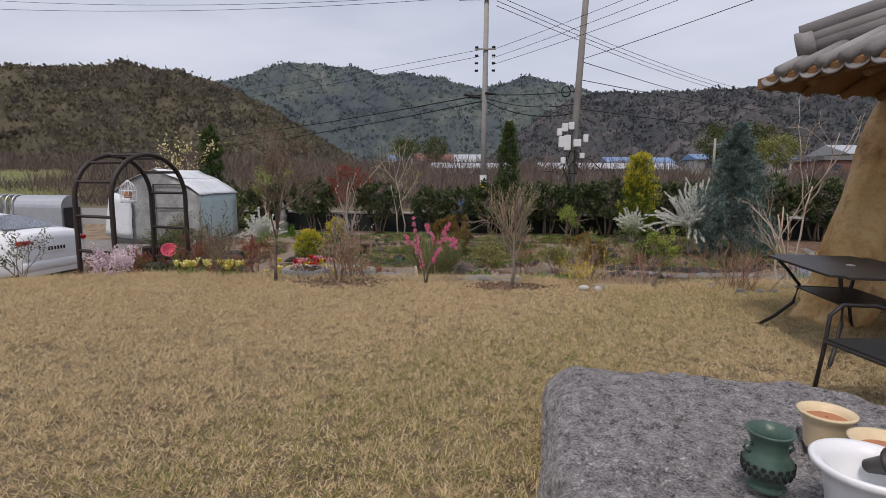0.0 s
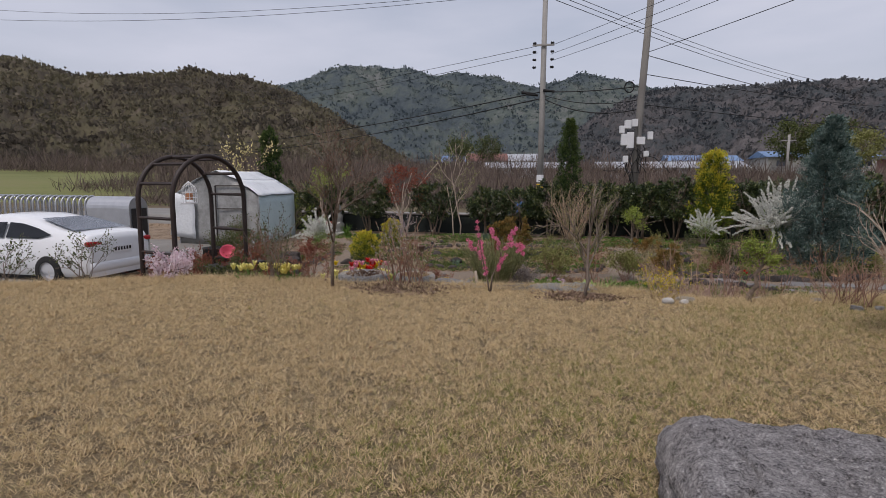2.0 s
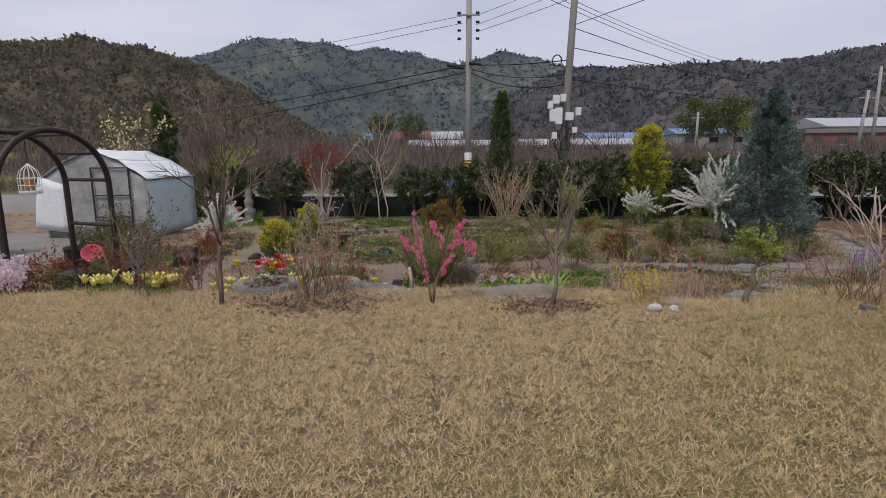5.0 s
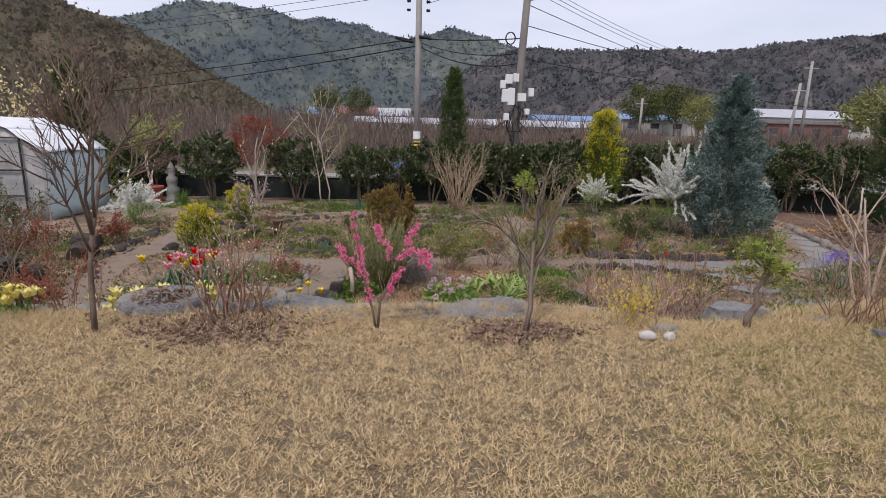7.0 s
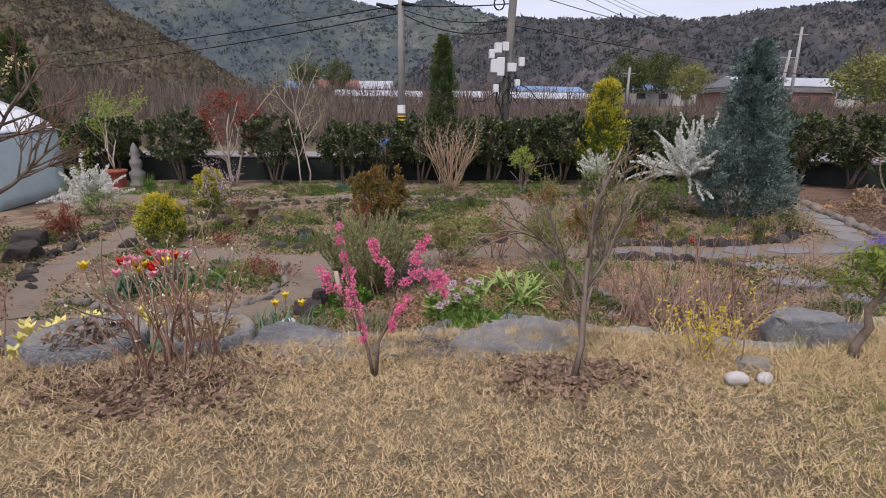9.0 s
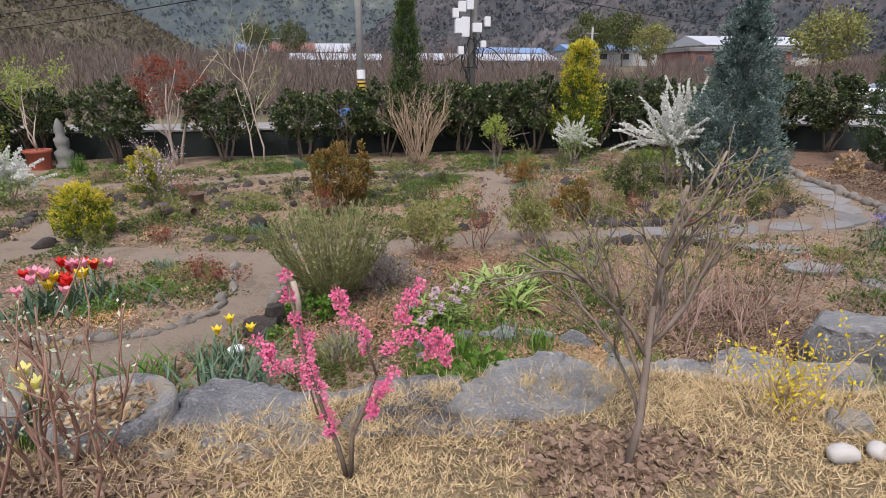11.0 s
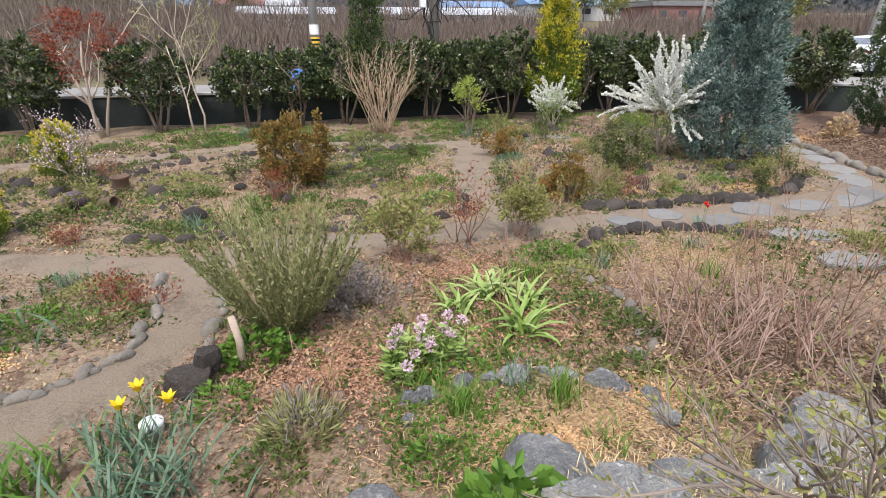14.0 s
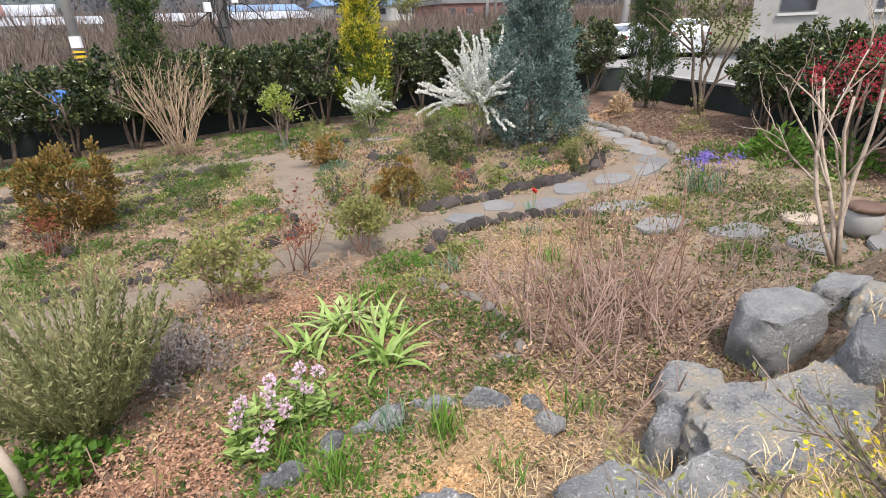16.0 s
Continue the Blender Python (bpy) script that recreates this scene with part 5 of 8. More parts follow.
def rubble(name, label, n, size, mat, seed, x0, x1, y0, y1, thresh):
    """Broken bits of stone and clods lying thick in some places and thin in others."""
    rng = np.random.default_rng(seed)
    x, y = rng.uniform(x0, x1, n), rng.uniform(y0, y1, n)
    keep = (vnoise(x, y, 1.3, seed) + rng.normal(0, 0.12, n) > thresh) & not_path(x, y, rng) & (y > edge_y(x) + 0.5)
    x, y = x[keep], y[keep]
    m = len(x)
    base = np.array([[1, 0, 0], [0, 1, 0], [-1, 0, 0], [0, -1, 0], [0, 0, 0.8], [0, 0, -0.4]], float)
    V = base[None] * (size * rng.uniform(0.4, 1.5, (m, 1, 1)) ** 1.5) * rng.uniform(0.6, 1.4, (m, 6, 1)) + rng.normal(size=(m, 6, 3)) * size * 0.12
    V = V + np.column_stack([x, y, ground_z(x, y) + size * 0.15])[:, None]
    F = np.array([[0, 1, 4], [1, 2, 4], [2, 3, 4], [3, 0, 4], [1, 0, 5], [2, 1, 5], [3, 2, 5], [0, 3, 5]])
    F = ((np.arange(m) * 6)[:, None, None] + F[None]).reshape(-1, 3)
    return tagged(part(name, (V.reshape(-1, 3), F), M[mat], None), label, "rubble", kind="stuff")


rubble("lava_rubble", "dark lava rubble strewn over the beds", 9000, 0.04, "rockdark", 21, -5.5, 9.5, 12.6, 20, 0.6)
rubble("soil_clods", "brown clods of garden soil", 16000, 0.026, "deadleaf", 22, -5.5, 9.5, 8.7, 20, 0.48)
rubble("grey_grit", "grey stone chips on the beds", 5000, 0.024, "pebble", 23, -5.5, 9.5, 8.7, 20, 0.55)


def weeds(name, label, n, k, mat, seed, x0, x1, y0, y1, L, thresh):
    rng = np.random.default_rng(seed)
    x, y = rng.uniform(x0, x1, n), rng.uniform(y0, y1, n)
    keep = (wob(x, y, 0.9, seed) + rng.normal(0, 0.4, n) > thresh) & not_path(x, y, rng) & (y > edge_y(x) + 0.3)
    x, y = np.repeat(x[keep], k), np.repeat(y[keep], k)
    x, y = x + rng.normal(0, 0.045, len(x)), y + rng.normal(0, 0.045, len(x))
    P = np.column_stack([x, y, ground_z(x, y) + rng.random(len(x)) * 0.03])
    D = rng.normal(size=P.shape) * np.array([1, 1, 0.5]) + np.array([0, 0, 0.8])
    return tagged(part(name, leaves(rng, P, D, L, L * 0.45), M[mat], None), label, "weeds", kind="stuff")


weeds("low_weeds", "small green weeds scattered over the beds", 9500, 9, "moss", 3, -6, 9.5, 8.6, 20, 0.05, 0.05)
weeds("low_weeds", "yellow-green creeping weeds over the beds", 5000, 9, "sedum", 5, -6, 9.5, 9, 20, 0.045, 0.2)
weeds("low_weeds", "bright green mats between the stones of the middle beds", 2600, 12, "fresh", 15, -2, 4, 12.8, 18.5, 0.04, 0.75)
weeds("low_weeds", "dark green mats below the boulders", 1500, 10, "fresh", 16, 0.8, 4.2, 8.6, 11.5, 0.045, 0.8)
weeds("dry_stubble", "brown dry stubble over the beds", 4200, 7, "straw", 7, -6, 11, 8.4, 20, 0.05, 0.2)
weeds("dry_stubble", "dark brown dead stems over the beds", 6500, 7, "deadleaf", 8, -6, 11, 9, 20, 0.036, 0.3)
weeds("low_weeds", "fresh green weeds below the hedge", 1800, 10, "fresh", 9, -7, 10, 18.4, 20.8, 0.06, -0.2)


# ---- lawn ----
def lawn(name, label, x0, x1, y0, y1, n, L, W, mat, seed, edge=False, where=None, per=4):
    """Short tufts of a few blades each, closer together in some places than in others."""
    rng = np.random.default_rng(seed)
    x = rng.uniform(x0, x1, n)
    y = edge_y(x) + rng.normal(-0.2, 0.17, n) if edge else y0 + (y1 - y0) * rng.random(n)
    k = y < edge_y(x) + (0.42 if edge else 0.12)
    k &= vnoise(x, y, 9.0, 2) * 0.45 + vnoise(x, y, 24.0, 5) * 0.55 + rng.normal(0, 0.09, n) > 0.25
    if where is not None:
        k &= where(x, y, rng)
    x, y = np.repeat(x[k], per), np.repeat(y[k], per)
    n = len(x)
    a = rng.uniform(0, 6.28, n)
    lean = rng.uniform(0.3, 2.4, n)
    x, y = x + 0.007 * np.cos(a), y + 0.007 * np.sin(a)
    P = np.column_stack([x, y, ground_z(x, y) - 0.003])
    D = unit(np.stack([lean * np.cos(a), lean * np.sin(a), np.ones(n)], 1))
    clump = 0.55 + 0.9 * vnoise(x, y, 14.0, 8)
    return tagged(part(name, blades(rng, P, D, L * rng.uniform(0.5, 1.4, n) * clump, W * rng.uniform(0.7, 1.3, n)), M[mat], None), label, "grass", kind="stuff")


def green_patch(x, y, rng):
    return (wob(x, y, 0.55, 4.0) + 0.25 * x - 0.35 + rng.normal(0, 0.45, len(x))) > 0.5


lawn("lawn_grass", "short dry straw-coloured lawn grass", -8, 7.5, 1.2, 7.7, 205000, 0.046, 0.0054, "blade", 1)
lawn("lawn_grass", "greener lawn grass coming through the straw", -6, 7.5, 1.2, 7.7, 75000, 0.046, 0.0053, "bladegreen", 2, where=green_patch)
lawn("edge_grass", "longer dry grass along the lawn's edge", -8, 7, 0, 0, 7000, 0.11, 0.005, "blade", 3, edge=True)


# ---- small garden plants ----
def straps_plant(name, label, at, n, L, W, lean, mat, category="plant", r=0.06, seed=1, group=""):
    rng = np.random.default_rng(seed)
    t = thing(name, label, category, at, group)
    a = rng.uniform(0, 6.28, n)
    P = np.stack([rng.normal(0, r, n), rng.normal(0, r, n), np.full(n, -0.01)], 1)
    part("leaf_tuft", straps(rng, P, a, L * rng.uniform(0.6, 1.15, n), np.full(n, W), lean * rng.uniform(0.4, 1.3, n)), M[mat], t)
    return t


def cover(label, x, y, r, h, leaf, n, mat, seed, name="ground_cover", category="ground cover", wide=0.5, group=""):
    rng = np.random.default_rng(seed)
    a, q = rng.uniform(0, 6.28, n), np.sqrt(rng.random(n))
    q = q * (1 + 0.25 * np.sin(a * 3 + seed) + 0.15 * np.sin(a * 7 + seed))
    px, py = r * q * np.cos(a), r * 0.8 * q * np.sin(a)
    z = h * (1 - q ** 2).clip(0) * rng.random(n)
    zz = ground_z(x + px, y + py) - ground_z(x, y)
    t = thing(name, label, category, (x, y, float(ground_z(x, y))), group)
    D = np.stack([np.cos(a), np.sin(a), np.full(n, 0.9)], 1) + rng.normal(size=(n, 3)) * 0.6
    part("foliage", leaves(rng, np.stack([px, py, z + zz], 1), D, leaf, leaf * wide), M[mat], t)
    return t


def flower_heads(rng, t, spots, r, petals, mat, name="flower"):
    """Cupped flowers of several petals on thin stems."""
    for (x, y, h) in spots:
        part("flower_stalk", tubes([(np.array([[x * 0.85, y * 0.85, 0], [x * 0.95, y * 0.95, h * 0.5], [x, y, h]]), 0.004, 0.003)], 4), M["fresh"], t)
        a = np.arange(petals) * 6.283 / petals + rng.uniform(0, 1)
        P = np.stack([x + 0.15 * r * np.cos(a), y + 0.15 * r * np.sin(a), np.full(petals, h - 0.005)], 1)
        part(name, straps(rng, P, a, np.full(petals, r * 1.5), np.full(petals, r * 0.95), np.full(petals, 0.42), 4), M[mat], t)


# rosemary and lavender
rng = np.random.default_rng(501)
t = thing("rosemary_bush", "large upright grey-green rosemary bush", "shrub", (0.17, 10.45, G))
for k in range(150):
    a, s = rng.uniform(0, 6.28), math.sqrt(rng.random())
    L = rng.uniform(0.85, 1.2) * (1 - 0.12 * s)
    pts = limb(rng, (0.13 * math.cos(a) * s, 0.13 * math.sin(a) * s, 0), (0.86 * s * math.cos(a), 0.86 * s * math.sin(a), 1), L, 7, 0.05, 0.06)
    n = 92
    f = rng.uniform(0.15, 1, n) * 7
    i = np.minimum(f.astype(int), 6)
    P = pts[i] + (pts[i + 1] - pts[i]) * (f - i)[:, None]
    d = unit(pts[i + 1] - pts[i])
    spike = join(tubes([(pts, 0.005, 0.002)], 4), leaves(rng, P, d + rng.normal(size=(n, 3)) * 0.4, 0.045, 0.013))
    part("sprig", spike, M["rosemary"], t)
bare("lavender_bush", "grey dry lavender bush beside the rosemary", (0.82, 10.7, G), 0.5, 0.45, 40, "twiggrey", 1, 0.004, (2, 4), "shrub", "lavender", 0.03, 3, seed=502, foot=0.12)
cover("broad fresh green leaves at the rosemary's foot", -0.02, 10.08, 0.3, 0.25, 0.065, 300, "fresh", 503, wide=0.8)
cover("broad green leaves at the foot of the bank", 1.15, 7.98, 0.26, 0.22, 0.09, 150, "fresh", 504, wide=0.8)

# tulips
rng = np.random.default_rng(510)
t = straps_plant("tulip_clump", "clump of red, yellow and pink tulips in bloom", (-2.58, 10.8, G), 150, 0.28, 0.035, 0.5, "glaucous", "tulips", 0.3, 511)
cols = ["tulred", "tulred", "tulyel", "tulpink", "tulred", "tulyel", "tulpink", "tulpink"]
for k in range(30):
    x, y = rng.normal(0, 0.27), rng.normal(0, 0.2)
    flower_heads(rng, t, [(x, y, rng.uniform(0.22, 0.42))], 0.075, 6, cols[k % 8], "tulip_flower")
t = straps_plant("tulip", "single red tulip by the flagstone path", (5.12, 11.72, G), 7, 0.22, 0.03, 0.5, "glaucous", "tulip", 0.03, 512)
flower_heads(rng, t, [(0, 0, 0.32), (0.05, 0.02, 0.28)], 0.035, 6, "tulred", "tulip_flower")
# daffodils and strap-leaved plants
t = straps_plant("daffodil_clump", "daffodil clump with two yellow flowers", (-0.62, 9.25, G), 80, 0.3, 0.018, 0.5, "glaucous", "daffodils", 0.14, 513)
flower_heads(rng, t, [(-0.06, 0.03, 0.3), (0.03, 0.1, 0.36), (0.2, 0.03, 0.3)], 0.05, 6, "tulyel", "daffodil_flower")
straps_plant("daffodil_clump", "clump of blue-green daffodil leaves", (-0.5, 8.85, G), 110, 0.36, 0.022, 0.6, "glaucous", "daffodils", 0.16, 514)
straps_plant("daffodil_clump", "clump of dark green strap leaves", (-1.15, 8.95, G), 90, 0.34, 0.024, 0.7, "fresh", "plant", 0.18, 515)
straps_plant("daffodil_clump", "low strap leaves behind the stone bowl", (-1.75, 8.75, G), 90, 0.3, 0.024, 0.7, "glaucous", "plant", 0.2, 516)
for n, (x, y) in enumerate([(-2.0, 7.72), (-2.6, 7.42), (-2.8, 7.5), (-1.72, 8.05), (-3.3, 7.45)]):
    t = straps_plant("primrose", "primrose clump with pale yellow flowers", (x, y, float(ground_z(x, y))), 30, 0.14, 0.04, 0.9, "fresh", "flowers", 0.1, 520 + n, "primroses by the bank")
    flower_heads(rng, t, [(rng.normal(0, 0.12), rng.normal(0, 0.08), rng.uniform(0.1, 0.19)) for _ in range(17)], 0.055, 5, "paleyel")
for n, (x, y) in enumerate([(-1.75, 7.92), (-1.45, 7.98), (-2.05, 7.85), (-1.2, 8.02)]):
    z = float(ground_z(x, y))
    t = straps_plant("pale_daffodil", "clump of pale yellow daffodils behind the stone bowl", (x, y, z), 40, 0.34, 0.02, 0.5, "fresh", "daffodils", 0.1, 1300 + n, "pale daffodils behind the bowl")
    flower_heads(rng, t, [(rng.normal(0, 0.13), rng.normal(0, 0.07), -0.14 - z + rng.uniform(0.04, 0.16)) for _ in range(7 if n < 3 else 3)], 0.062, 6, "paleyel")
for n, (x, y, L, k) in enumerate([(1.95, 10.65, 0.42, 34), (2.05, 9.95, 0.46, 42), (1.62, 10.45, 0.34, 26), (2.3, 10.4, 0.4, 30), (2.15, 10.75, 0.36, 24)]):
    straps_plant("day_lily", "day lily clump of pale lime arching leaves", (x, y, G), int(k * 0.8), L * 0.85, 0.046, 0.95, "lime", "plant", 0.06, 530 + n, "day lilies")
for n, (x, y, L, k, m) in enumerate([(1.3, 9.15, 0.24, 70, "fresh"), (1.78, 9.32, 0.2, 50, "glaucous"), (1.98, 9.1, 0.27, 70, "fresh"), (1.15, 9.45, 0.2, 50, "fresh"), (2.75, 8.75, 0.2, 40, "fresh"), (1.5, 8.7, 0.14, 30, "fresh"), (2.1, 8.65, 0.14, 26, "fresh"), (2.45, 10.9, 0.3, 40, "fresh"), (-1.0, 13.2, 0.22, 50, "glaucous"), (-0.9, 19.0, 0.35, 120, "glaucous"), (-0.4, 14.0, 0.26, 40, "fresh"), (3.95, 18.2, 0.3, 40, "glaucous"), (-6.3, 19.4, 0.5, 120, "fresh"), (3.35, 11.0, 0.2, 40, "glaucous"), (4.6, 11.2, 0.2, 30, "glaucous"), (4.3, 10.6, 0.2, 30, "fresh"), (-1.9, 11.8, 0.2, 40, "glaucous")]):
    straps_plant("strap_leaf_clump", "tuft of fresh green strap leaves", (x, y, G), k, L, 0.012, 0.45, m, "plant", 0.07, 540 + n, "tufts in the beds")


def phlox(at, seed, n):
    rng = np.random.default_rng(seed)
    t = thing("lilac_flower_clump", "lilac-flowered plant with lime green leaves", "flowers", at, "lilac flowers")
    for k in range(n):
        a, r = rng.uniform(0, 6.28), rng.uniform(0.02, 0.16)
        h = rng.uniform(0.18, 0.4)
        foot = np.array([r * math.cos(a) * 0.5, r * math.sin(a) * 0.5, 0])
        tip = np.array([r * math.cos(a), r * math.sin(a), h])
        part("flower_stalk", tubes([(np.array([foot, (foot + tip) / 2, tip]), 0.004, 0.003)], 4), M["fresh"], t)
        m = 18
        s = rng.uniform(0.0, 0.85, m)
        P = foot + (tip - foot) * s[:, None]
        aa = rng.uniform(0, 6.28, m)
        part("stem_leaves", leaves(rng, P, np.stack([np.cos(aa), np.sin(aa), np.full(m, 0.4)], 1), 0.1, 0.034), M["lime"], t)["kind"] = "stuff"
        if k % 3 != 1:
            P = tip + unit(rng.normal(size=(44, 3))) * 0.032 * rng.uniform(0.6, 1, (44, 1))
            part("flower_head", leaves(rng, P, P - tip + rng.normal(size=(44, 3)) * 0.02, 0.022, 0.022), M["lilac"], t)["kind"] = "stuff"
    return t


phlox((0.95, 9.58, G), 560, 9)
phlox((1.25, 9.75, G), 561, 10)
phlox((1.47, 9.68, G), 562, 3)

# pink peach at the lawn's edge
rng = np.random.default_rng(570)
t = thing("dwarf_peach", "dwarf peach tree thick with pink blossom", "tree", (0.40, 7.05, 0))
limbs = [([(0, 0, -0.03), (-0.03, 0, 0.15), (-0.08, 0, 0.32), (-0.14, 0.01, 0.6), (-0.17, 0.02, 0.84)], 0.012, 0.35, 15),
         ([(0.01, 0, -0.03), (0.03, 0, 0.2), (0.08, 0, 0.3), (0.13, 0.01, 0.42), (0.15, 0.02, 0.5)], 0.013, 1.1, 0),
         ([(0.06, 0, 0.26), (0.12, -0.02, 0.33), (0.19, -0.02, 0.45)], 0.006, 0.3, 9),
         ([(0.14, 0.01, 0.44), (0.1, 0.02, 0.6), (0.03, 0.02, 0.72), (0.01, 0.02, 0.77)], 0.006, 0.25, 10),
         ([(0.14, 0.02, 0.48), (0.22, 0.02, 0.58), (0.34, 0.0, 0.6), (0.42, 0, 0.57)], 0.006, 0.2, 12),
         ([(0.24, 0.02, 0.58), (0.27, 0.04, 0.68), (0.29, 0.04, 0.78)], 0.005, 0.3, 7),
         ([(0.3, 0.0, 0.6), (0.36, 0.02, 0.54), (0.42, 0.0, 0.5)], 0.005, 0.4, 6),
         ([(-0.1, 0, 0.3), (-0.14, 0.05, 0.45), (-0.13, 0.07, 0.62)], 0.005, 0.4, 8),
         ([(-0.16, 0, 0.45), (-0.24, -0.04, 0.55), (-0.29, -0.04, 0.66)], 0.005, 0.3, 7)]
for pts, r, first, clusters in limbs:
    pts = np.array(pts, float) * np.array([1, 1, 1.07])
    part("branch", tubes([(pts, r, r * 0.45)], 6), M["bark"], t, smooth=True)
    for q in np.linspace(first, 1, clusters):
        f = q * (len(pts) - 1)
        i = min(int(f), len(pts) - 2)
        c = pts[i] + (pts[i + 1] - pts[i]) * (f - i) + rng.normal(size=3) * 0.012
        n = 44
        P = c + unit(rng.normal(size=(n, 3))) * 0.024 * rng.random((n, 1)) ** 0.5
        part("blossom", leaves(rng, P, P - c + rng.normal(size=(n, 3)) * 0.012, 0.014, 0.014), M["pink"], t)
# forsythia and the small crooked tree
bare("forsythia", "low forsythia with yellow flowers on thin stems", (2.55, 7.1, -0.02), 0.55, 0.6, 16, "twig", 1, 0.006, (2, 4), "shrub", "forsythia", 0.024, 2, seed=571, foot=0.08)
rng = np.random.default_rng(572)
t = thing("crooked_tree", "small crooked tree with lime green young leaves", "tree", (3.53, 7.06, 0.0))
part("trunk", tubes([(np.array([[0, 0, -0.04], [0.0, 0, 0.1], [0.07, 0, 0.22], [0.05, 0.02, 0.34], [0.13, 0, 0.48], [0.12, 0.02, 0.62]]), 0.035, 0.012)], 8), M["bark"], t, smooth=True)
for k in range(11):
    a = rng.uniform(0, 6.28)
    segs, tp, td = grow(rng, (0.1 + rng.normal() * 0.02, 0, rng.uniform(0.38, 0.62)), (math.cos(a), math.sin(a) * 0.8, 0.5), 0.2, 0.008, 1, (2, 3))
    part("branch", tubes(segs, 4), M["bark"], t)
    P = np.repeat(tp, 4, 0)
    part("leaf_spray", leaves(rng, P + rng.normal(size=P.shape) * 0.02, rng.normal(size=P.shape) + np.array([0, 0, 0.4]), 0.04, 0.02), M["limetree"], t)["kind"] = "stuff"

# eastern bed
straps_plant("agapanthus", "clump with violet-blue starry flowers", (7.7, 11.0, G), 60, 0.4, 0.016, 0.5, "glaucous", "flowers", 0.16, 580)
rng = np.random.default_rng(581)
for k in range(12):
    x, y, h = 7.7 + rng.normal() * 0.25, 11.0 + rng.normal() * 0.2, rng.uniform(0.38, 0.55)
    t = thing("violet_flower", "violet-blue flower head on a thin stalk", "flower", (x, y, G), "violet-blue flowers")
    part("flower_stalk", tubes([(np.array([[0, 0, -0.02], [0.01, 0, h * 0.5], [0, 0.01, h]]), 0.004, 0.003)], 4), M["fresh"], t)
    part("flower_head", leaves(rng, np.array([0, 0, h]) + rng.normal(size=(30, 3)) * 0.035, rng.normal(size=(30, 3)), 0.045, 0.014), M["violet"], t)["kind"] = "stuff"
for n, (x, y, r, h, m, l, k) in enumerate([(8.0, 10.3, 0.32, 0.6, "rosemary", 0.06, 500), (7.4, 9.7, 0.3, 0.3, "moss", 0.05, 400), (8.6, 9.9, 0.3, 0.55, "rosemary", 0.06, 400), (10.3, 11.3, 0.7, 0.55, "fresh", 0.16, 420), (10.1, 10.2, 0.5, 0.5, "fresh", 0.14, 300), (9.6, 12.0, 0.5, 0.3, "moss", 0.08, 300), (11.3, 13.5, 0.4, 0.8, "sedum", 0.06, 400), (9.5, 16.2, 0.5, 0.8, "limetree", 0.09, 500), (12.3, 16.2, 0.35, 0.6, "straw", 0.12, 300)]):
    cover("leafy green perennial in the eastern bed", x, y, r, h, l, k, m, 590 + n, "perennial", "plant", 0.45, "perennials of the eastern bed")
# low cover in the beds
spots = [(1.33, 15.0, 0.5, "moss"), (2.16, 13.6, 0.36, "fresh"), (-2.84, 13.9, 0.45, "moss"), (-1.38, 13.2, 0.4, "moss"), (-1.9, 11.0, 0.45, "fresh"), (-1.3, 10.9, 0.45, "moss"), (-1.6, 11.5, 0.4, "sedum"), (-2.1, 10.5, 0.25, "fresh"), (3.0, 11.5, 0.35, "fresh"), (1.5, 13.1, 0.35, "fresh"), (0.3, 14.1, 0.3, "moss"), (2.3, 14.6, 0.35, "fresh"), (1.6, 17.3, 0.4, "moss"), (-3.3, 12.6, 0.45, "moss"), (2.5, 17.2, 0.5, "moss"), (1.0, 15.9, 0.45, "sedum"), (1.8, 16.2, 0.5, "moss"), (4.1, 15.7, 0.38, "glaucous"), (1.8, 14.4, 0.4, "sedum"), (1.9, 18.3, 0.6, "moss"), (2.9, 10.9, 0.42, "sedum"), (2.75, 10.2, 0.36, "moss"), (2.9, 9.75, 0.3, "moss"), (2.65, 9.3, 0.24, "moss"), (-5.2, 9.4, 0.6, "moss"), (-4.5, 8.7, 0.5, "moss"), (0.0, 19.2, 0.7, "fresh"), (-1.8, 19.0, 0.7, "moss"), (-3.4, 18.4, 0.6, "olive"), (-4.9, 18.6, 0.7, "olive"), (5.4, 18.2, 0.6, "moss"), (5.2, 15.6, 0.4, "moss"), (6.8, 13.6, 0.35, "fresh"), (5.8, 13.3, 0.22, "fresh"), (8.0, 14.0, 0.4, "moss"), (4.9, 14.2, 0.5, "sedum"), (3.6, 11.3, 0.3, "sedum"), (-0.2, 9.55, 0.24, "fresh"), (0.1, 8.95, 0.25, "moss"), (0.3, 9.2, 0.27, "rosemary"), (6.6, 10.9, 0.4, "sedum"), (5.0, 8.4, 0.35, "moss"), (5.7, 9.4, 0.4, "moss"), (0.9, 13.6, 0.4, "moss"), (0.3, 13.4, 0.35, "sedum"), (-0.3, 16.4, 0.5, "moss"), (-1.6, 15.6, 0.5, "sedum"), (-1.2, 14.6, 0.4, "moss"), (-2.9, 11.9, 0.3, "moss"), (1.05, 8.75, 0.2, "fresh"), (-5.6, 12.5, 0.6, "moss"), (-6.3, 13.8, 0.7, "olive"), (9.2, 17.5, 0.6, "moss")]
names = {"straw": "dry brown remains of a perennial", "moss": "low green ground cover on the sandy soil", "fresh": "fresh bright green low garden plant", "sedum": "yellow-green creeping cover on sandy soil", "glaucous": "blue-green mat of small leaves", "olive": "olive green low shrub in the beds", "rosemary": "grey-green dwarf plant in the beds"}
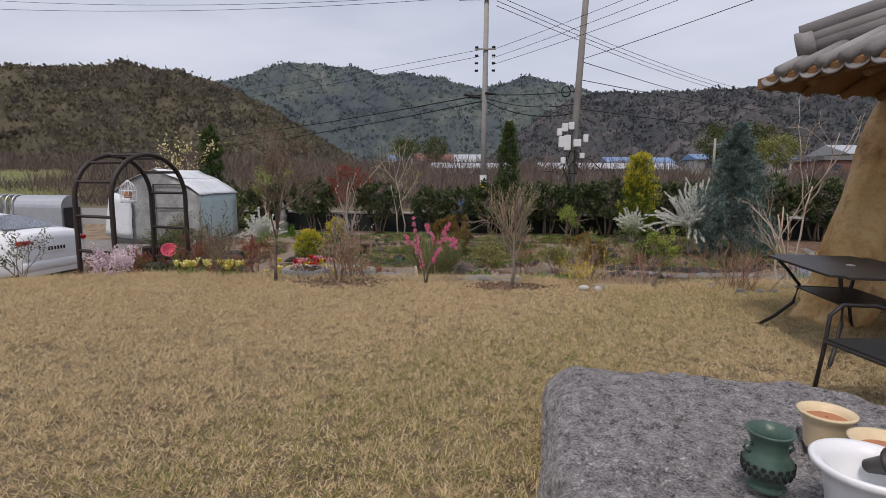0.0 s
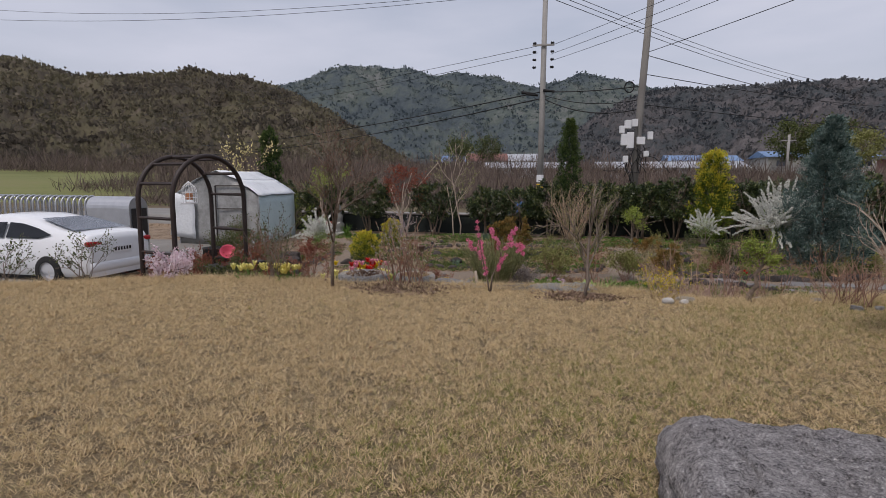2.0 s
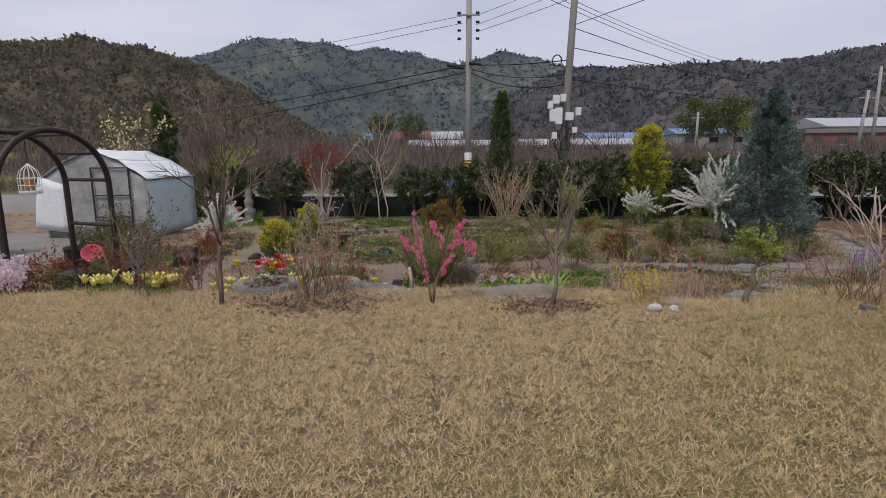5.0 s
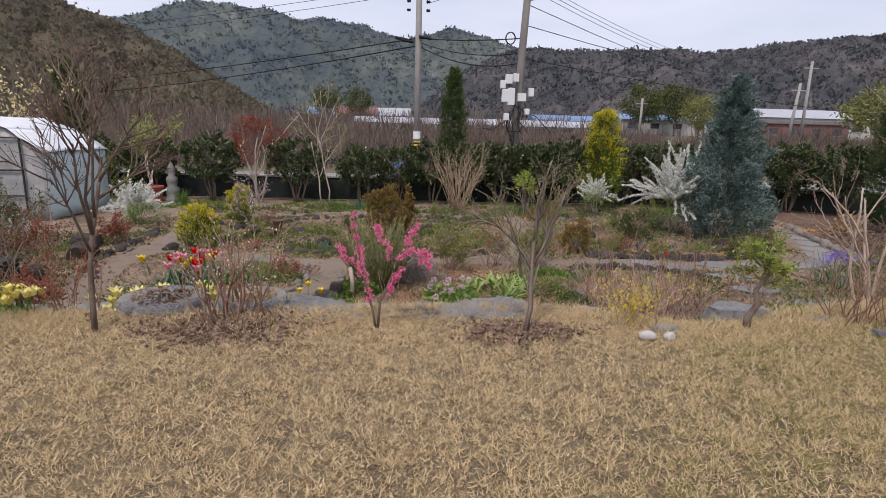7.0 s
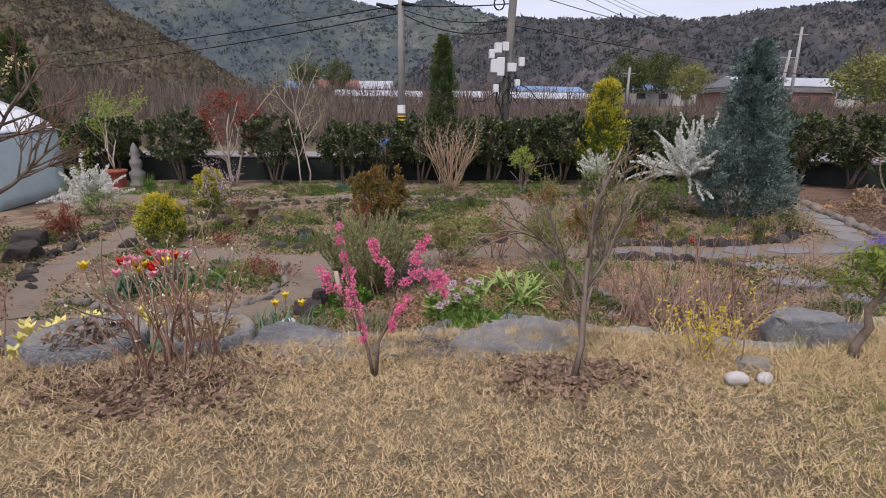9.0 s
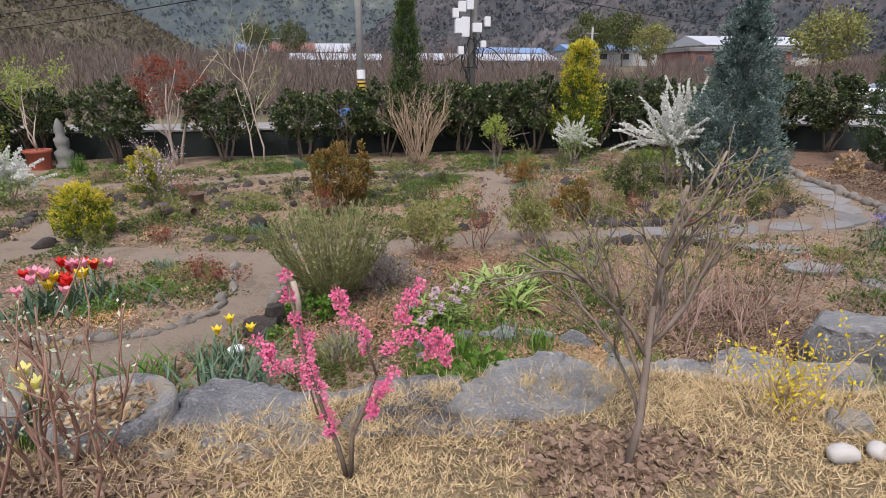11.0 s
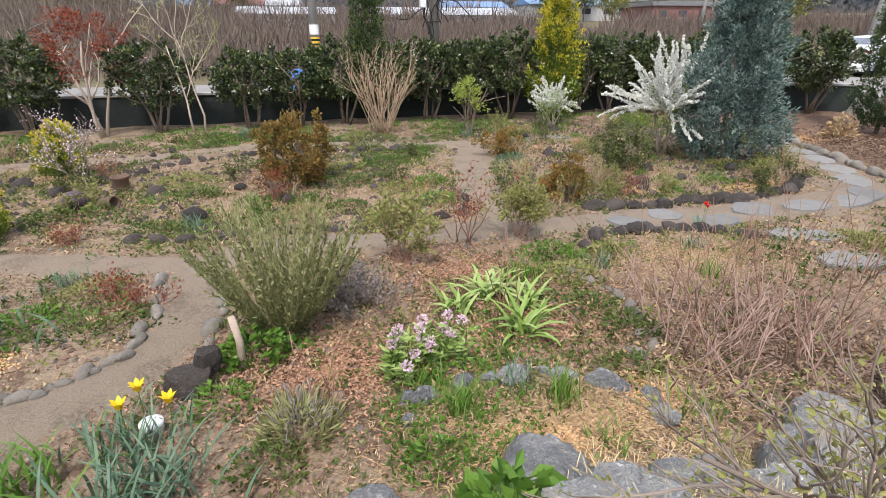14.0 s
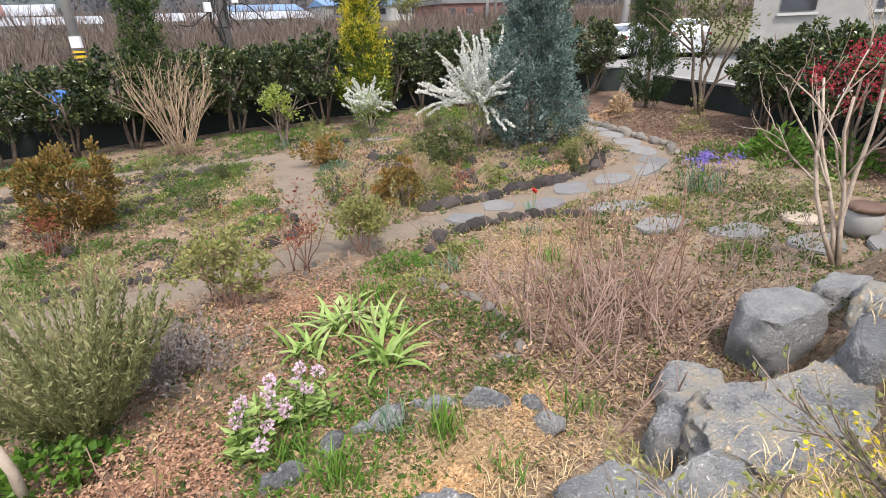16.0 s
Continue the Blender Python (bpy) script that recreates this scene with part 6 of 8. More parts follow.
for n, (x, y, r, m) in enumerate(spots):
    cover(names[m], x, y, r, 0.10 + 0.12 * ((n * 7) % 5) / 5, 0.045, int(1100 * r), m, 620 + n, group="low cover of the beds")
rng = np.random.default_rng(640)
for n in range(70):
    x, y = rng.uniform(-6, 9), rng.uniform(12.7, 19.6)
    if not not_path(np.array([x]), np.array([y]), rng)[0]:
        continue
    m = ["moss", "sedum", "olive", "moss", "fresh", "straw"][n % 6]
    cover(names.get(m, "dry brown remains of a perennial"), x, y, rng.uniform(0.12, 0.3), rng.uniform(0.05, 0.2), 0.04, 170, m, 700 + n, group="low cover of the beds")
for n, (x, y, h) in enumerate([(-4.6, 9.7, 0.8), (-5.3, 11.2, 0.9), (-5.7, 10.0, 0.7), (-5.1, 13.6, 0.6)]):
    bare("red_twig_shrub", "dark red twiggy shrub in the western bed", (x, y, G), h, 0.5, 14, "twigred", 2, 0.008, (2, 4), "shrub", "maplered", 0.035, 2, seed=720 + n, foot=0.12)
for n, (x, y, h) in enumerate([(5.05, 10.9, 0.35), (0.45, 9.35, 0.45), (2.0, 10.3, 0.6), (5.8, 10.1, 0.9), (4.9, 10.2, 1.0)]):
    bare("dry_stalks", "a few thin dry brown stalks", (x, y, G), h, 0.15, 5, "twigred", 0, 0.006, seed=730 + n, foot=0.05)
rng = np.random.default_rng(760)
kinds = [("dry_perennial", "dry brown remains of a garden perennial", "twigred", None), ("dry_perennial", "tan dry stems of a garden perennial", "twig", None), ("small_shrub", "small twiggy shrub coming into leaf", "twiggrey", "olive"), ("small_shrub", "small shrub with yellow-green young leaves", "twiggrey", "sedum")]
for n in range(46):
    x, y = rng.uniform(-5.5, 8.5), rng.uniform(12.7, 19.4)
    if not not_path(np.array([x]), np.array([y]), rng)[0]:
        continue
    nm, lab, mt, bd = kinds[n % 4]
    bare(nm, lab, (x, y, G), rng.uniform(0.25, 0.55), 0.3, 9, mt, 1, 0.005, (2, 4), "shrub", bd, 0.035, 3, "small shrubs of the beds", 770 + n, foot=0.06)
rng = np.random.default_rng(805)
for n in range(30):
    x, y = rng.uniform(3.4, 9.2), rng.uniform(12.7, 16.5)
    if not not_path(np.array([x]), np.array([y]), rng)[0]:
        continue
    nm, lab, mt, bd = kinds[n % 4]
    bare(nm, lab, (x, y, G), rng.uniform(0.25, 0.5), 0.35, 10, mt, 1, 0.005, (2, 4), "shrub", bd, 0.035, 3, "small shrubs of the beds", 1200 + n, foot=0.06)
rng = np.random.default_rng(810)
for n, (x, y, L) in enumerate([(1.91, 4.6, 0.22), (-0.85, 2.7, 0.14), (2.6, 5.6, 0.12), (-2.4, 4.9, 0.12), (0.6, 2.4, 0.05)]):
    t = thing("fallen_twig", "pale dry twig lying on the lawn", "twig", (x, y, 0.03), "twigs on the lawn")
    part("twig_stem", tubes([(limb(rng, (-L / 2, 0, 0), (0.6 - 0.3 * n, 1, 0.05), L, 5, 0.12), 0.005, 0.003)], 6), M["twig"], t, smooth=True)
for n, (x, y, r) in enumerate([(-3.75, 9.0, 0.3), (-4.3, 9.15, 0.36), (-4.9, 9.0, 0.3), (-4.7, 10.4, 0.3), (-5.0, 12.3, 0.32), (-3.3, 8.75, 0.24), (-5.4, 9.9, 0.34), (-5.5, 13.2, 0.3), (-4.2, 8.5, 0.34)]):
    boulder("dark rough rock in the western bed", x, y, G + r * 0.3, r, r * 0.75, r * 0.8, n * 1.3, "rockdark", n, "dark rocks of the western bed", name="rock")
for n, (x, y, h, m, bd) in enumerate([(-3.6, 8.6, 0.7, "twigred", "maplered"), (-4.4, 8.7, 0.8, "twiggrey", "olive"), (-5.2, 8.4, 0.8, "twigred", "maplered"), (-6.0, 11.6, 1.0, "twiggrey", "olive"), (-6.6, 12.6, 1.1, "twigred", "olive")]):
    bare("twiggy_shrub", "dense dark twiggy shrub in the western bed", (x, y, G), h, 0.55, 22, m, 2, 0.008, (2, 4), "shrub", bd, 0.04, 2, "shrubs of the western bed", 820 + n, foot=0.15)

rng = np.random.default_rng(840)
t = thing("pasque_flower", "silvery hairy pasque flower clump with nodding lilac buds", "flowers", (0.3, 9.2, G))
for k in range(22):
    a, h = rng.uniform(0, 6.28), rng.uniform(0.16, 0.26)
    r = rng.uniform(0.05, 0.24)
    c, q = math.cos(a), math.sin(a)
    pts = np.array([[0.4 * r * c, 0.4 * r * q, 0], [0.8 * r * c, 0.8 * r * q, h * 0.7], [r * c, r * q, h], [(r + 0.03) * c, (r + 0.03) * q, h + 0.004], [(r + 0.045) * c, (r + 0.045) * q, h - 0.025]])
    part("flower_stalk", tubes([(pts, 0.004, 0.003)], 4), M["lavender"], t)
    part("bud", leaves(rng, np.repeat(pts[-1:], 6, 0), rng.normal(size=(6, 3)) * 0.4 + np.array([0, 0, -1]), 0.026, 0.014), M["lavender"], t)
for n in range(16):
    x, y = [(2.3, 8.45), (2.75, 8.35), (3.3, 8.1), (2.6, 7.95), (3.6, 8.1), (3.75, 7.85), (4.45, 7.75), (4.4, 8.25), (3.85, 8.45), (1.75, 8.1), (1.1, 8.3), (4.75, 8.35), (2.0, 8.5), (3.45, 7.35), (4.3, 7.45), (2.55, 7.5)][n]
    straps_plant("grass_tuft", "tuft of green and dry grass between the boulders", (x, y, float(ground_z(x, y))), 60, 0.13, 0.006, 0.7, "bladegreen" if n % 3 else "blade", "grass", 0.1, 850 + n, "grass tufts of the bank")
n = 420
a, q = rng.uniform(0, 6.28, n), np.sqrt(rng.random(n)) * 0.24
part("leaf_tuft", leaves(rng, np.stack([q * np.cos(a), q * np.sin(a), rng.uniform(0, 0.14, n) * (1 - q)], 1), np.stack([np.cos(a), np.sin(a), np.full(n, 1.2)], 1) + rng.normal(size=(n, 3)) * 0.4, 0.09, 0.016), M["rosemary"], bpy.data.objects["pasque_flower"])
for n, (x, y, h) in enumerate([(-1.35, 11.35, 0.38), (-1.1, 11.15, 0.3), (-2.3, 12.9, 0.35), (5.0, 13.2, 0.5), (-2.9, 16.2, 0.4)]):
    bare("small_shrub", "small dark red shrub coming into leaf", (x, y, G), h, 0.3, 11, "twigred", 1, 0.006, (2, 4), "shrub", "maplered", 0.032, 1, "small red shrubs of the beds", 870 + n, foot=0.06)


# ---- stone bench and pots on the lawn ----
def bench_rock():
    """A thick flat-topped granite block: chipped ledges and cracks on top, rough broken sides."""
    c = np.array([(1.46, 0.9), (3.4, 0.7), (3.15, 2.62), (1.66, 3.02)])
    mid = c.mean(0)
    na, top, side = 260, 62, 16
    ring = []
    for k in range(na):
        s = k / na * 4
        e, f = int(s), s - int(s)
        p = c[e] * (1 - f) + c[(e + 1) % 4] * f
        ring.append(mid + (p - mid) * (1 - 0.09 * abs(2 * f - 1) ** 8))
    ring = np.array(ring)
    V = []
    for i in range(top + side):
        for p in ring:
            if i < top:
                g = i / (top - 1)
                x, y = mid + (p - mid) * g
                z = 0.392 - 0.05 * max(0.0, (g - 0.9) / 0.1) ** 2 - 0.13 * max(0.0, (y - 2.45) / 0.55) ** 2
            else:
                g = (i - top + 1) / side
                x, y = mid + (p - mid) * (1 + 0.02 * math.sin(g * 3.1))
                z = (0.365 - 0.13 * max(0.0, (y - 2.45) / 0.55) ** 2) * (1 - g) - 0.06 * g
            q = Vector((x * 2.4, y * 2.4, z * 2.4))
            warp = Vector((noise.noise(q * 2.5), noise.noise(q * 2.5 + Vector((9, 9, 9))), 0)) * 0.35
            band = noise.noise(q * 0.9 + warp + Vector((3, 1, 4))) * 4.5
            ledge = math.floor(band) + min(1.0, (band - math.floor(band)) * 7)
            crack = max(0.0, 1 - abs(noise.noise(q * 1.3 + warp * 0.8 + Vector((7, 3, 1)))) / 0.035)
            fine = 0.011 * noise.noise(q * 6) + 0.006 * noise.noise(q * 14)
            if i < top:
                z += 0.02 * noise.noise(q) + 0.015 * ledge * (1 - g ** 6) + fine * 1.3 - 0.035 * crack
            else:
                out = (p - mid) / np.linalg.norm(p - mid)
                push = (0.03 * noise.noise(q * 1.6) + 0.02 * ledge + fine * 1.6 - 0.025 * crack) * min(1, g * 4)
                x, y = x + out[0] * push, y + out[1] * push
                z += 0.02 * noise.noise(q) * (1 - g) 
            V.append((x, y, z))
    n = top + side
    ii = np.arange(n * na).reshape(n, na)
    nxt = np.roll(ii, -1, 1)
    F = np.stack([ii[:-1], ii[1:], nxt[1:], nxt[:-1]], -1).reshape(-1, 4)[na:].tolist()
    return tagged(part("stone_bench", (np.array(V), F + [[0, na + k, na + (k + 1) % na] for k in range(na)]), M["granite"], None, smooth=True), "big flat-topped grey granite block on the lawn", "stone bench")


bench_rock()
TOPZ = 0.415


def pot(name, label, x, y, z, prof, mat, inner=None, inner_z=0.0, inner_r=0.0, category="flower pot"):
    t = thing(name, label, category, (x, y, z))
    part("pot_body", lathe([(a * 0.86, b * 0.86) for a, b in prof], 36, False), M[mat], t, smooth=True)
    if inner:
        part("pot_filling", lathe([(inner_r * 0.86, inner_z * 0.86), (inner_r * 0.5, inner_z * 0.86 + 0.008), (0.004, inner_z * 0.86 + 0.01)], 28, False), M[inner], t, smooth=True)
    return t


pot("white_pot", "wide-rimmed white ceramic pot on the granite block", 2.38, 1.33, TOPZ, [(0.09, 0), (0.11, 0.01), (0.13, 0.16), (0.145, 0.2), (0.175, 0.215), (0.18, 0.235), (0.172, 0.243), (0.15, 0.235), (0.13, 0.2), (0.1, 0.06), (0.005, 0.05)], "white")
o = part("pot_insert", lathe([(0.02, 0), (0.03, 0.07), (0.05, 0.09), (0.052, 0.1), (0.02, 0.1), (0.004, 0.08)], 20, False), M["blackmetal"], None, smooth=True)
o.matrix_basis = pose(2.42, 1.40, TOPZ + 0.16, 55, 25, 0)
tagged(o, "black plastic funnel lying in the white pot", "funnel")
t = pot("green_vase", "dark green openwork glazed vase", 2.2, 1.53, TOPZ, [(0.075, 0), (0.08, 0.015), (0.065, 0.03), (0.085, 0.06), (0.105, 0.1), (0.1, 0.14), (0.078, 0.165), (0.072, 0.2), (0.085, 0.245), (0.098, 0.262), (0.1, 0.27), (0.088, 0.268), (0.066, 0.2), (0.07, 0.15), (0.004, 0.05)], "celadon", category="vase")
t.scale = (0.87, 0.87, 0.87)
# openwork: black discs on the closed wall imitate the shade inside the holes
for row, (zz, rr) in enumerate([(0.067, 0.084), (0.086, 0.091), (0.105, 0.091)]):
    for k in range(20):
        a = (k + 0.5 * (row % 2)) / 20 * 6.283
        part("vase_hole", lathe([(0.0095, -0.002), (0.0085, 0.0015), (0.001, 0.0016)], 8, False), M["tyre"], t, at=Matrix.Translation((rr * math.cos(a), rr * math.sin(a), zz)) @ Matrix.Rotation(a, 4, "Z") @ Matrix.Rotation(math.pi / 2, 4, "Y"))
for s in (-1, 1):
    part("handle", tubes([(np.array([[s * 0.06, 0, 0.175], [s * 0.085, 0, 0.178], [s * 0.092, 0, 0.16], [s * 0.07, 0, 0.142]]), 0.007, 0.007)], 8), M["celadon"], t, smooth=True)
pot("cream_pot", "cream glazed pot with bare orange clay inside", 2.57, 1.84, TOPZ, [(0.085, 0), (0.09, 0.02), (0.1, 0.12), (0.115, 0.16), (0.13, 0.18), (0.132, 0.19), (0.12, 0.192), (0.1, 0.165), (0.085, 0.12), (0.004, 0.1)], "cream", "clay", 0.15, 0.095).scale = (0.88, 0.88, 0.88)
pot("cream_pot", "cream glazed bowl with bare clay inside", 2.62, 1.60, TOPZ, [(0.07, 0), (0.085, 0.02), (0.1, 0.12), (0.125, 0.16), (0.132, 0.168), (0.12, 0.17), (0.1, 0.15), (0.06, 0.1), (0.004, 0.09)], "cream", "clay", 0.135, 0.085)


# ---- garden table and chair ----
def garden_table(at):
    t = thing("garden_table", "black steel garden table with a square top", "table", at)
    bm = box(0.88, 1.35, 0.018, 0.0, (0, 0, 0.712))
    bmesh.ops.bevel(bm, geom=[e for e in bm.edges if abs(e.verts[0].co.z - e.verts[1].co.z) > 0.01], offset=0.09, segments=5, affect="EDGES")
    part("tabletop", bm, M["blackmetal"], t)
    part("umbrella_hole", lathe([(0.035, 0), (0.035, 0.006), (0.022, 0.007), (0.02, 0.003)], 20, False), M["silver"], t, at=Matrix.Translation((0, 0, 0.73)))
    for sx in (-1, 1):
        for sy in (-1, 1):
            pts = np.array([[sx * 0.36, sy * 0.58, 0.71], [sx * 0.3, sy * 0.48, 0.62], [sx * 0.22, sy * 0.38, 0.48], [sx * 0.24, sy * 0.42, 0.3], [sx * 0.34, sy * 0.56, 0.12], [sx * 0.43, sy * 0.68, 0.0]])
            part("leg", tubes([(pts, 0.016, 0.016)], 8), M["blackmetal"], t, smooth=True)
    for sy in (-1, 1):
        part("cross_bar", tubes([(np.array([[-0.22, sy * 0.38, 0.46], [0.22, sy * 0.38, 0.46]]), 0.01, 0.01)], 8), M["blackmetal"], t)
    part("lower_shelf", box(0.5, 0.8, 0.012, 0.003, (0, 0, 0.452)), M["blackmetal"], t)
    return t


def garden_chair(at):
    t = thing("garden_chair", "black steel armchair with a woven sling seat", "chair", at)
    part("seat", box(0.46, 0.46, 0.014, 0.004, (0, 0, 0.42)), M["tyre"], t, "black woven sling seat")
    part("backrest", box(0.44, 0.014, 0.46, 0.004, (0, 0.27, 0.46)), M["tyre"], t)
    for s in (-1, 1):
        pts = np.array([[s * 0.27, -0.26, 0.0], [s * 0.26, -0.22, 0.35], [s * 0.26, -0.2, 0.58], [s * 0.26, -0.12, 0.65], [s * 0.26, 0.1, 0.64], [s * 0.25, 0.27, 0.6]])
        part("arm_frame", tubes([(pts, 0.013, 0.013)], 8), M["blackmetal"], t, smooth=True)
        part("back_leg", tubes([(np.array([[s * 0.25, 0.33, 0.0], [s * 0.25, 0.24, 0.4], [s * 0.24, 0.3, 0.95]]), 0.013, 0.013)], 8), M["blackmetal"], t, smooth=True)
        part("seat_rail", tubes([(np.array([[s * 0.24, -0.23, 0.42], [s * 0.24, 0.25, 0.42]]), 0.012, 0.012)], 8), M["blackmetal"], t)
    part("front_bar", tubes([(np.array([[-0.24, -0.23, 0.41], [0.24, -0.23, 0.41]]), 0.012, 0.012)], 8), M["blackmetal"], t)
    return t


garden_table(pose(4.40, 4.58, 0, 0, 0, -6))
garden_chair(pose(3.72, 3.10, 0, 0, 0, -82))


# ---- tiled pavilion ----
def pavilion():
    A = Vector((3.68, 4.95, 2.37))
    d1, d2 = Vector((0.33, -0.944, 0.0)), Vector((0.944, 0.33, 0.0))
    hip = (d1 + d2).normalized()
    up = 0.46
    t = thing("pavilion", "rustic pavilion with a grey tiled roof on gnarled log posts", "pavilion", (5.5, 5.6, 0))
    inv = Matrix.Translation((-5.5, -5.6, 0))

    def put(name, data, mat, label="", smooth=False):
        return part(name, data, mat, t, label, inv.copy(), smooth)

    rng = np.random.default_rng(800)
    # gnarled posts
    for (bx, by, tx, ty, sd) in [(4.80, 5.5, 5.50, 5.3, 1), (8.3, 5.0, 8.0, 5.0, 2)]:
        V, F = [], []
        n, m = 26, 20
        for i in range(n):
            s = i / (n - 1)
            cx_, cy_ = bx + (tx - bx) * s ** 0.8 + 0.05 * math.sin(s * 7 + sd), by + (ty - by) * s + 0.04 * math.sin(s * 5)
            for j in range(m):
                a = j / m * 6.283
                r = 0.35 - 0.14 * s + 0.05 * math.sin(3 * a + s * 6 + sd) + 0.035 * math.sin(5 * a - s * 9) - 0.08 * math.exp(-((s - 0.42) / 0.06) ** 2 - ((a - 4.0) / 0.5) ** 2)
                V.append((cx_ + r * math.cos(a), cy_ + r * math.sin(a), -0.05 + 3.05 * s))
        for i in range(n - 1):
            for j in range(m):
                k = (j + 1) % m
                F.append([i * m + j, i * m + k, (i + 1) * m + k, (i + 1) * m + j])
        F.append(list(range(m))[::-1])
        put("log_post", (np.array(V), F), M["log"], "varnished gnarled log post", True)
    L = 4.6
    # two roof faces, boards below and rolled tiles above
    for d, other in ((d1, d2), (d2, d1)):
        inward = (other - d * other.dot(d)).normalized()
        run = inward * 1.0 + Vector((0, 0, up))
        w = 2.0
        quad = [A, A + d * L, A + d * L + run * w, A + d * (w * inward.dot(inward) * 0 + w * hip.dot(d) / hip.dot(inward)) + run * w]
        low = [q - Vector((0, 0, 0.09)) for q in quad]
        V = [tuple(q) for q in quad + low]
        put("roof_board", (np.array(V), [[0, 1, 2, 3], [7, 6, 5, 4], [0, 4, 5, 1], [1, 5, 6, 2], [2, 6, 7, 3], [3, 7, 4, 0]]), M["plank"])
        k = 0
        s = 0.08
        while s < L:
            p0 = A + d * s + Vector((0, 0, 0.035)) - run.normalized() * 0.06
            reach = min(w, s * hip.dot(inward) / hip.dot(d))
            if reach > 0.12:
                p1 = p0 + run * reach
                pts = np.array([p0, (p0 + p1) / 2, p1])
                put("ridge_roll_tile", tubes([(pts, 0.052, 0.05)], 12), M["rooftile"], smooth=True)
            # pan tile lip between the rolls
            c = A + d * (s + 0.095) - Vector((0, 0, 0.02)) - run.normalized() * 0.05
            arc = [c + d * (0.09 * math.cos(a)) - Vector((0, 0, 0.055 * math.sin(a))) for a in np.linspace(0, math.pi, 9)]
            back = [q + run.normalized() * 0.25 + Vector((0, 0, 0.03)) for q in arc]
            hi = [q + Vector((0, 0, 0.018)) for q in arc]
            hib = [q + Vector((0, 0, 0.018)) for q in back]
            n = len(arc)
            V = np.array([tuple(q) for q in arc + back + hi + hib])
            F = []
            for i in range(n - 1):
                F += [[i, i + 1, n + i + 1, n + i], [2 * n + i, 3 * n + i, 3 * n + i + 1, 2 * n + i + 1], [i, 2 * n + i, 2 * n + i + 1, i + 1]]
            put("pan_tile", (V, F), M["rooftile"], smooth=True)
            s += 0.19
            k += 1
        # rafters under the boards
        for q in np.arange(0.5, 4.0, 0.45):
            p0 = A + d * q - Vector((0, 0, 0.13)) + run * 0.05
            p1 = p0 + run * min(w, q * 0.75)
            put("rafter", tubes([(np.array([p0, p1]), 0.045, 0.045)], 8), M["plank"], smooth=True)
        e0, e1 = A + run * 0.55 + d * 0.75 - Vector((0, 0, 0.25)), A + run * 0.55 + d * L - Vector((0, 0, 0.25))
        put("eave_beam", tubes([(np.array([e0, e1]), 0.09, 0.09)], 10), M["plank"], smooth=True)
    # hip ridge with its stacked end
    run = hip * 1.0 + Vector((0, 0, up * 0.6))
    p0 = A + run * 0.30 + Vector((0, 0, 0.12))
    for z, r in ((0.0, 0.085), (0.075, 0.08), (0.15, 0.075)):
        q0 = p0 + Vector((0, 0, z)) - run.normalized() * 0.03 * z
        put("hip_ridge_tile", tubes([(np.array([q0, q0 + run * 1.3, q0 + run * 2.6]), r, r)], 12), M["rooftile"], smooth=True)
    q0 = p0 - run.normalized() * 0.02 + Vector((0, 0, 0.04))
    put("ridge_end", tubes([(np.array([q0, q0 + run.normalized() * 0.12]), 0.13, 0.12)], 12), M["rooftile"], "pale mortared ridge end", True)
    # floor deck
    part("deck", box(3.4, 3.0, 0.32, 0.02, (1.4, -0.1, 0)), M["plank"], t, at=Matrix.Translation((0.4, 0, 0)))
    return t


pavilion()


# ---- round arch of steel rungs ----
def garden_arch():
    t = thing("garden_arch", "dark brown steel garden arch with rungs", "arch", (-5.2, 9.0, G))
    hoops = [((-5.02, 8.12), (-4.62, 9.62)), ((-5.92, 8.42), (-5.52, 9.92))]
    base = Vector((-5.2, 9.0, G))
    rows = []
    for p, q in hoops:
        p, q = Vector((*p, G - 0.05)), Vector((*q, G - 0.05))
        w = q - p
        r = w.length / 2
        spring = 1.92 - r - G
        pts = [p + Vector((0, 0, h)) for h in np.linspace(0, spring, 7)]
        for a in np.linspace(0.1, math.pi - 0.1, 22):
            pts.append((p + q) / 2 - w / 2 * math.cos(a) + Vector((0, 0, spring + r * math.sin(a))))
        pts += [q + Vector((0, 0, h)) for h in np.linspace(spring, 0, 7)]
        rows.append(pts)
        part("hoop", tubes([(np.array([x - base for x in pts]), 0.042, 0.042)], 8), M["brownmetal"], t, smooth=True)
    for i in (1, 3, 5, 9, 13, 17, 20, 24, 28, 31, 33):
        a, b = rows[0][i] - base, rows[1][i] - base
        part("rung", tubes([(np.array([a, b]), 0.03, 0.03)], 6), M["brownmetal"], t)
    return t


garden_arch()
t = thing("bird_cage", "small white bird cage hanging in the arch", "bird cage", (-5.45, 9.15, 1.0))
part("cage_base", lathe([(0.13, 0.0), (0.14, 0.01), (0.14, 0.03), (0.13, 0.035)], 20), M["white"], t)
for k in range(14):
    a = k / 14 * 6.283
    part("cage_wire", tubes([(np.array([[r * math.cos(a), r * math.sin(a), z] for r, z in ((0.135, 0.03), (0.14, 0.22), (0.11, 0.32), (0.04, 0.39), (0.005, 0.42))]), 0.005, 0.005)], 4), M["white"], t)
for z, r in ((0.12, 0.139), (0.22, 0.14)):
    part("cage_ring", tubes([(np.array([[r * math.cos(a), r * math.sin(a), z] for a in np.linspace(0, 6.283, 21)]), 0.005, 0.005)], 4), M["white"], t)
part("feeder", box(0.09, 0.12, 0.12, 0.01, (0, 0, 0.08)), M["clay"], t, "orange feeder")
part("hook", tubes([(np.array([[0, 0, 0.4], [0, 0, 0.75]]), 0.006, 0.006)], 6), M["brownmetal"], t)
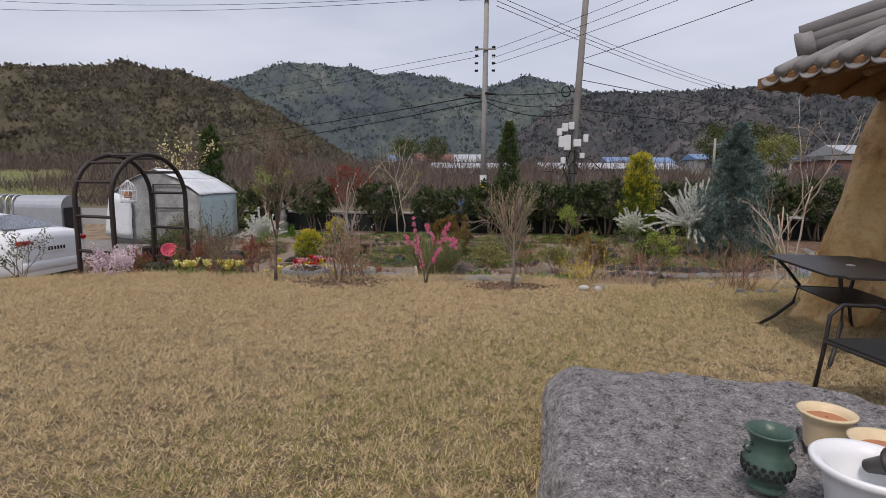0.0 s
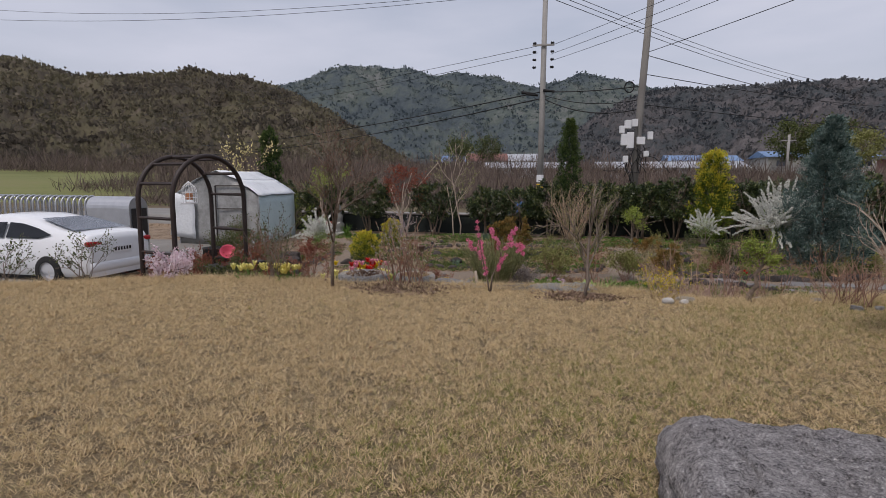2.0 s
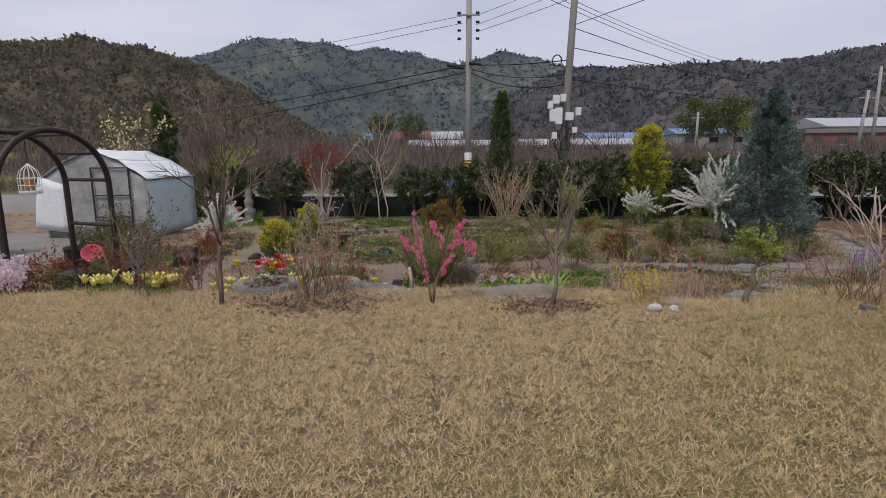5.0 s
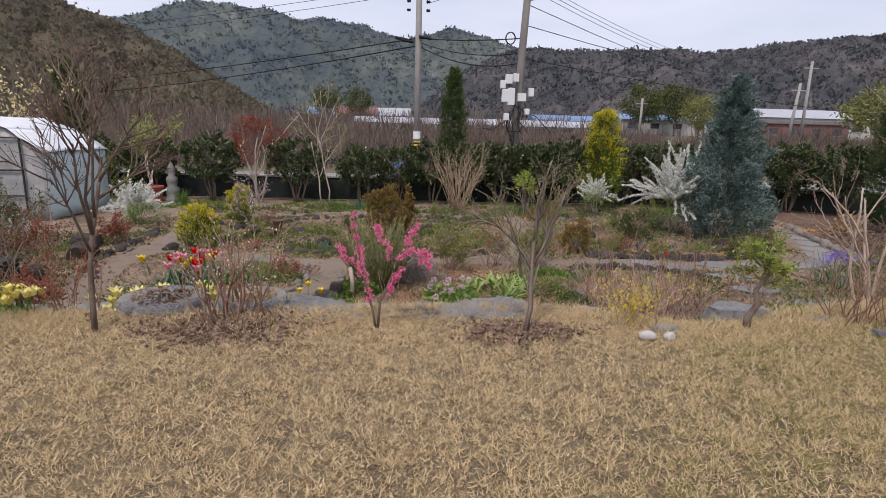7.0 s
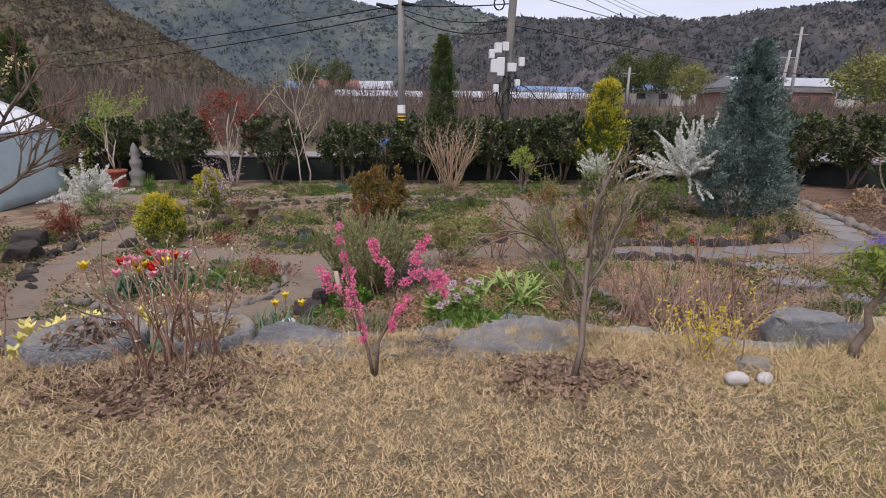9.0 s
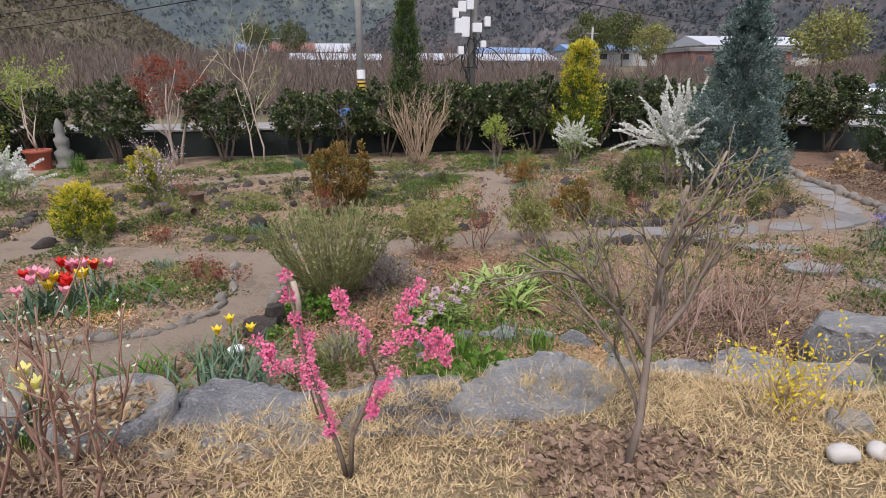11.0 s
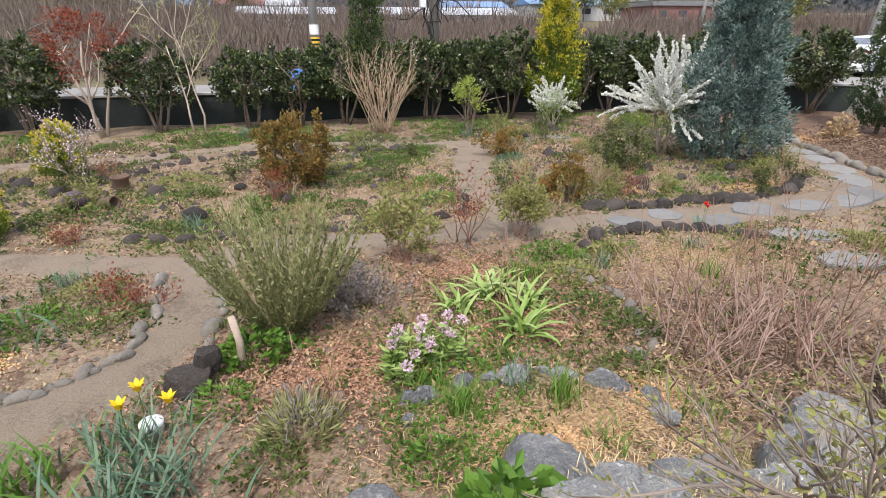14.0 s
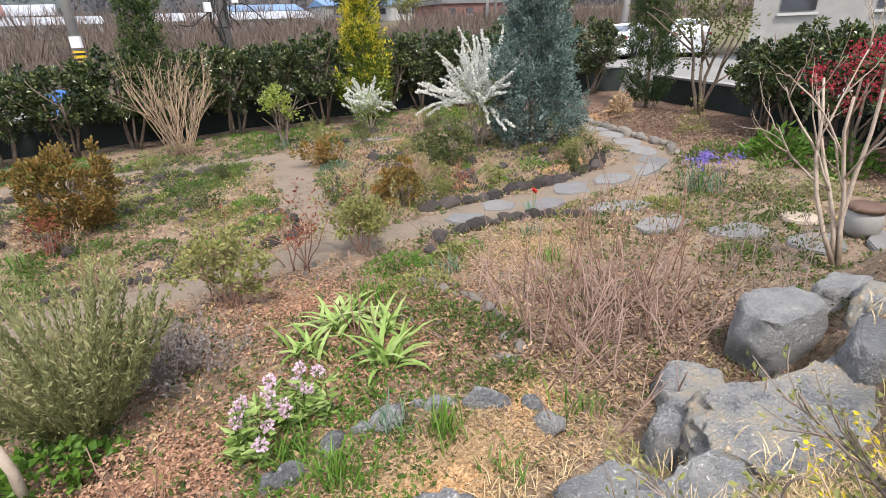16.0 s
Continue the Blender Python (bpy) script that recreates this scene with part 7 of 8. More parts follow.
t = thing("planter_box", "black plastic planter box under the arch", "planter", pose(-5.0, 9.75, G, 0, 0, 70))
part("box_body", box(1.1, 0.5, 0.42, 0.02, (0, 0, 0)), M["tyre"], t)
part("rim", box(1.16, 0.56, 0.05, 0.01, (0, 0, 0.424)), M["blackmetal"], t)
o = part("plastic_basket", lathe([(0.1, 0), (0.145, 0.1), (0.155, 0.11), (0.135, 0.1), (0.09, 0.015), (0.004, 0.015)], 24, False), M["hotpink_plastic"], None, smooth=True)
o.matrix_basis = pose(-5.1, 9.75, G + 0.66, 55, 0, 35)
tagged(o, "pink plastic basket propped on the planter", "basket")
t = thing("barrel_planter", "dark round tub beside the greenhouse", "tub", (-6.1, 10.9, G))
part("tub_body", lathe([(0.26, 0), (0.3, 0.3), (0.3, 0.6), (0.32, 0.62), (0.28, 0.6), (0.004, 0.5)], 24, False), M["tyre"], t, smooth=True)
t = thing("white_sack", "white bulging sack beside the greenhouse", "sack", (-6.9, 13.2, G))
part("sack_body", rock_mesh(850, 3, 0, 0.14), M["tarp"], t, at=Matrix.Translation((0, 0, 0.3)) @ Matrix.Diagonal((0.35, 0.28, 0.36, 1)))


# ---- plastic greenhouse tent ----
def greenhouse():
    t = thing("plastic_greenhouse", "small tent greenhouse of white sheeting over a frame", "greenhouse", pose(-9.4, 16.0, G, 0, 0, 4))
    w, d, e, a = 2.8, 2.9, 1.62, 2.42
    H = w / 2
    prof = [(-H, 0.0), (-H, e), (-H * 0.5, e + (a - e) * 0.62), (0, a), (H * 0.5, e + (a - e) * 0.62), (H, e), (H, 0.0)]

    def sheet(name, pts, mat, label=""):
        bm = bmesh.new()
        f = bm.faces.new([bm.verts.new(p) for p in pts])
        bmesh.ops.triangulate(bm, faces=[f])
        bmesh.ops.subdivide_edges(bm, edges=bm.edges[:], cuts=5, use_grid_fill=True)
        for v in bm.verts:
            k = 0.03 * noise.noise(v.co * 2.3) + 0.012 * noise.noise(v.co * 7)
            v.co += Vector((k, k * 0.8, k))
        bmesh.ops.solidify(bm, geom=bm.faces[:], thickness=0.006)
        return part(name, bm, mat, t, label, smooth=True)

    sheet("front_sheet", [(x, 0, z) for x, z in prof], M["clearsheet"], "cloudy vinyl front")
    sheet("back_sheet", [(x, d, z) for x, z in prof], M["tarp"])
    for i in range(1, 5):
        (x0, z0), (x1, z1) = prof[i], prof[i + 1]
        sheet("roof_sheet", [(x0 * 1.06, -0.08, z0 + 0.03), (x1 * 1.06, -0.08, z1 + 0.03), (x1 * 1.06, d + 0.05, z1 + 0.03), (x0 * 1.06, d + 0.05, z0 + 0.03)], M["tarp"])
    sheet("side_sheet", [(H + 0.02, 0, 0), (H + 0.02, d, 0), (H + 0.02, d, e), (H + 0.02, 0, e)], M["tarpblue"], "pale blue sheeting side")
    sheet("side_sheet", [(-H - 0.02, 0, 0), (-H - 0.02, d, 0), (-H - 0.02, d, e), (-H - 0.02, 0, e)], M["tarp"])
    sheet("side_flap", [(-H - 0.3, -0.1, 0.3), (-H * 0.55, -0.12, 0.2), (-H * 0.55, -0.12, e - 0.1), (-H - 0.05, -0.1, e + 0.1)], M["tarp"], "loose white flap")
    for x0, x1, z0, z1 in [(-0.05, 0.95, 0.0, 1.95)]:
        for a0, b0 in [((x0, z0), (x0, z1)), ((x1, z0), (x1, z1)), ((x0, z1), (x1, z1)), ((x0, 1.2), (x1, 1.2)), ((x0, 0.6), (x1, 0.6))]:
            part("door_bar", tubes([(np.array([[a0[0], -0.06, a0[1]], [b0[0], -0.06, b0[1]]]), 0.022, 0.022)], 6), M["blackmetal"], t)
    for x in (-H, H):
        for y in (0, d):
            part("corner_post", tubes([(np.array([[x, y, 0], [x, y, e]]), 0.02, 0.02)], 8), M["steel"], t)
    return t


greenhouse()


# ---- cars ----
def car(name, label, at, tall, length, boot):
    """A car lofted from cross sections; its tail is at x = 0 and it faces +x."""
    t = thing(name, label, "car", at)
    xs = np.array([0.0, 0.04, 0.12, 0.45, 0.8, 1.05, 1.5, 2.0, 2.5, 2.9, 3.25, 3.7, 4.2, 4.45, 4.55]) * length / 4.55
    k = tall / 1.45
    if boot:
        roof = np.array([0.94, 1.07, 1.10, 1.13, 1.19, 1.25, 1.38, 1.46, 1.47, 1.41, 1.25, 1.03, 0.94, 0.82, 0.6]) * k
    else:
        roof = np.array([0.98, 1.05, 1.15, 1.38, 1.43, 1.45, 1.45, 1.44, 1.42, 1.36, 1.2, 1.06, 1.0, 0.9, 0.6]) * k
    belt = np.minimum(roof - 0.02, np.array([0.82, 0.92, 0.96, 0.99, 1.0, 1.0, 0.99, 0.97, 0.96, 0.95, 0.95, 0.94, 0.86, 0.76, 0.58]) * k)
    half = np.array([0.72, 0.80, 0.84, 0.89, 0.905, 0.91, 0.915, 0.915, 0.915, 0.91, 0.91, 0.90, 0.86, 0.78, 0.68])
    V, F = [], []
    m = 11
    for i, x in enumerate(xs):
        rise = roof[i] - belt[i]
        rw = half[i] - 0.06 - 0.42 * rise
        sec = [(half[i] * 0.9, 0.22), (half[i] * 0.99, 0.34), (half[i], 0.62 * k), (half[i] * 0.985, belt[i] - 0.06), (half[i] * 0.95, belt[i])]
        sec += [(rw + (half[i] * 0.95 - rw) * 0.5, belt[i] + rise * 0.5), (rw, belt[i] + rise * 0.88), (rw * 0.85, roof[i] - 0.005), (rw * 0.5, roof[i] + 0.012), (0, roof[i] + 0.02)]
        ring = [(x, -y, z) for y, z in sec] + [(x, y, z) for y, z in sec[-2::-1]]
        m = len(ring)
        V += ring
    for i in range(len(xs) - 1):
        for j in range(m - 1):
            F.append([i * m + j, (i + 1) * m + j, (i + 1) * m + j + 1, i * m + j + 1])
    F.append(list(range(m)))
    F.append([(len(xs) - 1) * m + j for j in range(m)][::-1])
    part("body", (np.array(V), F), M["carpaint"], t, "white painted body", smooth=True)
    part("underbody", box(length - 0.2, 1.6, 0.16, 0.02, (length / 2, 0, 0.14)), M["tyre"], t)
    for s in (-1, 1):
        z0 = belt[6] + 0.02
        zr = (roof[6] - belt[6]) * 0.84
        lean_in = 0.42 * zr
        tail = 0.85 if boot else 0.55
        for outline in ([(tail, 0.25), (1.15, 0.0), (1.98, 0.0), (1.98, 0.97), (1.62, 0.9), (1.2, 0.62)], [(2.05, 0.0), (3.1, 0.0), (2.75, 0.72), (2.5, 0.95), (2.05, 0.97)]):
            pts = [(x * length / 4.55, s * (0.888 - lean_in * f), z0 + zr * f) for x, f in outline]
            bm = bmesh.new()
            bm.faces.new([bm.verts.new(p) for p in (pts if s < 0 else pts[::-1])])
            bmesh.ops.solidify(bm, geom=bm.faces[:], thickness=-0.012)
            part("side_window", bm, M["carglass"], t)
        for x in (0.95 * length / 4.55, 3.65 * length / 4.55):
            wheel = part("wheel", lathe([(0.2, -0.1), (0.31, -0.1), (0.33, -0.06), (0.33, 0.06), (0.31, 0.1), (0.2, 0.1)], 28, False), M["tyre"], t, at=Matrix.Translation((x, s * 0.84, 0.33)) @ Matrix.Rotation(math.pi / 2, 4, "X"), smooth=True)
            part("rim", lathe([(0.2, -0.07), (0.19, 0.0), (0.05, 0.07), (0.004, 0.075)], 20, False), M["silver"], wheel)
        part("tail_lamp", box(0.10, 0.36, 0.10, 0.03, (0.05, s * 0.65, 0.86 * k)), M["redlamp"], t)
        part("door_handle", box(0.18, 0.03, 0.03, 0.008, (2.0, s * 0.915, 0.84 * k)), M["carpaint"], t)
    z0, z1 = (1.06 * k, 1.36 * k)
    bm = bmesh.new()
    xa, xb = (xs[4] + 0.02, xs[6] - 0.08) if boot else (0.12, 0.36)
    glass = [(0.5, 0.66, 1.175 * k), (0.5, -0.66, 1.175 * k), (1.46, -0.54, 1.405 * k), (1.46, 0.54, 1.405 * k)] if boot else [(xa - 0.03, 0.66, z0 + 0.03), (xa - 0.03, -0.66, z0 + 0.03), (xb, -0.56, z1 + 0.045), (xb, 0.56, z1 + 0.045)]
    bm.faces.new([bm.verts.new(p) for p in glass])
    bmesh.ops.solidify(bm, geom=bm.faces[:], thickness=0.012)
    part("rear_window", bm, M["rearglass"], t)
    plate = part("number_plate", box(0.015, 0.5, 0.15, 0.004, (-0.012, 0, 0.68 * k)), M["white"], t)
    for n in range(6):
        part("plate_mark", box(0.004, 0.045, 0.075, 0.0, (-0.023, -0.19 + 0.075 * n, 0.717 * k)), M["tyre"], plate, "dark unreadable mark")
    part("bumper", box(0.22, 1.6, 0.24, 0.09, (0.09, 0, 0.3)), M["carpaint"], t, smooth=True)
    return t


car("parked_car", "white sedan parked behind the arch", pose(-7.92, 10.2, G - 0.1, 0, 0, 177), 1.45, 4.7, True)
car("parked_car", "white estate car parked on the lane", pose(24.0, 22.0, -0.12, 0, 0, 40), 1.62, 4.5, False)
car("parked_car", "white car parked further along the lane", pose(21.5, 24.5, -0.12, 0, 0, 20), 1.5, 4.4, True)

# ---- sliding gate and lamps by the drive ----
t = thing("folding_gate", "stainless steel folding gate across the drive", "gate", pose(-15.4, 13.4, G, 0, 0, -4))
for k in range(20):
    x = k * 0.21
    pts = [[x, -0.22, 0.0], [x, -0.22, 1.45]] + [[x, -0.22 * math.cos(a), 1.45 + 0.22 * math.sin(a)] for a in np.linspace(0.3, 2.84, 8)] + [[x, 0.22, 1.45], [x, 0.22, 0.0]]
    part("gate_hoop", tubes([(np.array(pts), 0.026, 0.026)], 8), M["steel"], t, smooth=True)
    if k < 19:
        for z in (0.3, 0.7, 1.1):
            for s in (1, -1):
                part("lattice_bar", tubes([(np.array([[x, -0.23, z], [x + 0.21, -0.23, z + 0.36 * s]]), 0.013, 0.013)], 4), M["steel"], t)
t = thing("gate_motor", "rounded stainless steel gate motor housing", "gate motor", pose(-10.6, 13.1, G, 0, 0, -4))
V, F = [], []
sec = [(-0.32, 0), (-0.32, 1.35)] + [(-0.32 * math.cos(a), 1.35 + 0.32 * math.sin(a)) for a in np.linspace(0.25, 2.9, 10)] + [(0.32, 1.35), (0.32, 0)]
for x in (-0.72, 0.72):
    V += [(x, y, z) for y, z in sec]
n = len(sec)
for i in range(n - 1):
    F.append([i, i + 1, n + i + 1, n + i])
F += [list(range(n))[::-1], [n + i for i in range(n)]]
part("housing", (np.array(V), F), M["steel"], t)
part("end_panel", box(0.03, 0.5, 1.2, 0.01, (0.74, 0, 0.15)), M["blackmetal"], t)
for n, (x, y) in enumerate([(-8.55, 7.35), (-8.0, 7.1)]):
    t = thing("garden_lamp", "black garden lamp post with a lantern", "lamp", (x, y, float(ground_z(x, y))), "lamps by the drive")
    part("lamp_post", tubes([(np.array([[0, 0, -0.05], [0, 0, 1.2 - n * 0.1]]), 0.03, 0.025)], 8), M["blackmetal"], t, smooth=True)
    part("lantern", lathe([(0.05, 0), (0.09, 0.03), (0.12, 0.2), (0.14, 0.22), (0.03, 0.3), (0.01, 0.34)], 6), M["blackmetal"], t, at=Matrix.Translation((0, 0, 1.2 - n * 0.1)))

# ---- pots and statue in the garden ----
pot("purple_jar", "squat dark purple glazed jar with a lid", -2.72, 14.35, G, [(0.11, 0), (0.17, 0.06), (0.2, 0.15), (0.17, 0.23), (0.13, 0.25), (0.14, 0.28), (0.12, 0.3), (0.04, 0.32), (0.004, 0.325)], "purple", category="jar")
pot("clay_pot", "brown clay flower pot standing on the bed", -2.42, 15.3, G, [(0.1, 0), (0.14, 0.22), (0.155, 0.24), (0.155, 0.27), (0.13, 0.27), (0.12, 0.22), (0.004, 0.2)], "brownclay")
o = pot("clay_pot", "brown clay pot lying on its side", -2.3, 14.35, G + 0.1, [(0.08, 0), (0.1, 0.2), (0.115, 0.22), (0.115, 0.24), (0.09, 0.24), (0.08, 0.2), (0.004, 0.05)], "brownclay")
o.matrix_basis = pose(-2.38, 14.3, G + 0.1, 85, 0, 65)
t = pot("terracotta_tub", "large red terracotta tub with a lime-leaved tree", -7.35, 19.9, G, [(0.27, 0), (0.32, 0.5), (0.36, 0.52), (0.36, 0.6), (0.31, 0.6), (0.3, 0.52), (0.004, 0.5)], "redclay")
rng = np.random.default_rng(860)
for k in range(3):
    segs, tp, td = grow(rng, (0, 0, 0.5), (rng.normal() * 0.15, rng.normal() * 0.15, 1), 1.7, 0.02, 2, (3, 5))
    part("tree_stem", tubes(segs, 5), M["palebark"], t, smooth=True)
    P = np.repeat(tp, 5, 0)
    part("foliage", leaves(rng, P + rng.normal(size=P.shape) * 0.07, rng.normal(size=P.shape), 0.09, 0.04), M["limetree"], t)
o = part("stone_figure", lathe([(0.24, 0), (0.25, 0.1), (0.17, 0.14), (0.2, 0.3), (0.22, 0.42), (0.13, 0.5), (0.16, 0.62), (0.17, 0.75), (0.1, 0.82), (0.12, 0.95), (0.1, 1.08), (0.05, 1.2), (0.01, 1.26)], 14), M["statue"], None, smooth=True)
o.matrix_basis = Matrix.Translation((-6.85, 20.1, G))
tagged(o, "weathered grey stone garden figure by the hedge", "statue")
t = thing("flower_post", "short pale wooden post beside the rosemary", "post", (-0.12, 9.95, G))
part("post_body", tubes([(np.array([[0, 0, -0.05], [0.01, 0, 0.25], [-0.02, 0, 0.45]]), 0.03, 0.026)], 8), M["palebark"], t, smooth=True)
o = part("lid_jar", lathe([(0.06, 0), (0.065, 0.07), (0.07, 0.075), (0.07, 0.1), (0.06, 0.105), (0.004, 0.105)], 20), M["white"], None, smooth=True)
o.matrix_basis = Matrix.Translation((-0.58, 9.38, G))
tagged(o, "white ceramic jar half sunk beside the daffodils", "jar")
t = thing("urn", "grey urn with a brown wooden lid", "urn", (7.35, 8.95, G))
part("urn_body", lathe([(0.12, 0), (0.17, 0.08), (0.18, 0.2), (0.16, 0.28), (0.14, 0.3)], 24), M["concrete"], t, smooth=True)
part("lid", lathe([(0.18, 0), (0.19, 0.03), (0.15, 0.06), (0.004, 0.065)], 24), M["brownclay"], t, at=Matrix.Translation((0, 0, 0.301)), smooth=True)
o = part("log_slice", lathe([(0.2, 0), (0.21, 0.03), (0.2, 0.06), (0.004, 0.062)], 20), M["palebark"], None)
o.matrix_basis = Matrix.Translation((7.35, 9.55, G))
tagged(o, "round slice of pale log beside the path", "log slice")
o = part("blue_tarpaulin", rock_mesh(870, 3, 3, 0.12), M["bluesheet"], None)
o.matrix_basis = Matrix.Translation((0.2, 22.6, 0.1)) @ Matrix.Diagonal((0.6, 0.5, 0.5, 1))
tagged(o, "blue plastic sheet heaped behind the wall", "tarpaulin")


# ---- poles and cables ----
def wire(a, b, sag, r, t):
    a, b = np.array(a, float), np.array(b, float)
    s = np.linspace(0, 1, 16)[:, None]
    pts = a + (b - a) * s - np.array([0, 0, 1.0]) * sag * 4 * s * (1 - s)
    part("cable", tubes([(pts, r * 0.7, r * 0.7)], 4), M["wire"], t)


t = thing("utility_pole", "pale concrete utility pole carrying many cables", "utility pole", (0.95, 34.0, -0.2))
part("pole_shaft", tubes([(np.array([[0, 0, -0.3], [0.02, 0, 7], [0.05, 0, 15]]), 0.21, 0.14)], 14), M["concrete"], t, smooth=True)
sleeve = part("warning_sleeve", tubes([(np.array([[0, 0, 1.1], [0, 0, 1.5]]), 0.225, 0.223)], 14), M["yellow"], t, "yellow warning sleeve")
for z in (1.14, 1.34):
    part("dark_band", tubes([(np.array([[0, 0, z], [0.0, 0, z + 0.09]]), 0.229, 0.229)], 14), M["wire"], sleeve)
part("notice", tubes([(np.array([[0, 0, 1.62], [0, 0, 2.05]]), 0.222, 0.220)], 14), M["white"], t, "white notice wrapped round the pole")
for z, w, x0 in ((12.7, 2.6, -0.35), (9.75, 1.3, 0.0)):
    part("cross_arm", box(w, 0.1, 0.1, 0.01, (x0, -0.2, z)), M["concrete"], t)
for z in (9.9, 9.4, 8.95, 8.5):
    for s in (-1, 1):
        part("insulator", lathe([(0.04, 0), (0.09, 0.05), (0.05, 0.1), (0.09, 0.15), (0.03, 0.22)], 10), M["wire"], t, at=Matrix.Translation((s * 0.42, -0.22, z)) @ Matrix.Rotation(s * 1.57, 4, "Y"))
for x in (-1.6, -1.2, 0.6):
    part("insulator", lathe([(0.05, 0), (0.1, 0.06), (0.05, 0.12), (0.1, 0.18), (0.03, 0.26)], 10), M["wire"], t, at=Matrix.Translation((x, -0.2, 12.85)))
for z, x in ((7.0, -0.9), (6.9, -0.6), (7.1, 0.4)):
    part("cable_joint", tubes([(np.array([[x - 0.35, -0.25, z + 0.05], [x + 0.35, -0.25, z - 0.05]]), 0.09, 0.07)], 8), M["wire"], t, smooth=True)
lines = [((-0.9, 34, 12.9), (-60, 44, 18.6), 1.2, 0.02), ((-0.9, 34, 12.7), (-60, 40, 16.6), 1.2, 0.02), ((0.6, 34, 9.6), (-80, 80, 12.5), 1.5, 0.02), ((0.6, 34, 9.2), (-80, 80, 11.5), 1.5, 0.02),
         ((1.4, 34, 9.6), (24, 9, 13.2), 0.5, 0.018), ((1.4, 34, 9.1), (23, 8, 12.2), 0.5, 0.018), ((1.4, 34, 8.7), (22, 7, 11.0), 0.5, 0.018),
         ((1.6, 34, 12.8), (70, 118, 19.0), 2.0, 0.03), ((1.6, 34, 12.5), (70, 118, 18.4), 2.0, 0.03), ((1.6, 34, 12.2), (70, 118, 17.8), 2.0, 0.03),
         ((0.9, 34, 6.9), (-70, 90, 8.0), 1.2, 0.05), ((0.9, 34, 6.5), (-70, 90, 6.6), 1.5, 0.05),
         ((1.0, 34, 6.9), (6.2, 31.2, 6.6), 0.1, 0.04), ((1.0, 34, 6.5), (6.2, 31.2, 5.4), 0.5, 0.04), ((1.0, 34, 6.7), (6.2, 31.2, 5.9), 0.35, 0.03),
         ((6.4, 31, 8.3), (26, 12, 12.5), 0.3, 0.025), ((6.3, 31, 8.2), (90, 130, 16.0), 2.0, 0.03), ((6.3, 31, 5.6), (70, 60, 4.5), 0.8, 0.03), ((6.3, 31, 7.2), (80, 100, 15.0), 2.0, 0.03)]
cb = thing("overhead_cables", "black overhead cables strung between the poles", "cables", (0, 0, 0))
for a, b, sag, r in lines:
    wire(a, b, sag, r, cb)
t = thing("utility_pole", "dark leaning utility pole with pale equipment cabinets", "utility pole", (6.0, 31.0, -0.2))
part("pole_shaft", tubes([(np.array([[0, 0, -0.3], [0.22, 0, 6], [0.62, 0, 14.5]]), 0.22, 0.16)], 14), M["drive"], t, smooth=True)
rng = np.random.default_rng(880)
for (x, z, w, h) in [(-0.62, 4.1, 0.32, 0.62), (-0.3, 3.95, 0.36, 0.85), (0.25, 4.15, 0.42, 0.4), (0.72, 4.4, 0.26, 0.42), (-0.75, 4.75, 0.26, 0.4), (-0.45, 5.0, 0.34, 0.45), (-0.1, 5.1, 0.3, 0.4), (0.55, 3.5, 0.25, 0.3), (-0.5, 3.2, 0.25, 0.35)]:
    c = part("cabinet", box(w, 0.28, h, 0.025, (x, -0.36, z - 0.5)), M["box"], t, "pale grey equipment cabinet")
for k in range(12):
    x = rng.uniform(-0.5, 0.55)
    pts = limb(rng, (x, -0.3, rng.uniform(3.0, 3.6)), (rng.normal() * 0.3, 0, -1), rng.uniform(1.4, 2.6), 6, 0.3)
    pts[:, 1] = -0.3
    part("hanging_cable", tubes([(pts, 0.025, 0.02)], 5), M["wire"], t, smooth=True)
ring = np.array([[-0.45 + 0.24 * math.cos(a), -0.25, 6.7 + 0.28 * math.sin(a)] for a in np.linspace(0, 6.283, 20)])
part("cable_coil", tubes([(ring, 0.035, 0.035)], 6), M["wire"], t, smooth=True)
for (x, y, h, lean) in [(45, 62, 9.5, 0.0), (42, 60, 7.0, 0.08), (26, 27.5, 7.5, 0.1), (33, 78, 6, 0)]:
    t = thing("utility_pole", "grey utility pole further down the valley", "utility pole", (x, y, float(ground_z(x, y))))
    part("pole_shaft", tubes([(np.array([[0, 0, -0.3], [lean * h, 0, h]]), 0.2, 0.14)], 10), M["concrete"], t, smooth=True)
    part("cross_arm", box(1.8, 0.1, 0.1, 0.0, (lean * h, 0, h - 0.8)), M["concrete"], t)


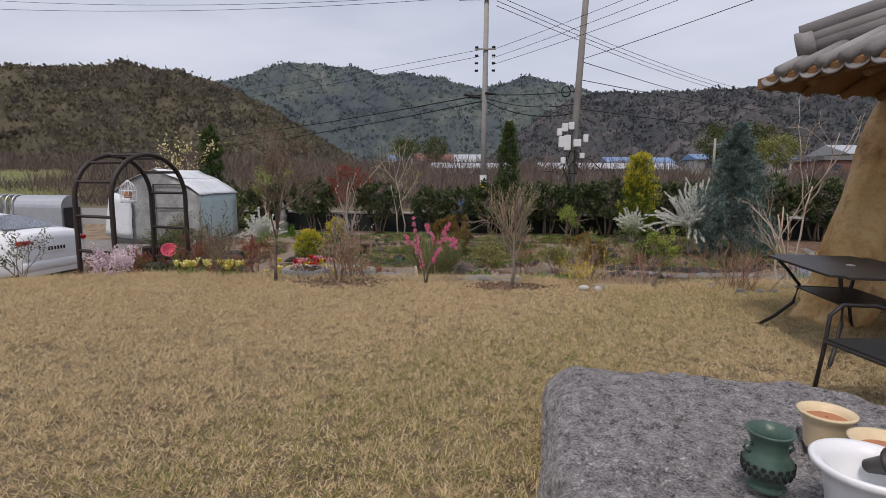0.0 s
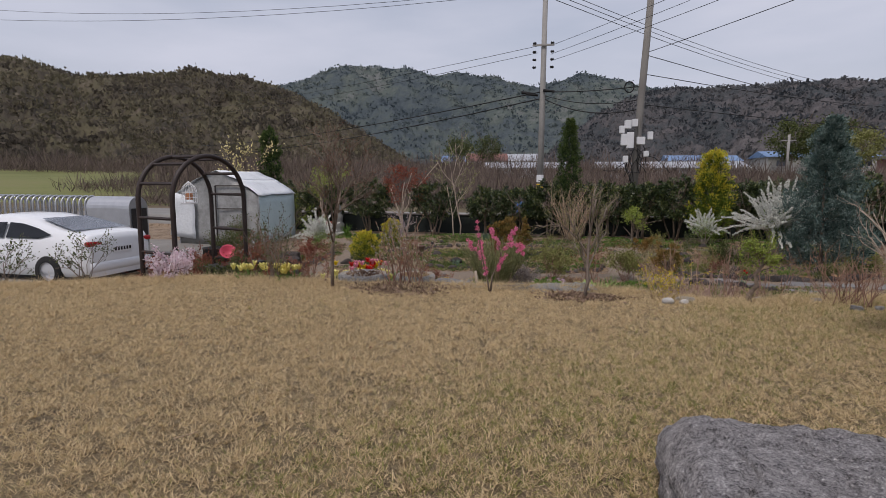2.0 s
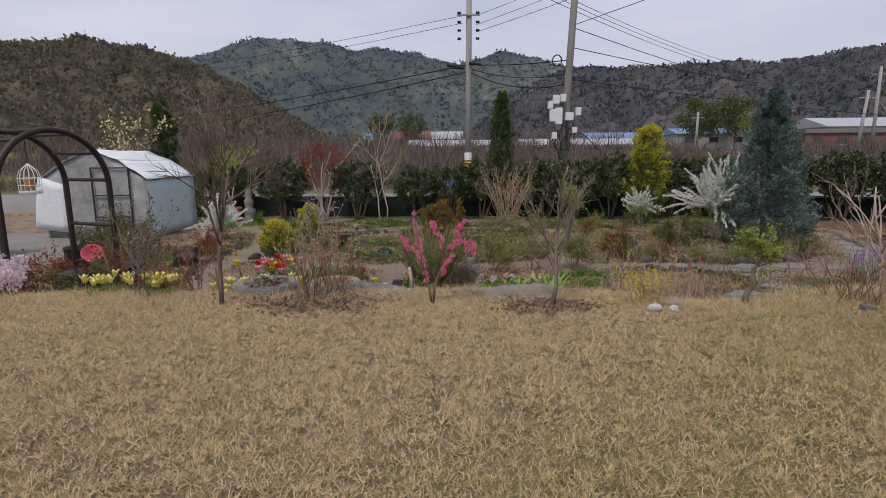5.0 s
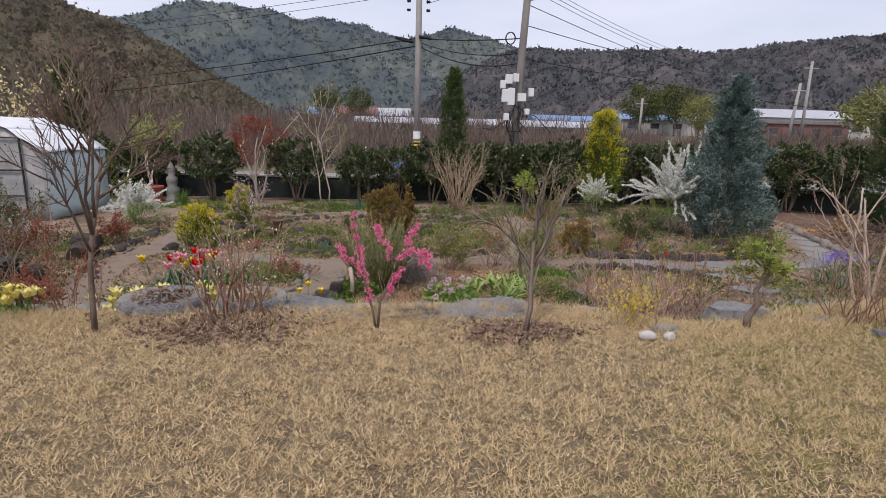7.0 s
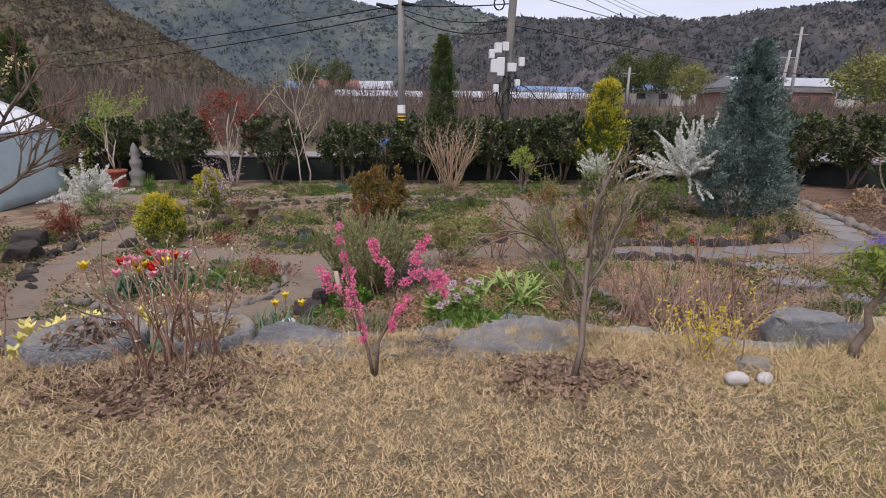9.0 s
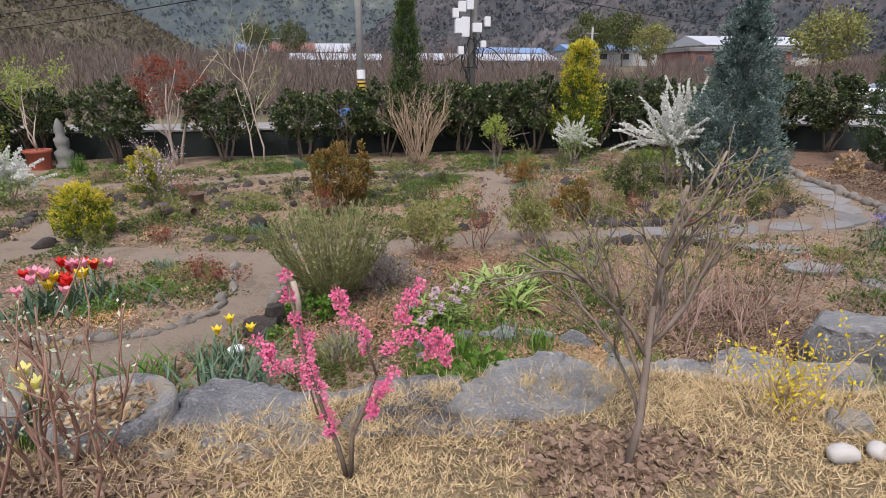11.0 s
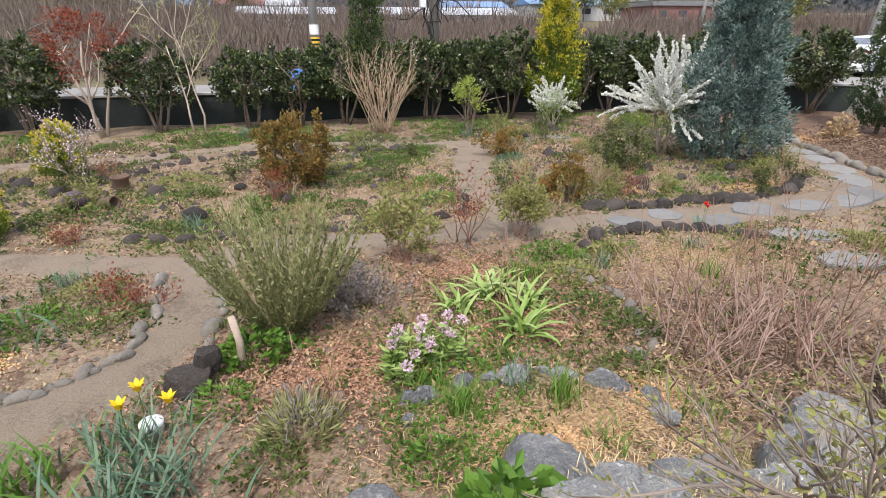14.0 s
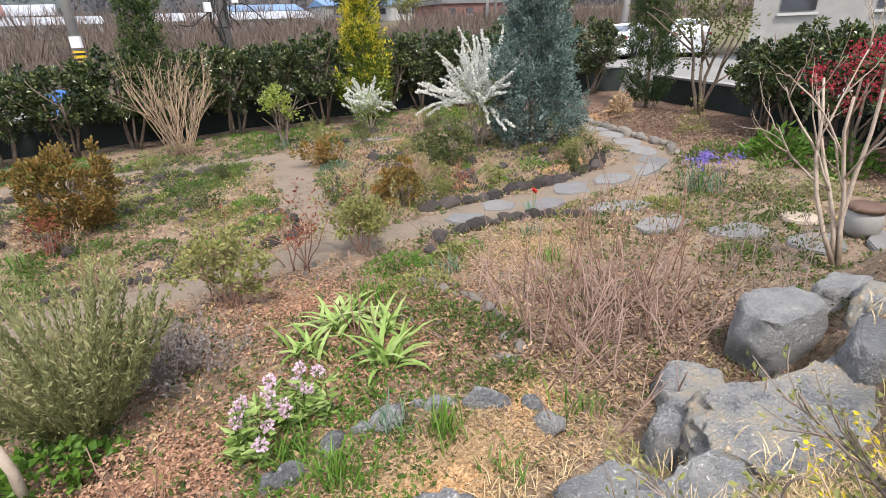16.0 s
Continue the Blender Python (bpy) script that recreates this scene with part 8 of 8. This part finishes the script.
# ---- buildings in the valley ----
def building(name, label, x, y, w, d, h, rh, wall, roof, rz=0, cols=3, rows=1, flat=False, group=""):
    z = float(ground_z(x, y))
    t = thing(name, label, "building", pose(x, y, z, 0, 0, rz), group)
    part("wall", box(w, d, h + 0.6, 0.0, (0, 0, -0.6)), M[wall], t)
    if flat:
        part("roof", box(w + 0.6, d + 0.6, rh, 0.05, (0, 0, h + 0.002)), M[roof], t)
    else:
        V = [(-w / 2 - 0.4, -d / 2 - 0.4, h), (w / 2 + 0.4, -d / 2 - 0.4, h), (w / 2 + 0.4, d / 2 + 0.4, h), (-w / 2 - 0.4, d / 2 + 0.4, h), (-w / 2 - 0.4, 0, h + rh), (w / 2 + 0.4, 0, h + rh)]
        part("roof", (np.array(V), [[0, 1, 5, 4], [2, 3, 4, 5], [0, 4, 3], [1, 2, 5], [3, 2, 1, 0]]), M[roof], t)
    for r in range(rows):
        for c in range(cols):
            cx_ = -w / 2 + (c + 0.5) * w / cols
            win = part("window", box(w / cols * 0.38, 0.08, h / rows * 0.36, 0.0, (cx_, -d / 2 - 0.03, r * h / rows + h / rows * 0.42)), M["carglass"], t)
            part("sill", box(w / cols * 0.44, 0.14, 0.1, 0.0, (cx_, -d / 2 - 0.06, r * h / rows + h / rows * 0.38)), M["whitewall"], win)
    return t


building("brick_house", "low red-brown brick house with a flat eave", 54.5, 80, 15, 9, 2.5, 0.5, "brick", "darkroof", -4, 5, 1, True)
building("grey_roof_hall", "pale low-roofed hall behind the brick house", 70, 98, 20, 12, 3.4, 1.8, "whitewall", "greyroof", 0, 4)
building("blue_roof_shed", "long white shed with a blue metal roof", 54, 118, 20, 8, 3.0, 1.3, "whitewall", "blueroof", 3, 4)
building("blue_roof_shed", "white shed with a blue metal roof", 34, 122, 14, 8, 2.6, 1.3, "whitewall", "blueroof", 3, 3)
building("long_greenhouse", "long silver-roofed greenhouse in the fields", 21, 92, 22, 8, 1.6, 1.1, "greyroof", "greyroof", 2, 5)
building("long_greenhouse", "silver-roofed greenhouse in the fields", -2, 100, 14, 8, 1.6, 1.1, "greyroof", "greyroof", 2, 4)
building("far_house", "small white house with a pinkish roof", -12, 128, 9, 7, 2.8, 2.0, "whitewall", "brick", 8, 3)
building("far_house", "small white house at the hill's foot", -4, 136, 8, 7, 2.8, 2.0, "whitewall", "greyroof", -5, 3)
building("far_house", "small blue-roofed house at the hill's foot", -19, 134, 9, 7, 2.6, 1.8, "whitewall", "blueroof", 4, 3)
building("grey_building", "pale grey rendered building beyond the lane", 29, 17, 9, 8, 4.2, 0.4, "concrete", "darkroof", -62, 3, 1, True)
